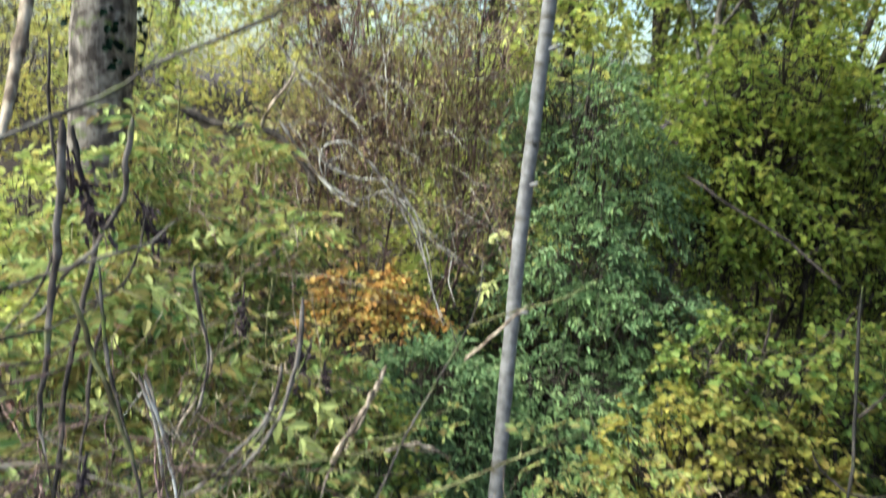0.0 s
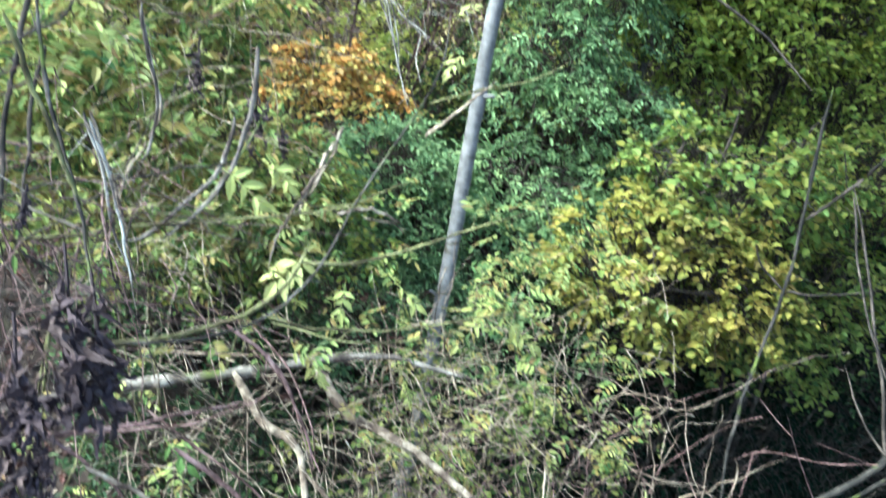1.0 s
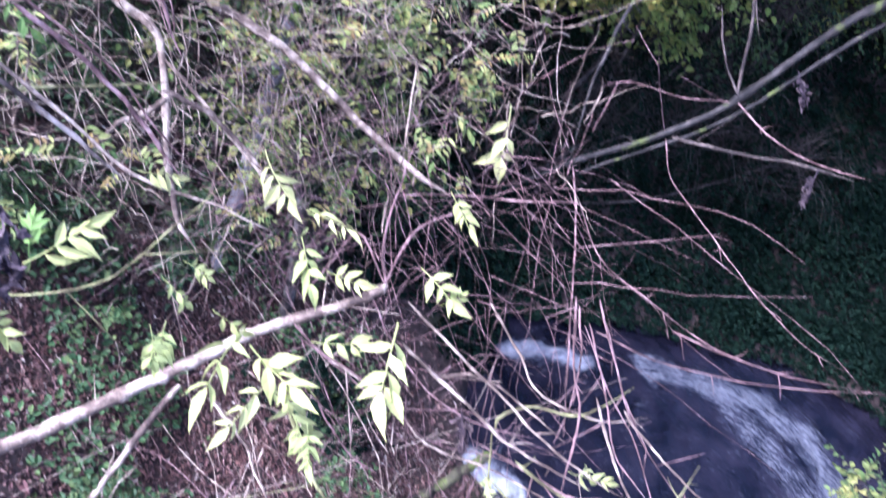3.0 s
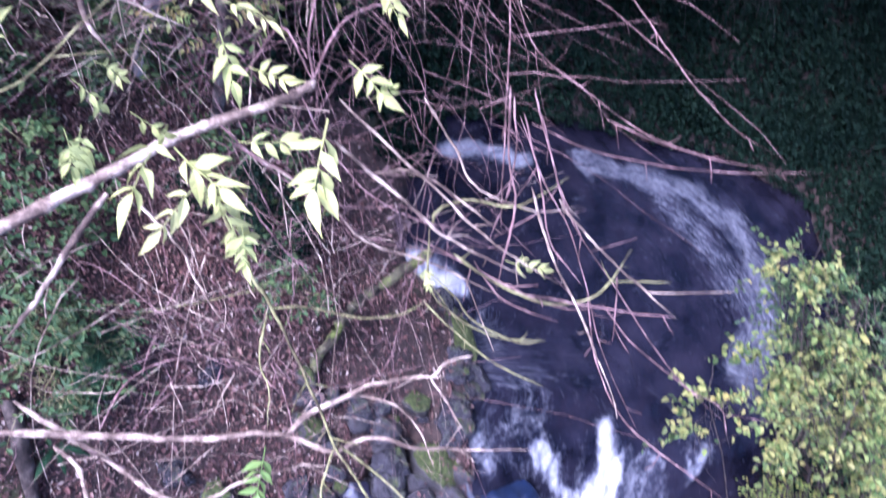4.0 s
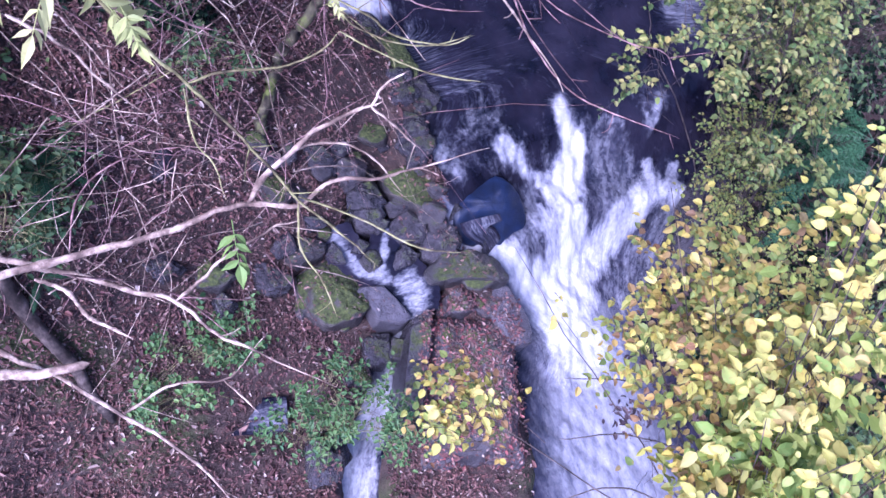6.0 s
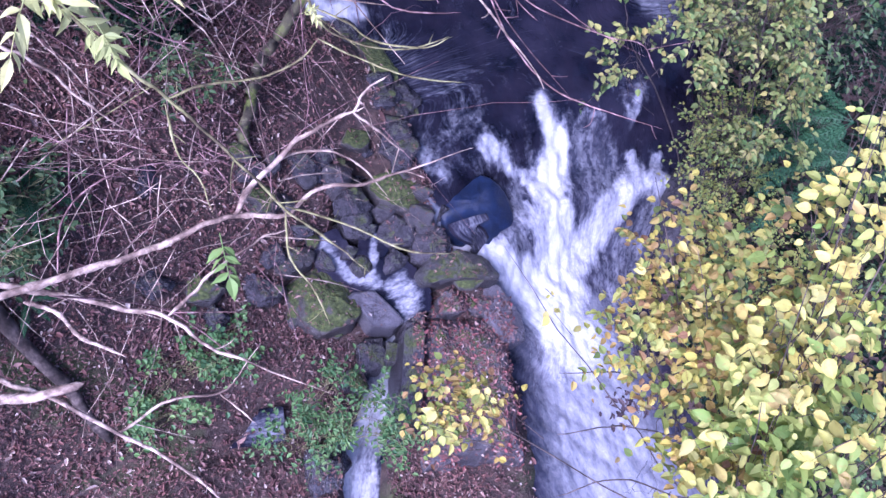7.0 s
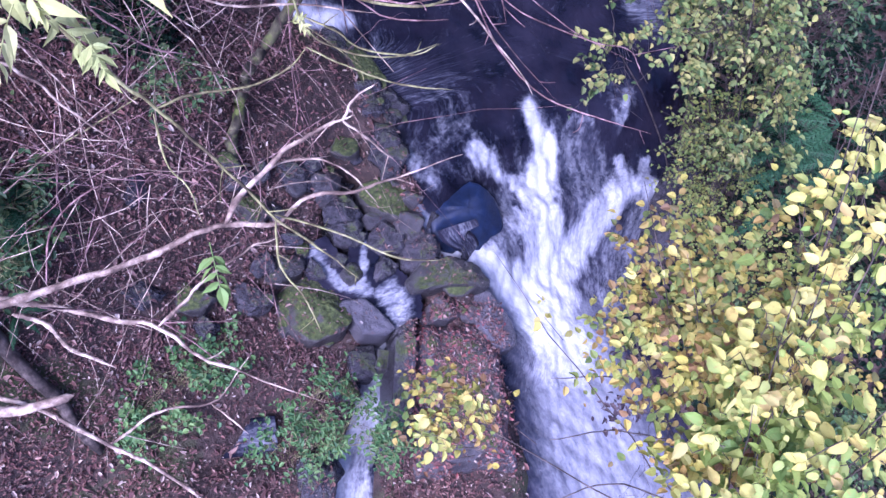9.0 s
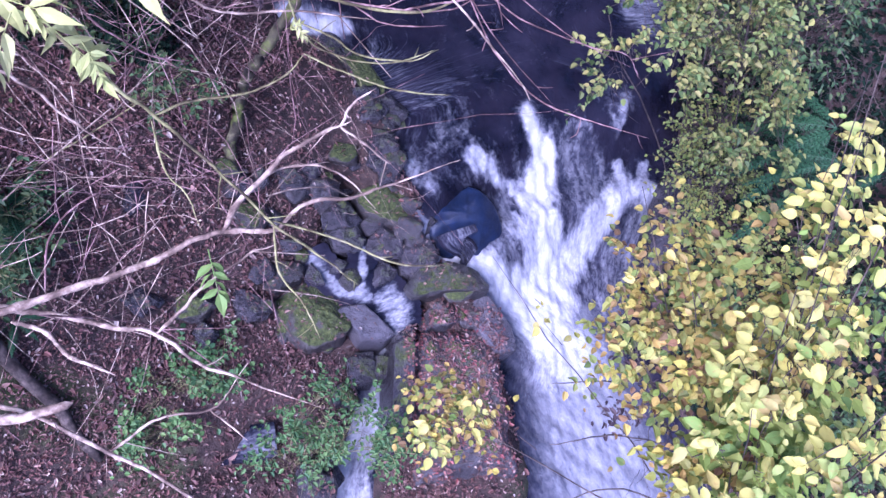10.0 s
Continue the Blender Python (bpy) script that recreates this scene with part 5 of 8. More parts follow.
bush("ivy_patch", "patch of dark ivy on the leafy slope", (1.5, 3.9), [((1.45, 3.75, 1.75), (0.35, 0.25, 0.2), 70), ((1.1, 4.0, 1.95), (0.5, 0.3, 0.2), 70)], "leaf_ivy", 0.05, 73, per=7, twig=0.16, aspect=0.85, stem=0.008, lean=0.3)
bush("ivy_patch", "patch of dark ivy on the leafy slope", (-0.1, 2.9), [((-0.05, 2.75, 1.65), (0.45, 0.4, 0.22), 110), ((0.2, 3.2, 1.75), (0.35, 0.3, 0.2), 60), ((-0.6, 3.2, 1.9), (0.5, 0.4, 0.25), 90)], "leaf_green", 0.05, 74, per=7, twig=0.2, aspect=0.7, stem=0.01, lean=0.3)

bush("bramble_bush", "leafy green bramble on the leaf-strewn slope", (-0.08, 2.76), [((-0.05, 2.66, 2.31), (0.22, 0.2, 0.2), 40), ((-0.13, 2.32, 2.05), (0.28, 0.22, 0.2), 46), ((0.24, 2.57, 2.05), (0.2, 0.2, 0.15), 26), ((-0.10, 2.67, 2.36), (0.25, 0.2, 0.2), 34), ((0.18, 2.51, 1.90), (0.2, 0.2, 0.15), 24), ((1.43, 3.05, 2.21), (0.25, 0.2, 0.2), 26)], "leaf_green", 0.05, 75, "twig_green", per=7, twig=0.2, aspect=0.65, stem=0.012, lean=0.3)


def frond(rng, root, way, length, droop):
    """A fern frond: an arching rib with feathered leaflets, each cut into small lobes, set wide apart."""
    n = 22
    t = np.linspace(0, 1, n)
    way = unit(np.array(way, float))
    rib = np.array(root) + way * (length * t)[:, None]
    rib[:, 2] -= droop * length * t**2
    tang = unit(np.gradient(rib, axis=0))
    side = unit(np.cross(tang, [0, 0, 1.0]))
    up = np.cross(side, tang)
    size = length * 0.15 * np.sin(np.pi * np.clip(t * 0.9 + 0.09, 0, 1)) ** 0.9
    P, W, N, L, D = [], [], [], [], []
    for sg in (-1, 1):
        w = unit(side * sg + tang * 0.5 - up * 0.25 + rng.normal(0, 0.09, side.shape))
        for k in range(3, n):
            m = 7
            for j in range(m):
                f = (j + 0.4) / m
                foot = rib[k] + w[k] * size[k] * f - up[k] * size[k] * 0.25 * f * f
                for s2 in (-1, 1):
                    P.append(foot), W.append(w[k] * 0.6 + tang[k] * s2), N.append(up[k] + rng.normal(0, 0.25, 3)), L.append(length * 0.042 * (1.15 - f))
    P, W, N, L = (np.array(k) for k in (P, W, N, L))
    v, q = leaves(P, W, N, L, L * 0.5, 0.1, 0.2)
    tv, tq = tubes(rib[None], np.linspace(0.004, 0.001, n)[None], 4)
    return merged([(v, q), (tv, tq)])


def fern(at, count, length, seed, spread_up=0.55, facing=None):
    rng = np.random.default_rng(seed)
    top = thing("fern", "green fern with arching feathery fronds on the bank", "fern", "ferns", at=at)
    for k in range(count):
        a = 2 * np.pi * k / count + rng.uniform(-0.3, 0.3)
        if facing is not None:
            a = facing + 1.7 * (k / max(1, count - 1) - 0.5) + rng.uniform(-0.15, 0.15)
        part("frond", mesh_from("frond", *frond(rng, at, (math.cos(a), math.sin(a), spread_up + rng.uniform(-0.2, 0.2)), length * rng.uniform(0.75, 1.15), rng.uniform(0.5, 0.8)), "leaf_fern", False), top)


fern((5.03, 0.53, 3.37), 5, 0.72, 81, -0.1, 2.42)
fern((4.95, 0.29, 3.33), 4, 0.64, 82, -0.1, 2.42)
fern((5.16, 0.13, 3.39), 2, 0.42, 83, -0.1, 2.42)
fern((0.20, 2.68, float(ground(0.20, 2.68)) + 0.05), 9, 0.42, 84)
fern((-0.05, 2.15, float(ground(-0.05, 2.15))), 7, 0.28, 85)


def cover(name, label, n, box, tall, size, material, seed, where, aspect=0.7, edge=0.05):
    """Low plants and ivy over a stretch of ground."""
    rng = np.random.default_rng(seed)
    x, y = rng.uniform(box[0], box[1], n), rng.uniform(box[2], box[3], n)
    keep = (off_water(x, y) > edge) & where(x, y)
    x, y = x[keep], y[keep]
    k = len(x)
    h = tall * (0.5 + 0.5 * rough_field(x, y, 0.22, seed)) * rng.uniform(0.1, 1, k) ** 0.6
    p = np.stack([x, y, np.maximum(ground(x, y), level(x, y) + 0.05) + 0.02 + np.clip(h, 0, None)], 1)
    s = size * rng.uniform(0.55, 1.25, k)
    geo = leaves(p, rng.normal(0, 1, (k, 3)) * [1, 1, 0.4] + [0, 0, -0.15], tilted(k, rng, 0.5), s, s * aspect)
    return tagged(new(name, mesh_from(name, *geo, material, False)), label, "plants", kind="stuff")


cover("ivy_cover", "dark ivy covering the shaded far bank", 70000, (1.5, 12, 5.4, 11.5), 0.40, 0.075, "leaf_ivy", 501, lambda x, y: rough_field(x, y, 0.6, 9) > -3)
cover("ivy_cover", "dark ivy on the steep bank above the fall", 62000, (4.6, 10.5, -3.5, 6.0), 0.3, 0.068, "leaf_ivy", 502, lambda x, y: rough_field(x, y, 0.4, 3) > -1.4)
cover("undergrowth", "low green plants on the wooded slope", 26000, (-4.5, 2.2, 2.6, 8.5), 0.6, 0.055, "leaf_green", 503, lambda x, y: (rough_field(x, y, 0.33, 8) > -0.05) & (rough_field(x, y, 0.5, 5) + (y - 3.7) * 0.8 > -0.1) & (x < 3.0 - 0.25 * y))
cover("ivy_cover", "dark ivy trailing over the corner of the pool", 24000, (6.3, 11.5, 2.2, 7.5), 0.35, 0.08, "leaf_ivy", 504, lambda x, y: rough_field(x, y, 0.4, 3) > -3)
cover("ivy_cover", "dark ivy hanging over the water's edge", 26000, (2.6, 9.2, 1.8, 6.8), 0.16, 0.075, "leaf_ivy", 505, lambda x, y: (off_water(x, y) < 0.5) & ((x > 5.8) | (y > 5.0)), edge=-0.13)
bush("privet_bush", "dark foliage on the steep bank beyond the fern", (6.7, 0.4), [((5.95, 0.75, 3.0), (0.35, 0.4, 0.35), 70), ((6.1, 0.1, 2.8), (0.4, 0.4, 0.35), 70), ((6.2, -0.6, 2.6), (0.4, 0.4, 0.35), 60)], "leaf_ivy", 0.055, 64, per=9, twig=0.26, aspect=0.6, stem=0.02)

# unseen tree added on the right bank so its crown shades the pool
lobes = [((x, y, z), (1.6, 1.5, 0.8), 170) for x, y, z in ((6.2, 6.8, 10.2), (8.0, 5.9, 10.6), (8.6, 8.0, 10.4), (6.6, 9.3, 11.2), (9.8, 6.6, 10.0), (7.3, 3.8, 11.0), (9.6, 4.0, 10.8), (10.5, 9.0, 10.5), (5.0, 8.6, 11.6), (7.6, 7.0, 12.2))]
lobes += [((x, y, z), (1.3, 1.2, 0.45), 230) for x, y, z in ((5.6, 5.0, 8.9), (7.4, 5.0, 8.6), (7.0, 6.8, 8.9), (8.8, 6.2, 8.5), (8.6, 7.8, 8.8), (6.4, 3.8, 9.2), (8.2, 3.6, 9.0), (9.8, 5.0, 8.8), (10.2, 7.4, 9.0))]
shrub("woodland_tree", "unseen broad tree on the steep bank, added to shade the pool", "tree", rooted(12.5, 5.5), lobes, "leaf_olive", 0.21, "bark_dark", 9, 0.8, 0.7, 0.25, stem=0.2, seed=77, group="trees of the hillside", trunk=[(12.3, 5.5, 5.5), (11.6, 5.6, 8.5), (10.5, 6.0, 10.5)])

# ---- overhanging ash: its trunk stands on the bank to the left ----
ash = thing("ash_tree", "ash tree with bare arching boughs and a few pale yellow leaves", "tree", at=rooted(-2.3, 1.7))
part("trunk", mesh_from("trunk", *one_tube([(-2.3, 1.7, 0.2), (-2.3, 1.7, 2.6), (-2.2, 1.75, 4.6), (-2.15, 1.9, 6.4), (-2.3, 2.2, 9.0)], 0.19, 0.12, 14, 8, 0.004, 0.03), "bark_grey"), ash)
# limbs and leaves overhead, never in view, added to shade the far bank
rng = np.random.default_rng(33)
foliage, fine = [], []
for centre, radii, n in (((0.3, 3.9, 10.9), (0.8, 0.7, 0.4), 150), ((0.5, 4.9, 11.1), (0.8, 0.7, 0.4), 150)):
    p, d = in_lobe(rng, n, centre, radii, 0.1)
    geo, twig_line = sprays(p, d * [1, 1, 0.5] + [0, 0, -0.2], 0.45, 10, 0.13, 0.6, rng, 0.5)
    foliage.append(geo), fine.append(tubes(twig_line, np.full(twig_line.shape[:2], 0.003), 3))
    part("limb", mesh_from("limb", *one_tube([(-2.3, 2.2, 8.9), tuple((np.array((-2.0, 2.4, 10.2)) + centre) / 2), centre], 0.06, 0.015, 8, 5, 0.01), "bark_grey"), ash)
part("brush", mesh_from("brush", *merged(fine), "bark_grey"), ash, kind="stuff")
part("crown", mesh_from("crown", *merged(foliage), "leaf_ash", False), ash, "yellowing feathery leaves overhead, unseen, added for shade", "stuff")
fallen = thing("fallen_branch", "broken dead bough lodged across the thicket", "branch", at=rooted(-2.4, 3.6))
part("bough", mesh_from("bough", *one_tube([(-2.45, 3.6, 1.6), (-2.2, 3.4, 3.8), (-1.8, 3.3, 5.1), (-1.5, 3.27, 5.42)], 0.07, 0.042, 10, 6, 0.004, 0.04), "bark_pale"), fallen)
bare = thing("bare_tree", "leafless tree leaning out over the stream with many shoots", "tree", at=rooted(10.9, 4.9))
part("trunk", mesh_from("trunk", *one_tube([(10.9, 4.9, 4.0), (10.4, 4.8, 6.0), (8.6, 4.7, 8.2), (5.6, 4.3, 8.1), (4.3, 3.75, 7.40), (3.38, 3.49, 6.76)], 0.13, 0.047, 12, 7, 0.004, 0.03), "bark_wet"), bare)

vines = thing("dead_vine", "pale dead climber stems trailing through the brown bush", "vine", at=rooted(-0.5, 7.6))
part("stem", mesh_from("stem", *one_tube([(-0.9, 7.6, 3.6), (-1.2, 7.4, 5.6), (-1.5, 7.2, 7.4), (-1.2, 7.1, 8.1)], 0.03, 0.012, 7, 6, 0.01, 0.04), "bark_pale"), vines)


BRANCHES = []


def limb_near(tree, at):
    """The branch of a tree that passes nearest to a point."""
    near = [(np.linalg.norm(line - np.array(at), axis=1).min(), k) for k, (owner, line, ob) in enumerate(BRANCHES) if owner == tree]
    return BRANCHES[min(near)[1]][2]


def bough(tree, bark, points, r0, r1):
    """One bough or twig, knobbly at its buds, with short side shoots."""
    rng = np.random.default_rng(int(1000 * abs(points[0][0] + points[-1][1])) + len(points))
    line = smooth_line(points, 7, min(0.003, r0 * 0.35), rng)
    if r0 < 0.02:
        r0, r1 = r0 * 0.86, r1 * 0.86
    n = len(line)
    r = r0 + (r1 - r0) * np.linspace(0, 1, n) ** 0.9
    knot = rng.random(n) < 0.16
    r = r * np.where(knot, rng.uniform(1.15, 1.4, n), rng.uniform(0.94, 1.06, n))
    u = np.linspace(0, 1, n)
    r = r * np.clip((1 - u) * (5 if r1 < 0.015 else 60), 0.04, 1) ** 0.6 * np.clip(0.45 + 9 * u, 0, 1)
    geo = [tubes(line[None], r[None], 7 if r0 > 0.008 else 5)]
    span = np.linalg.norm(np.diff(line, axis=0), axis=1).sum()
    count = int(span * 4.5)
    if count:
        k = rng.integers(1, n - 1, count)
        tang = unit(line[k + 1] - line[k])
        way = unit(np.cross(tang, rng.normal(0, 1, (count, 3))) + tang * 0.8)
        ln = rng.uniform(0.02, 0.11, (count, 1)) * (1 + 2.2 * (rng.random((count, 1)) > 0.82))
        t = np.linspace(0, 1, 4)[None, :, None]
        shoot = line[k][:, None] + way[:, None] * ln[:, None] * t + rng.normal(0, 0.01, (count, 1, 3)) * t**2
        geo.append(tubes(shoot, np.linspace(0.0028, 0.0012, 4)[None] * rng.uniform(0.7, 1.2, (count, 1)), 4))
    BRANCHES.append((tree, line, part("branch", mesh_from("branch", *merged(geo), bark), tree)))



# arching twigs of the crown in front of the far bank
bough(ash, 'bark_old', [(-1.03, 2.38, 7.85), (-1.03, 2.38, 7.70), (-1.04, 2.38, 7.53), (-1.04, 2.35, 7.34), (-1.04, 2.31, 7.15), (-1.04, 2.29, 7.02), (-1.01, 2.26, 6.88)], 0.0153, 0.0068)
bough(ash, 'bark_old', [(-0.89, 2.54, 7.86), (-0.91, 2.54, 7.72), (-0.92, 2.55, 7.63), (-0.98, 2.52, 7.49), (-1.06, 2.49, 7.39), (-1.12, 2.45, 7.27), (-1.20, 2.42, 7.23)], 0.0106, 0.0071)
bough(ash, 'twig_green', [(-0.94, 2.24, 7.40), (-0.86, 2.24, 7.19), (-0.79, 2.23, 7.03), (-0.74, 2.22, 6.89), (-0.70, 2.19, 6.75)], 0.0098, 0.0049)
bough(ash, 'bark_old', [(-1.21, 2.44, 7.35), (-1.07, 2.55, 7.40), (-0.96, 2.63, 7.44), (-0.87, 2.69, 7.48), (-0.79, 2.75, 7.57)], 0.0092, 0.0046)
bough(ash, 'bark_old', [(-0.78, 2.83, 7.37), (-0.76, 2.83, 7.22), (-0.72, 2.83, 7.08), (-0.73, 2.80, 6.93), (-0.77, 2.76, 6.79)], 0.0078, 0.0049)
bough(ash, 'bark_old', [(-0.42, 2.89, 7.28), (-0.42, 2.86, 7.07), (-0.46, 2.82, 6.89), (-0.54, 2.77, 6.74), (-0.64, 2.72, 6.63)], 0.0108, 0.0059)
bough(ash, 'twig_white', [(-0.86, 2.61, 7.04), (-0.79, 2.60, 6.85), (-0.73, 2.56, 6.66), (-0.67, 2.50, 6.45)], 0.0064, 0.0038)
bough(ash, 'twig_green', [(-1.21, 2.51, 6.61), (-1.01, 2.63, 6.61), (-0.76, 2.75, 6.64), (-0.49, 2.85, 6.67), (-0.20, 2.93, 6.71), (0.03, 2.98, 6.78)], 0.0091, 0.0045)
bough(ash, 'twig_green', [(-0.80, 2.47, 6.33), (-0.63, 2.55, 6.34), (-0.47, 2.63, 6.37), (-0.31, 2.71, 6.43), (-0.21, 2.80, 6.54), (-0.17, 2.87, 6.64)], 0.0118, 0.0069)
bough(ash, 'twig_white', [(-0.92, 2.73, 7.02), (-0.85, 2.72, 6.82), (-0.81, 2.70, 6.65), (-0.76, 2.69, 6.52)], 0.0078, 0.0049)
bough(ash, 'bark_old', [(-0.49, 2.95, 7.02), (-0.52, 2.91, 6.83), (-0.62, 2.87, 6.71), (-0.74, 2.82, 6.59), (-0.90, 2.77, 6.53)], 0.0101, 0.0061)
bough(ash, 'bark_pale', [(-0.12, 3.00, 7.03), (-0.18, 2.98, 6.88), (-0.24, 2.95, 6.75), (-0.30, 2.92, 6.61), (-0.32, 2.89, 6.49)], 0.0091, 0.0051)
bough(ash, 'twig_green', [(-0.33, 2.91, 6.29), (-0.16, 2.93, 6.25), (0.09, 2.97, 6.25), (0.35, 3.01, 6.30), (0.73, 3.03, 6.43)], 0.0086, 0.0043)
bough(ash, 'twig_green', [(-0.22, 3.01, 6.48), (-0.03, 3.05, 6.48), (0.17, 3.10, 6.55), (0.38, 3.15, 6.64), (0.64, 3.18, 6.75)], 0.0097, 0.0047)
bough(ash, 'bark_pale', [(-0.11, 3.09, 6.66), (-0.00, 3.14, 6.68), (0.07, 3.16, 6.66), (0.14, 3.18, 6.62)], 0.0086, 0.0054)
bough(ash, 'bark_red', [(-0.98, 2.42, 5.99), (-0.80, 2.51, 5.98), (-0.64, 2.59, 5.98), (-0.46, 2.68, 6.00), (-0.32, 2.74, 6.02)], 0.0094, 0.0063)
bough(ash, 'bark_red', [(-0.57, 2.68, 5.81), (-0.38, 2.66, 5.70), (-0.21, 2.61, 5.58), (-0.09, 2.56, 5.47), (0.05, 2.47, 5.34)], 0.0122, 0.0089)
bough(ash, 'bark_red', [(-0.46, 2.95, 6.20), (-0.27, 2.94, 6.07), (-0.13, 2.86, 5.87), (-0.06, 2.79, 5.72)], 0.0100, 0.0067)
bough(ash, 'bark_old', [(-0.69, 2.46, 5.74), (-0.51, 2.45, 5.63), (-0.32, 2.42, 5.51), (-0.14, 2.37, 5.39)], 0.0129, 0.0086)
bough(ash, 'bark_red', [(-0.96, 2.51, 5.93), (-0.84, 2.52, 5.83), (-0.70, 2.51, 5.71), (-0.61, 2.44, 5.55)], 0.0097, 0.0054)
bough(ash, 'twig_green', [(-0.60, 2.48, 5.58), (-0.42, 2.57, 5.59), (-0.22, 2.64, 5.59), (-0.04, 2.71, 5.61)], 0.0089, 0.0056)
bough(ash, 'bark_pale', [(-0.07, 2.69, 5.57), (0.09, 2.69, 5.52), (0.24, 2.64, 5.43), (0.38, 2.58, 5.33)], 0.0137, 0.0092)
bough(vines, 'twig_white', [(-1.31, 7.07, 7.71), (-1.14, 7.10, 7.47), (-0.92, 7.13, 7.23), (-0.64, 7.16, 7.10), (-0.37, 7.20, 7.18), (-0.16, 7.20, 6.95), (-0.03, 7.16, 6.64), (0.10, 7.10, 6.28), (0.21, 7.07, 6.09)], 0.0132, 0.0066)
bough(vines, 'twig_white', [(-0.85, 7.10, 7.15), (-0.96, 7.13, 7.36), (-0.93, 7.16, 7.52), (-0.75, 7.19, 7.56), (-0.53, 7.22, 7.38), (-0.28, 7.23, 7.16), (-0.01, 7.21, 6.87), (0.28, 7.19, 6.65)], 0.0113, 0.0057)
bough(vines, 'twig_white', [(-0.34, 7.26, 7.24), (-0.14, 7.27, 6.99), (-0.01, 7.25, 6.67), (0.05, 7.23, 6.39)], 0.0105, 0.0057)
bough(vines, 'twig_white', [(-1.12, 7.00, 7.69), (-0.93, 7.04, 7.45), (-0.70, 7.08, 7.30), (-0.33, 7.13, 7.26), (0.01, 7.15, 7.11)], 0.0093, 0.0051)
bough(ash, 'bark_grey', [(-1.04, 1.92, 7.79), (-0.83, 2.04, 7.91), (-0.66, 2.10, 8.03), (-0.49, 2.14, 8.12), (-0.33, 2.16, 8.22)], 0.0071, 0.0047)
bough(ash, 'twig_green', [(0.48, 1.69, 5.23), (0.61, 1.48, 5.07), (0.71, 1.36, 4.98), (0.83, 1.15, 4.87), (0.93, 0.95, 4.79), (1.03, 0.81, 4.73), (1.13, 0.64, 4.68)], 0.0084, 0.0048)
bough(ash, 'twig_green', [(0.95, 0.98, 4.73), (1.14, 0.83, 4.70), (1.29, 0.67, 4.68), (1.44, 0.59, 4.68)], 0.0055, 0.0036)
bough(ash, 'twig_green', [(0.95, 0.97, 4.72), (0.90, 0.82, 4.66), (0.93, 0.68, 4.64), (0.93, 0.55, 4.61)], 0.0055, 0.0028)
bough(ash, 'bark_pale', [(-0.17, 1.15, 4.49), (0.03, 1.13, 4.49), (0.25, 1.11, 4.50), (0.51, 1.08, 4.53), (0.67, 1.08, 4.57), (0.80, 1.06, 4.61), (0.95, 0.98, 4.64), (1.09, 1.00, 4.71), (1.23, 0.94, 4.76), (1.38, 0.90, 4.83), (1.60, 0.85, 4.94)], 0.0177, 0.0050)
bough(ash, 'bark_pale', [(0.80, 1.06, 4.61), (0.90, 1.12, 4.68), (1.07, 1.17, 4.78), (1.20, 1.17, 4.85), (1.32, 1.15, 4.92)], 0.0137, 0.0067)
bough(ash, 'bark_pale', [(1.28, 1.15, 4.90), (1.34, 1.19, 4.95), (1.43, 1.20, 4.99)], 0.0067, 0.0033)
bough(ash, 'bark_pale', [(1.28, 1.15, 4.90), (1.34, 1.09, 4.85), (1.42, 0.99, 4.79)], 0.0058, 0.0034)
bough(ash, 'bark_pale', [(0.91, 1.13, 4.66), (1.06, 1.16, 4.71), (1.19, 1.11, 4.74), (1.27, 1.01, 4.73), (1.32, 0.88, 4.70)], 0.0069, 0.0034)
bough(ash, 'bark_pale', [(-0.11, 1.28, 4.43), (0.08, 1.15, 4.39), (0.17, 1.10, 4.38), (0.34, 0.97, 4.36), (0.47, 0.87, 4.35), (0.55, 0.72, 4.34), (0.67, 0.59, 4.34), (0.88, 0.35, 4.36)], 0.0146, 0.0053)
bough(ash, 'bark_pale', [(0.47, 0.88, 4.35), (0.58, 0.92, 4.38), (0.68, 0.95, 4.42), (0.87, 0.98, 4.48), (0.98, 0.97, 4.51)], 0.0081, 0.0044)
bough(ash, 'bark_pale', [(-0.30, 1.21, 3.89), (-0.14, 1.02, 3.82), (-0.04, 0.93, 3.79), (0.14, 0.68, 3.73), (0.25, 0.54, 3.71), (0.37, 0.32, 3.69), (0.45, 0.10, 3.68)], 0.0136, 0.0073)
bough(ash, 'bark_pale', [(-0.34, 1.02, 3.84), (-0.21, 0.98, 3.85), (-0.06, 0.92, 3.85), (0.11, 0.89, 3.87)], 0.0230, 0.0183)
bough(ash, 'bark_pale', [(0.15, 0.67, 3.73), (0.38, 0.70, 3.77), (0.57, 0.63, 3.81), (0.68, 0.66, 3.86)], 0.0084, 0.0041)
bough(ash, 'bark_pale', [(0.58, 0.64, 3.74), (0.62, 0.53, 3.78), (0.65, 0.44, 3.82)], 0.0052, 0.0031)
bough(ash, 'bark_pale', [(-0.02, 1.66, 2.85), (0.11, 1.53, 2.86), (0.16, 1.37, 2.86), (0.26, 1.25, 2.88), (0.32, 1.16, 2.91)], 0.0161, 0.0077)
bough(ash, 'bark_red', [(0.19, 1.46, 3.63), (0.28, 1.62, 3.74), (0.43, 1.70, 3.82), (0.62, 1.70, 3.88), (0.79, 1.64, 3.92), (0.98, 1.46, 3.93)], 0.0064, 0.0027)
bough(ash, 'bark_pale', [(0.26, 1.70, 5.09), (0.33, 1.64, 5.06), (0.40, 1.57, 5.02), (0.46, 1.47, 4.97), (0.59, 1.30, 4.89)], 0.0080, 0.0040)
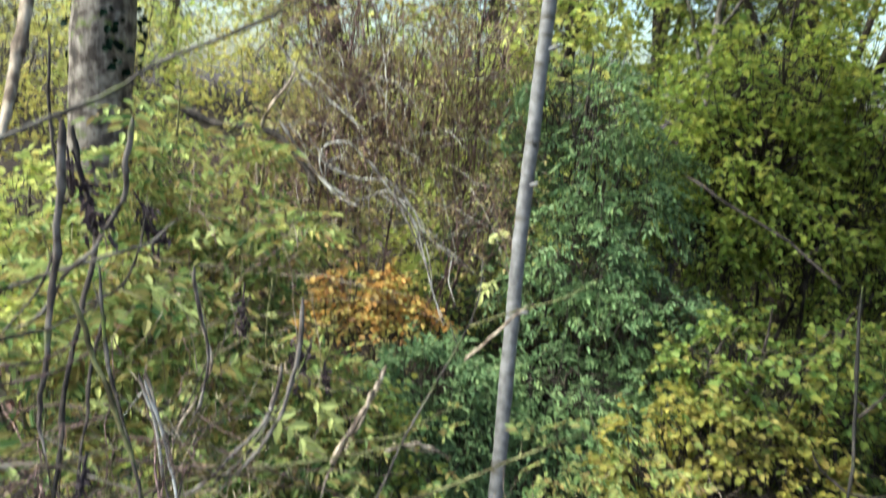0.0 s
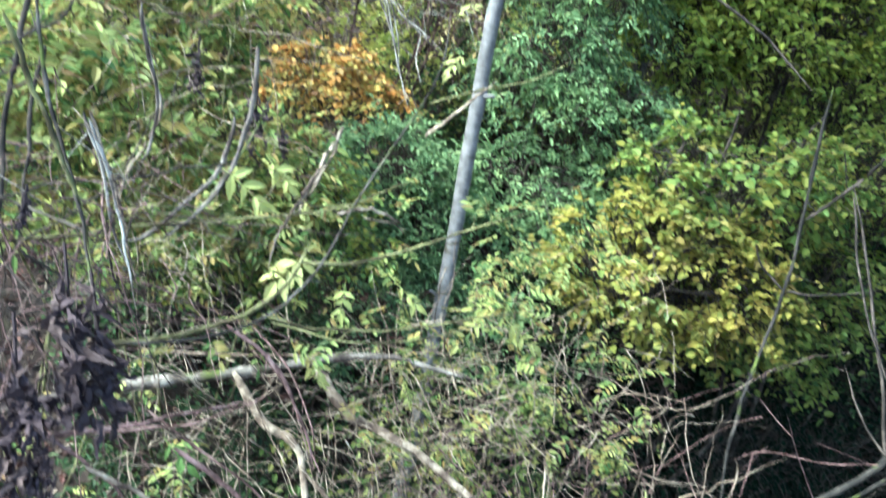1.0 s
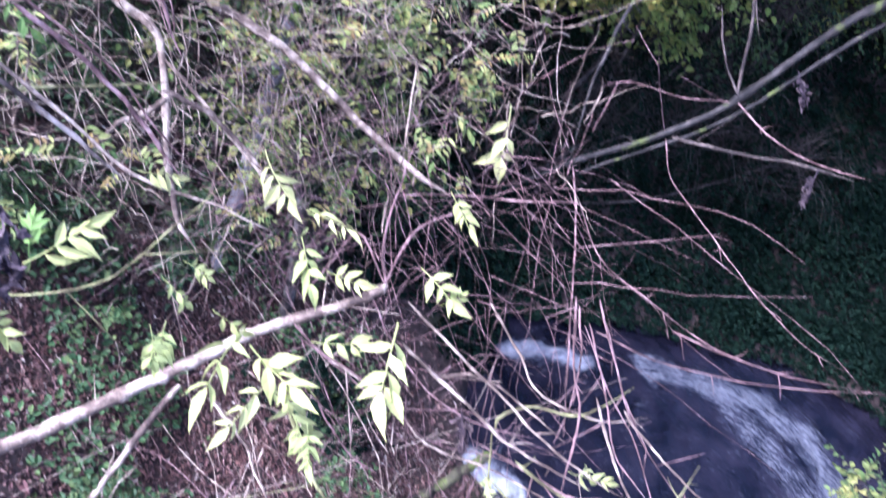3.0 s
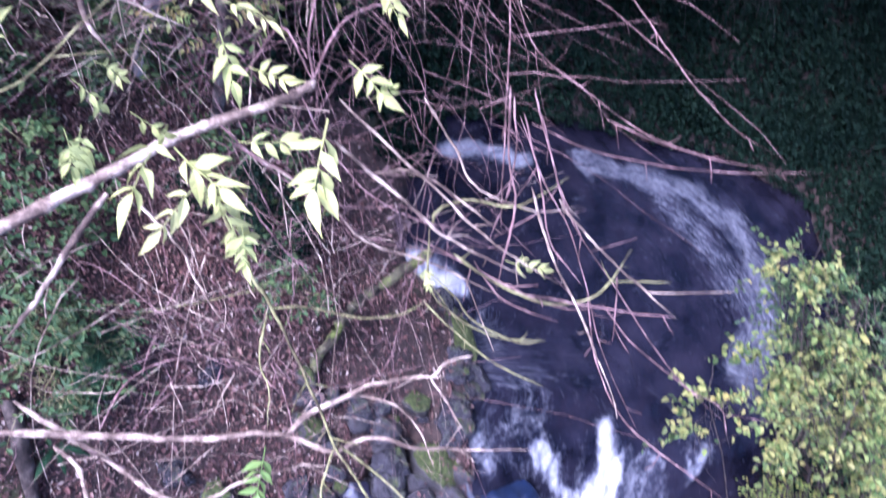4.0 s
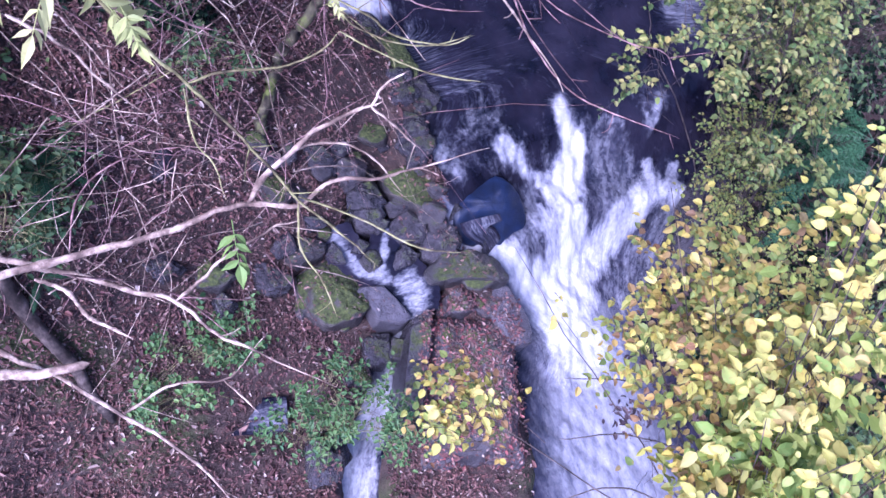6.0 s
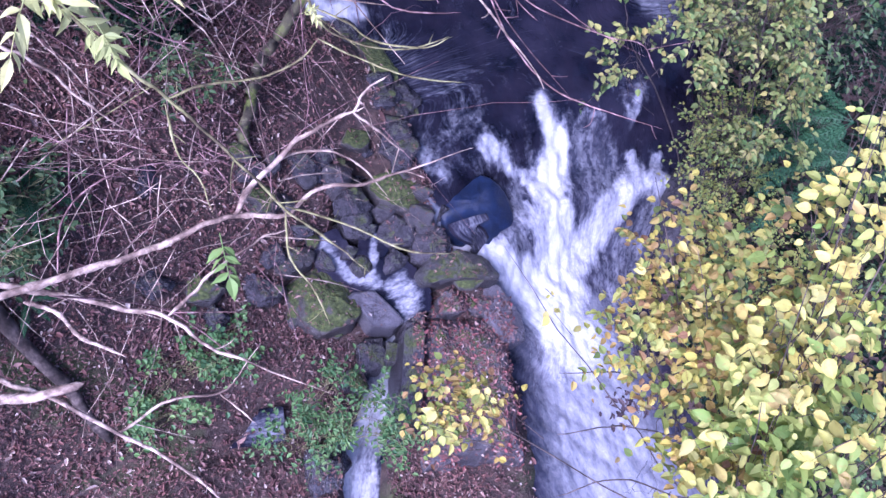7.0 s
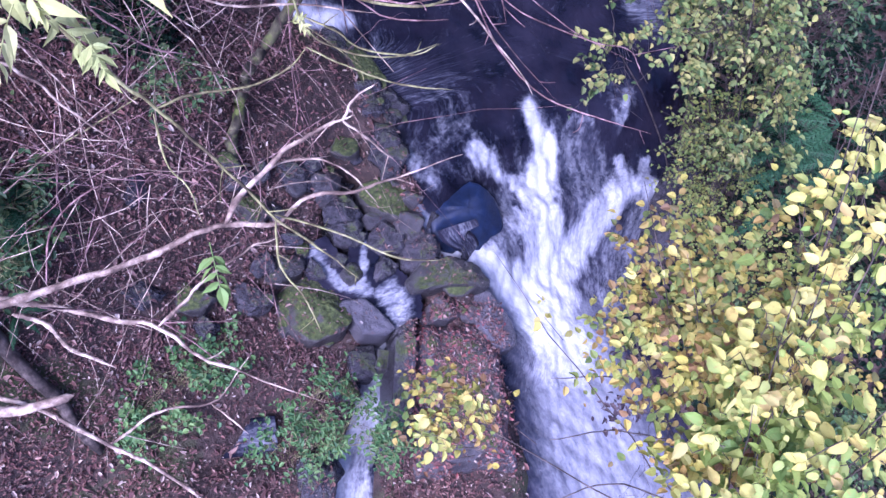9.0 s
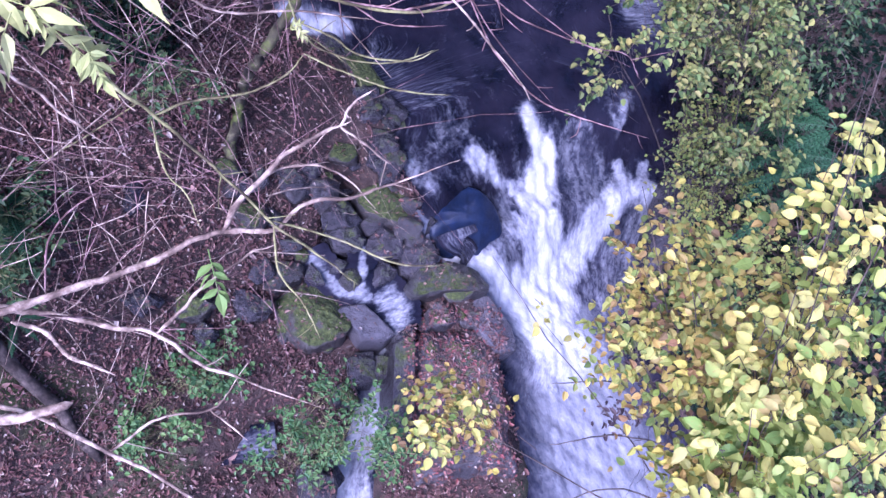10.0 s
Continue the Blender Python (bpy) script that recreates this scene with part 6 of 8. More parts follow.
bough(ash, 'twig_green', [(0.70, 1.37, 5.00), (0.84, 1.35, 5.04), (0.97, 1.30, 5.07), (1.10, 1.29, 5.12), (1.18, 1.31, 5.18)], 0.0059, 0.0039)
bough(ash, 'twig_green', [(1.18, 1.31, 5.18), (1.30, 1.21, 5.14), (1.46, 1.09, 5.12), (1.60, 1.02, 5.12)], 0.0045, 0.0027)
bough(ash, 'twig_green', [(1.20, 1.39, 5.23), (1.29, 1.32, 5.20), (1.36, 1.25, 5.16), (1.50, 1.17, 5.17), (1.61, 1.16, 5.19)], 0.0045, 0.0027)
bough(ash, 'twig_green', [(0.69, 1.38, 4.95), (0.67, 1.24, 4.88), (0.70, 1.14, 4.84), (0.70, 1.02, 4.79)], 0.0053, 0.0020)
bough(ash, 'bark_red', [(1.23, 1.67, 5.04), (1.52, 1.49, 5.06), (1.65, 1.40, 5.08), (1.78, 1.32, 5.13), (1.90, 1.31, 5.20)], 0.0054, 0.0027)
bough(ash, 'bark_red', [(1.50, 1.60, 4.99), (1.55, 1.48, 4.99), (1.61, 1.39, 5.02), (1.75, 1.29, 5.09)], 0.0045, 0.0022)
bough(ash, 'bark_pale', [(-0.46, 1.38, 5.09), (-0.27, 1.48, 5.10), (0.01, 1.65, 5.16), (0.16, 1.74, 5.20), (0.34, 1.84, 5.27), (0.49, 1.90, 5.32), (0.71, 1.96, 5.40), (0.80, 2.01, 5.45)], 0.0241, 0.0150)
bough(ash, 'bark_red', [(0.49, 1.84, 5.37), (0.59, 1.77, 5.33), (0.75, 1.68, 5.31), (0.95, 1.52, 5.26)], 0.0056, 0.0031)
bough(ash, 'bark_red', [(0.79, 2.01, 5.45), (0.77, 2.15, 5.53), (0.80, 2.30, 5.65), (0.84, 2.45, 5.78)], 0.0069, 0.0033)
bough(ash, 'bark_red', [(0.79, 2.01, 5.45), (0.69, 2.19, 5.50), (0.62, 2.16, 5.36), (0.54, 2.11, 5.21)], 0.0058, 0.0034)
bough(ash, 'bark_red', [(0.79, 2.01, 5.45), (0.87, 2.19, 5.51), (0.99, 2.31, 5.53), (1.17, 2.39, 5.54)], 0.0063, 0.0035)
bough(ash, 'bark_pale', [(0.16, 1.77, 5.04), (0.03, 1.62, 4.86), (-0.05, 1.52, 4.73), (-0.14, 1.42, 4.62)], 0.0150, 0.0080)
bough(ash, 'bark_pale', [(-0.81, 2.46, 5.86), (-0.71, 2.48, 5.79), (-0.56, 2.49, 5.69), (-0.34, 2.46, 5.54), (-0.12, 2.40, 5.40), (0.16, 2.39, 5.33), (0.41, 2.35, 5.27)], 0.0103, 0.0055)
bough(ash, 'bark_pale', [(0.81, 1.67, 5.56), (0.93, 1.63, 5.47), (1.16, 1.51, 5.37), (1.33, 1.44, 5.31), (1.54, 1.37, 5.28)], 0.0080, 0.0048)
bough(ash, 'twig_green', [(1.22, 1.57, 5.24), (1.25, 1.63, 5.27), (1.36, 1.66, 5.31), (1.53, 1.62, 5.35), (1.70, 1.68, 5.47)], 0.0060, 0.0041)
bough(ash, 'twig_green', [(1.22, 1.57, 5.24), (1.24, 1.40, 5.12), (1.36, 1.29, 5.08), (1.51, 1.22, 5.09), (1.64, 1.20, 5.12)], 0.0053, 0.0028)
bough(ash, 'twig_green', [(1.34, 1.53, 5.15), (1.49, 1.41, 5.15), (1.67, 1.30, 5.20), (1.82, 1.31, 5.30), (1.90, 1.41, 5.43)], 0.0076, 0.0041)
bough(ash, 'twig_green', [(1.85, 1.33, 5.33), (1.94, 1.30, 5.39), (2.02, 1.27, 5.44)], 0.0034, 0.0021)
bough(ash, 'bark_red', [(0.51, 1.88, 5.27), (0.80, 1.78, 5.12), (1.09, 1.67, 5.00), (1.40, 1.63, 4.98), (1.62, 1.54, 4.92)], 0.0041, 0.0023)
bough(ash, 'bark_red', [(0.14, 1.05, 4.55), (0.32, 1.02, 4.34), (0.51, 0.95, 4.12), (0.67, 0.76, 3.89), (0.83, 0.63, 3.68)], 0.0044, 0.0027)
bough(ash, 'twig_green', [(-0.60, 1.90, 5.22), (-0.35, 1.92, 5.24), (-0.13, 1.97, 5.31), (0.04, 2.08, 5.47), (0.23, 2.21, 5.68)], 0.0057, 0.0033)
bough(ash, 'bark_grey', [(-0.93, 2.41, 7.44), (-0.86, 2.32, 7.14), (-0.77, 2.24, 6.97), (-0.69, 2.13, 6.78), (-0.63, 1.99, 6.59), (-0.68, 1.83, 6.46)], 0.0075, 0.0037)
bough(ash, 'bark_grey', [(-0.72, 2.49, 6.34), (-0.49, 2.56, 6.36), (-0.28, 2.64, 6.43), (-0.14, 2.73, 6.58), (-0.01, 2.86, 6.87), (0.17, 2.96, 7.24), (0.19, 3.01, 7.48)], 0.0073, 0.0040)
bough(ash, 'bark_pale', [(-0.82, 2.96, 7.32), (-0.78, 2.94, 7.16), (-0.73, 2.91, 7.02), (-0.77, 2.86, 6.89), (-0.82, 2.80, 6.76), (-0.85, 2.66, 6.50)], 0.0075, 0.0042)
bough(ash, 'bark_pale', [(-0.91, 2.75, 7.02), (-0.81, 2.70, 6.80), (-0.75, 2.64, 6.63), (-0.70, 2.60, 6.51)], 0.0072, 0.0040)
bough(ash, 'twig_green', [(-0.30, 2.98, 6.22), (0.01, 2.98, 6.18), (0.32, 3.00, 6.24), (0.61, 3.02, 6.37)], 0.0061, 0.0030)
bough(ash, 'bark_grey', [(-0.82, 3.39, 6.32), (-0.71, 3.50, 6.42), (-0.55, 3.67, 6.70), (-0.47, 3.79, 6.94)], 0.0092, 0.0042)
bough(ash, 'bark_pale', [(-0.36, 3.60, 6.36), (-0.29, 3.70, 6.49), (-0.21, 3.79, 6.62), (-0.17, 3.86, 6.74)], 0.0115, 0.0054)
bough(ash, 'twig_green', [(-0.29, 3.74, 6.41), (-0.09, 3.89, 6.40), (0.09, 4.05, 6.45), (0.22, 4.20, 6.46)], 0.0071, 0.0039)
bough(ash, 'bark_pale', [(-0.02, 3.75, 6.40), (0.14, 3.88, 6.33), (0.19, 4.01, 6.24)], 0.0064, 0.0035)
bough(ash, 'twig_green', [(0.23, 4.50, 6.79), (0.49, 4.57, 6.89), (0.75, 4.62, 6.97), (0.95, 4.68, 7.09)], 0.0082, 0.0032)
bough(ash, 'bark_pale', [(0.23, 4.39, 6.64), (0.36, 4.37, 6.79), (0.54, 4.35, 7.00)], 0.0123, 0.0060)
bough(ash, 'bark_pale', [(-0.27, 3.29, 6.56), (-0.21, 3.29, 6.70), (-0.14, 3.31, 6.87)], 0.0068, 0.0038)
bough(ash, 'bark_dark', [(-1.31, 2.92, 8.09), (-1.30, 2.92, 7.78), (-1.26, 2.91, 7.55), (-1.28, 2.85, 7.31), (-1.36, 2.76, 7.13), (-1.42, 2.71, 7.06)], 0.0073, 0.0044)
bough(ash, 'bark_pale', [(-1.69, 3.61, 8.31), (-1.68, 3.48, 8.01), (-1.67, 3.33, 7.75), (-1.67, 3.15, 7.53)], 0.0279, 0.0174)
bough(ash, 'bark_dark', [(-1.16, 2.76, 7.81), (-1.13, 2.74, 7.67), (-1.07, 2.72, 7.50), (-1.07, 2.65, 7.26), (-1.08, 2.56, 7.06), (-1.05, 2.42, 6.76), (-1.03, 2.34, 6.62)], 0.0110, 0.0093)
bough(ash, 'bark_dark', [(-1.09, 2.69, 7.24), (-0.99, 2.80, 7.32), (-0.96, 2.92, 7.58)], 0.0076, 0.0043)
bough(ash, 'bark_dark', [(-0.99, 2.62, 7.24), (-1.01, 2.57, 7.10), (-1.00, 2.49, 6.91), (-0.99, 2.40, 6.70)], 0.0093, 0.0053)
bough(ash, 'bark_dark', [(-1.17, 2.20, 7.25), (-1.06, 2.30, 7.27), (-0.98, 2.38, 7.30), (-0.87, 2.48, 7.39)], 0.0077, 0.0043)
bough(ash, 'bark_red', [(-1.15, 2.17, 7.14), (-1.01, 2.28, 7.16), (-0.91, 2.38, 7.21), (-0.83, 2.43, 7.16)], 0.0058, 0.0028)
bough(ash, 'bark_red', [(-1.16, 2.18, 7.20), (-1.05, 2.27, 7.19), (-0.95, 2.37, 7.24), (-0.88, 2.43, 7.23)], 0.0049, 0.0028)
bough(ash, 'bark_pale', [(-1.16, 2.18, 6.91), (-1.02, 2.28, 6.89), (-0.86, 2.35, 6.82), (-0.70, 2.39, 6.73)], 0.0065, 0.0038)
bough(ash, 'bark_pale', [(-0.94, 2.76, 6.95), (-0.86, 2.83, 6.79), (-0.80, 2.84, 6.52)], 0.0083, 0.0044)

bough(fallen, 'bark_mottled', [(-1.51, 3.27, 5.40), (-1.18, 3.43, 5.46), (-1.02, 3.49, 5.49), (-0.76, 3.56, 5.52), (-0.39, 3.65, 5.58), (-0.06, 3.71, 5.66), (0.23, 3.72, 5.70), (0.45, 3.68, 5.69), (0.67, 3.63, 5.68)], 0.0323, 0.0113)
bough(fallen, 'bark_pale', [(-0.52, 3.58, 5.59), (-0.35, 3.47, 5.41), (-0.20, 3.43, 5.35), (-0.12, 3.34, 5.24), (-0.04, 3.07, 4.94), (0.05, 2.87, 4.75), (0.16, 2.75, 4.66)], 0.0248, 0.0121)
bough(fallen, 'bark_pale', [(-0.15, 3.66, 5.65), (0.04, 3.54, 5.47), (0.27, 3.47, 5.41), (0.51, 3.38, 5.33), (0.78, 3.22, 5.21), (1.08, 3.04, 5.12), (1.25, 2.94, 5.10)], 0.0270, 0.0143)
bough(fallen, 'bark_red', [(-0.74, 2.93, 5.78), (-0.43, 2.88, 5.60), (-0.27, 2.84, 5.51), (-0.05, 2.71, 5.34), (0.16, 2.60, 5.21)], 0.0073, 0.0043)
bough(fallen, 'bark_red', [(-0.41, 3.35, 5.97), (-0.23, 3.23, 5.86), (-0.10, 3.07, 5.70), (-0.06, 2.94, 5.63)], 0.0065, 0.0031)
bough(fallen, 'bark_pale', [(-0.06, 3.13, 5.22), (-0.15, 3.03, 5.16), (-0.24, 2.97, 5.14), (-0.32, 2.86, 5.08)], 0.0172, 0.0084)
bough(fallen, 'bark_pale', [(-0.11, 3.30, 5.27), (0.10, 3.17, 5.16), (0.29, 3.03, 5.05), (0.50, 2.86, 4.94)], 0.0132, 0.0064)
bough(fallen, 'bark_red', [(-1.12, 2.78, 5.69), (-0.88, 2.89, 5.68), (-0.60, 3.00, 5.68), (-0.37, 3.12, 5.74), (-0.31, 3.17, 5.76)], 0.0088, 0.0045)
bough(fallen, 'bark_pale', [(-0.97, 3.65, 5.59), (-0.58, 3.71, 5.60), (-0.15, 3.73, 5.64), (0.24, 3.73, 5.70)], 0.0118, 0.0058)
bough(fallen, 'bark_red', [(-0.43, 3.35, 5.88), (-0.25, 3.26, 5.77), (-0.08, 3.08, 5.56), (-0.02, 2.99, 5.50)], 0.0066, 0.0032)

bough(bare, 'bark_wet', [(3.38, 3.49, 6.76), (3.22, 3.49, 6.48), (3.03, 3.50, 6.24), (2.88, 3.48, 6.03), (2.65, 3.42, 5.69), (2.37, 3.38, 5.41), (1.96, 3.37, 5.12), (1.69, 3.30, 4.94)], 0.0247, 0.0126)
bough(bare, 'bark_wet', [(3.10, 3.39, 6.30), (2.91, 3.37, 6.05), (2.70, 3.32, 5.77), (2.47, 3.28, 5.54), (2.14, 3.26, 5.29), (1.86, 3.21, 5.10)], 0.0131, 0.0072)
bough(bare, 'bark_dark', [(2.57, 3.34, 5.76), (2.53, 3.59, 6.11), (2.44, 3.84, 6.51), (2.34, 4.02, 6.84)], 0.0111, 0.0076)
bough(bare, 'bark_dark', [(2.58, 3.33, 5.75), (2.47, 3.47, 5.87), (2.39, 3.62, 6.06)], 0.0086, 0.0049)
bough(bare, 'bark_red', [(2.55, 3.33, 5.71), (2.34, 3.42, 5.62), (2.11, 3.53, 5.57), (1.97, 3.55, 5.47)], 0.0044, 0.0025)
bough(bare, 'bark_red', [(2.58, 3.31, 5.73), (2.69, 3.08, 5.72), (2.81, 2.86, 5.78), (2.93, 2.66, 5.89)], 0.0062, 0.0035)
bough(bare, 'bark_dark', [(2.36, 3.30, 5.46), (2.54, 3.14, 5.55), (2.75, 2.95, 5.69), (2.94, 2.75, 5.81)], 0.0111, 0.0071)
bough(bare, 'bark_red', [(2.29, 3.23, 5.48), (2.30, 3.04, 5.40), (2.42, 2.80, 5.36), (2.52, 2.55, 5.34), (2.60, 2.33, 5.34), (2.70, 2.09, 5.37), (2.77, 1.91, 5.45)], 0.0049, 0.0022)
bough(bare, 'bark_red', [(2.27, 3.26, 5.51), (2.08, 3.22, 5.78), (1.91, 3.13, 6.03)], 0.0043, 0.0022)
bough(bare, 'bark_wet', [(2.20, 4.28, 7.25), (2.20, 4.20, 6.87), (2.20, 4.08, 6.45), (2.15, 3.96, 6.11), (2.06, 3.82, 5.74), (2.00, 3.67, 5.44), (1.98, 3.41, 5.08)], 0.0099, 0.0110)
bough(bare, 'bark_dark', [(2.21, 4.12, 6.60), (2.33, 4.05, 6.80), (2.46, 3.98, 7.08)], 0.0103, 0.0076)
bough(bare, 'bark_dark', [(2.34, 3.99, 6.79), (2.40, 3.81, 6.48), (2.46, 3.63, 6.24), (2.54, 3.42, 6.04)], 0.0088, 0.0062)
bough(bare, 'bark_dark', [(2.18, 4.00, 6.24), (2.30, 3.90, 6.29), (2.51, 3.75, 6.42)], 0.0090, 0.0038)
bough(bare, 'bark_dark', [(2.17, 4.01, 6.24), (2.04, 4.05, 6.34), (1.97, 4.07, 6.45)], 0.0077, 0.0038)
bough(bare, 'bark_dark', [(1.34, 4.70, 7.70), (1.60, 4.57, 7.55), (1.86, 4.42, 7.41), (2.09, 4.25, 7.22)], 0.0092, 0.0077)
bough(bare, 'bark_red', [(1.86, 3.19, 5.26), (1.80, 2.82, 5.27), (1.71, 2.37, 5.22), (1.60, 1.93, 5.21), (1.48, 1.56, 5.28)], 0.0060, 0.0030)
bough(bare, 'bark_red', [(1.54, 2.01, 5.49), (1.55, 1.84, 5.40), (1.52, 1.70, 5.32), (1.46, 1.55, 5.22)], 0.0052, 0.0021)
bough(bare, 'bark_red', [(1.69, 2.61, 5.46), (1.77, 2.39, 5.39), (1.91, 2.18, 5.42), (2.11, 1.92, 5.47), (2.30, 1.71, 5.60)], 0.0036, 0.0019)
bough(bare, 'bark_red', [(1.59, 2.49, 5.59), (1.35, 2.54, 5.49), (1.13, 2.58, 5.43), (0.88, 2.60, 5.34)], 0.0058, 0.0030)
bough(bare, 'bark_red', [(1.71, 2.49, 5.34), (2.06, 2.50, 5.46), (2.32, 2.51, 5.55)], 0.0036, 0.0016)
bough(bare, 'bark_red', [(1.61, 2.01, 5.39), (1.73, 1.80, 5.26), (1.83, 1.65, 5.19), (1.91, 1.44, 5.09), (1.97, 1.22, 4.99), (2.08, 0.91, 4.92)], 0.0041, 0.0023)
bough(bare, 'bark_red', [(1.64, 1.92, 5.49), (1.79, 1.67, 5.27), (2.03, 1.35, 5.14), (2.20, 1.12, 5.06), (2.40, 0.90, 5.03)], 0.0039, 0.0019)
bough(bare, 'bark_red', [(2.86, 2.03, 3.86), (2.97, 1.78, 3.88), (3.18, 1.46, 3.97), (3.27, 1.32, 4.06), (3.25, 1.16, 4.06)], 0.0054, 0.0026)
bough(bare, 'bark_red', [(2.10, 1.56, 4.81), (2.11, 1.32, 4.73), (2.17, 1.08, 4.70), (2.26, 0.91, 4.74), (2.44, 0.66, 4.84)], 0.0046, 0.0025)
bough(bare, 'bark_red', [(2.27, 0.87, 4.76), (2.24, 0.83, 4.73), (2.21, 0.83, 4.71)], 0.0025, 0.0014)
bough(bare, 'bark_red', [(1.79, 2.16, 5.19), (2.04, 2.04, 5.20), (2.29, 1.95, 5.26), (2.56, 1.86, 5.36), (2.87, 1.75, 5.55)], 0.0039, 0.0021)
bough(bare, 'bark_pale', [(0.86, 1.90, 5.50), (1.09, 1.73, 5.41), (1.27, 1.59, 5.36), (1.44, 1.45, 5.32), (1.64, 1.32, 5.32)], 0.0068, 0.0038)
bough(bare, 'bark_pale', [(0.99, 1.69, 5.37), (1.05, 1.71, 5.37), (1.14, 1.71, 5.38), (1.28, 1.64, 5.36), (1.45, 1.51, 5.33)], 0.0064, 0.0038)
bough(bare, 'bark_red', [(1.35, 1.79, 5.77), (1.38, 1.63, 5.61), (1.42, 1.52, 5.52), (1.41, 1.40, 5.40), (1.40, 1.30, 5.30)], 0.0058, 0.0030)
bough(bare, 'bark_red', [(1.44, 1.77, 5.67), (1.53, 1.60, 5.53), (1.59, 1.43, 5.41), (1.70, 1.30, 5.36)], 0.0053, 0.0027)
bough(bare, 'bark_red', [(1.51, 1.89, 5.67), (1.58, 1.76, 5.56), (1.66, 1.62, 5.45), (1.75, 1.48, 5.37)], 0.0055, 0.0028)
bough(bare, 'bark_pale', [(0.63, 1.82, 5.24), (0.88, 1.70, 5.18), (1.02, 1.58, 5.12), (1.23, 1.51, 5.13), (1.49, 1.37, 5.14)], 0.0071, 0.0039)
bough(bare, 'bark_red', [(0.79, 1.71, 5.20), (0.94, 1.68, 5.18), (1.15, 1.68, 5.21), (1.25, 1.62, 5.18)], 0.0047, 0.0025)
bough(bare, 'bark_pale', [(1.58, 1.52, 5.54), (1.61, 1.49, 5.52), (1.72, 1.38, 5.48), (1.82, 1.28, 5.46), (1.97, 1.12, 5.46)], 0.0064, 0.0034)
bough(bare, 'bark_pale', [(1.49, 1.57, 5.53), (1.58, 1.37, 5.41), (1.68, 1.19, 5.34), (1.73, 1.08, 5.29), (1.80, 0.90, 5.23)], 0.0064, 0.0034)
bough(bare, 'bark_red', [(1.54, 1.31, 5.25), (1.69, 1.27, 5.28), (1.89, 1.20, 5.34), (2.02, 1.16, 5.39)], 0.0050, 0.0025)
bough(bare, 'bark_red', [(1.81, 1.30, 5.42), (1.83, 1.22, 5.34), (1.84, 1.13, 5.25)], 0.0041, 0.0022)
bough(bare, 'bark_red', [(0.62, 1.70, 5.15), (0.68, 1.64, 5.08), (0.78, 1.56, 5.02), (0.87, 1.53, 4.99)], 0.0054, 0.0028)
bough(bare, 'bark_red', [(0.78, 2.04, 5.33), (0.88, 1.93, 5.23), (1.04, 1.79, 5.14), (1.24, 1.69, 5.12), (1.44, 1.64, 5.14)], 0.0052, 0.0026)
bough(bare, 'bark_pale', [(1.20, 2.00, 5.44), (1.33, 1.86, 5.35), (1.41, 1.75, 5.28), (1.61, 1.65, 5.29), (1.80, 1.63, 5.36)], 0.0061, 0.0032)
bough(bare, 'bark_red', [(2.16, 2.21, 5.21), (2.40, 2.07, 5.25), (2.63, 1.95, 5.32), (2.88, 1.82, 5.45)], 0.0042, 0.0022)

bough(vines, 'twig_white', [(-1.37, 6.65, 8.41), (-1.05, 6.65, 8.04), (-0.78, 6.62, 7.85), (-0.52, 6.57, 7.67)], 0.0091, 0.0050)
bough(vines, 'twig_white', [(-1.04, 6.50, 7.52), (-0.85, 6.44, 7.31), (-0.66, 6.38, 7.18), (-0.51, 6.32, 7.15)], 0.0143, 0.0057)
bough(vines, 'twig_white', [(-0.54, 6.46, 7.50), (-0.33, 6.42, 7.27), (-0.07, 6.35, 6.87), (0.07, 6.25, 6.52), (0.16, 6.17, 6.32)], 0.0098, 0.0048)
bough(vines, 'twig_white', [(-0.29, 6.45, 7.23), (-0.01, 6.37, 6.96), (0.35, 6.26, 6.71)], 0.0065, 0.0038)
bough(vines, 'twig_white', [(-0.82, 6.42, 7.35), (-0.81, 6.39, 7.46), (-0.68, 6.38, 7.49), (-0.59, 6.35, 7.42)], 0.0108, 0.0048)
bough(vines, 'bark_dark', [(-2.22, 7.16, 7.77), (-1.90, 7.18, 7.63), (-1.62, 7.19, 7.61), (-1.34, 7.18, 7.57), (-1.14, 7.15, 7.40), (-0.97, 7.09, 7.19)], 0.0378, 0.0231)
bough(vines, 'bark_red', [(-1.56, 6.82, 8.17), (-1.25, 6.89, 7.85), (-0.97, 6.92, 7.52), (-0.77, 6.91, 7.22)], 0.0060, 0.0026)
bough(vines, 'twig_white', [(0.17, 6.39, 6.80), (0.16, 6.26, 6.66), (0.22, 6.12, 6.52)], 0.0054, 0.0029)
bough(vines, 'twig_white', [(-0.08, 6.90, 6.82), (-0.21, 6.88, 7.05), (-0.54, 6.84, 7.25), (-0.94, 6.76, 7.45), (-1.30, 6.67, 7.85)], 0.0081, 0.0040)
bough(vines, 'twig_white', [(-0.35, 6.75, 7.23), (-0.16, 6.72, 7.12), (-0.01, 6.66, 6.91), (0.18, 6.62, 6.80), (0.39, 6.55, 6.66)], 0.0067, 0.0031)


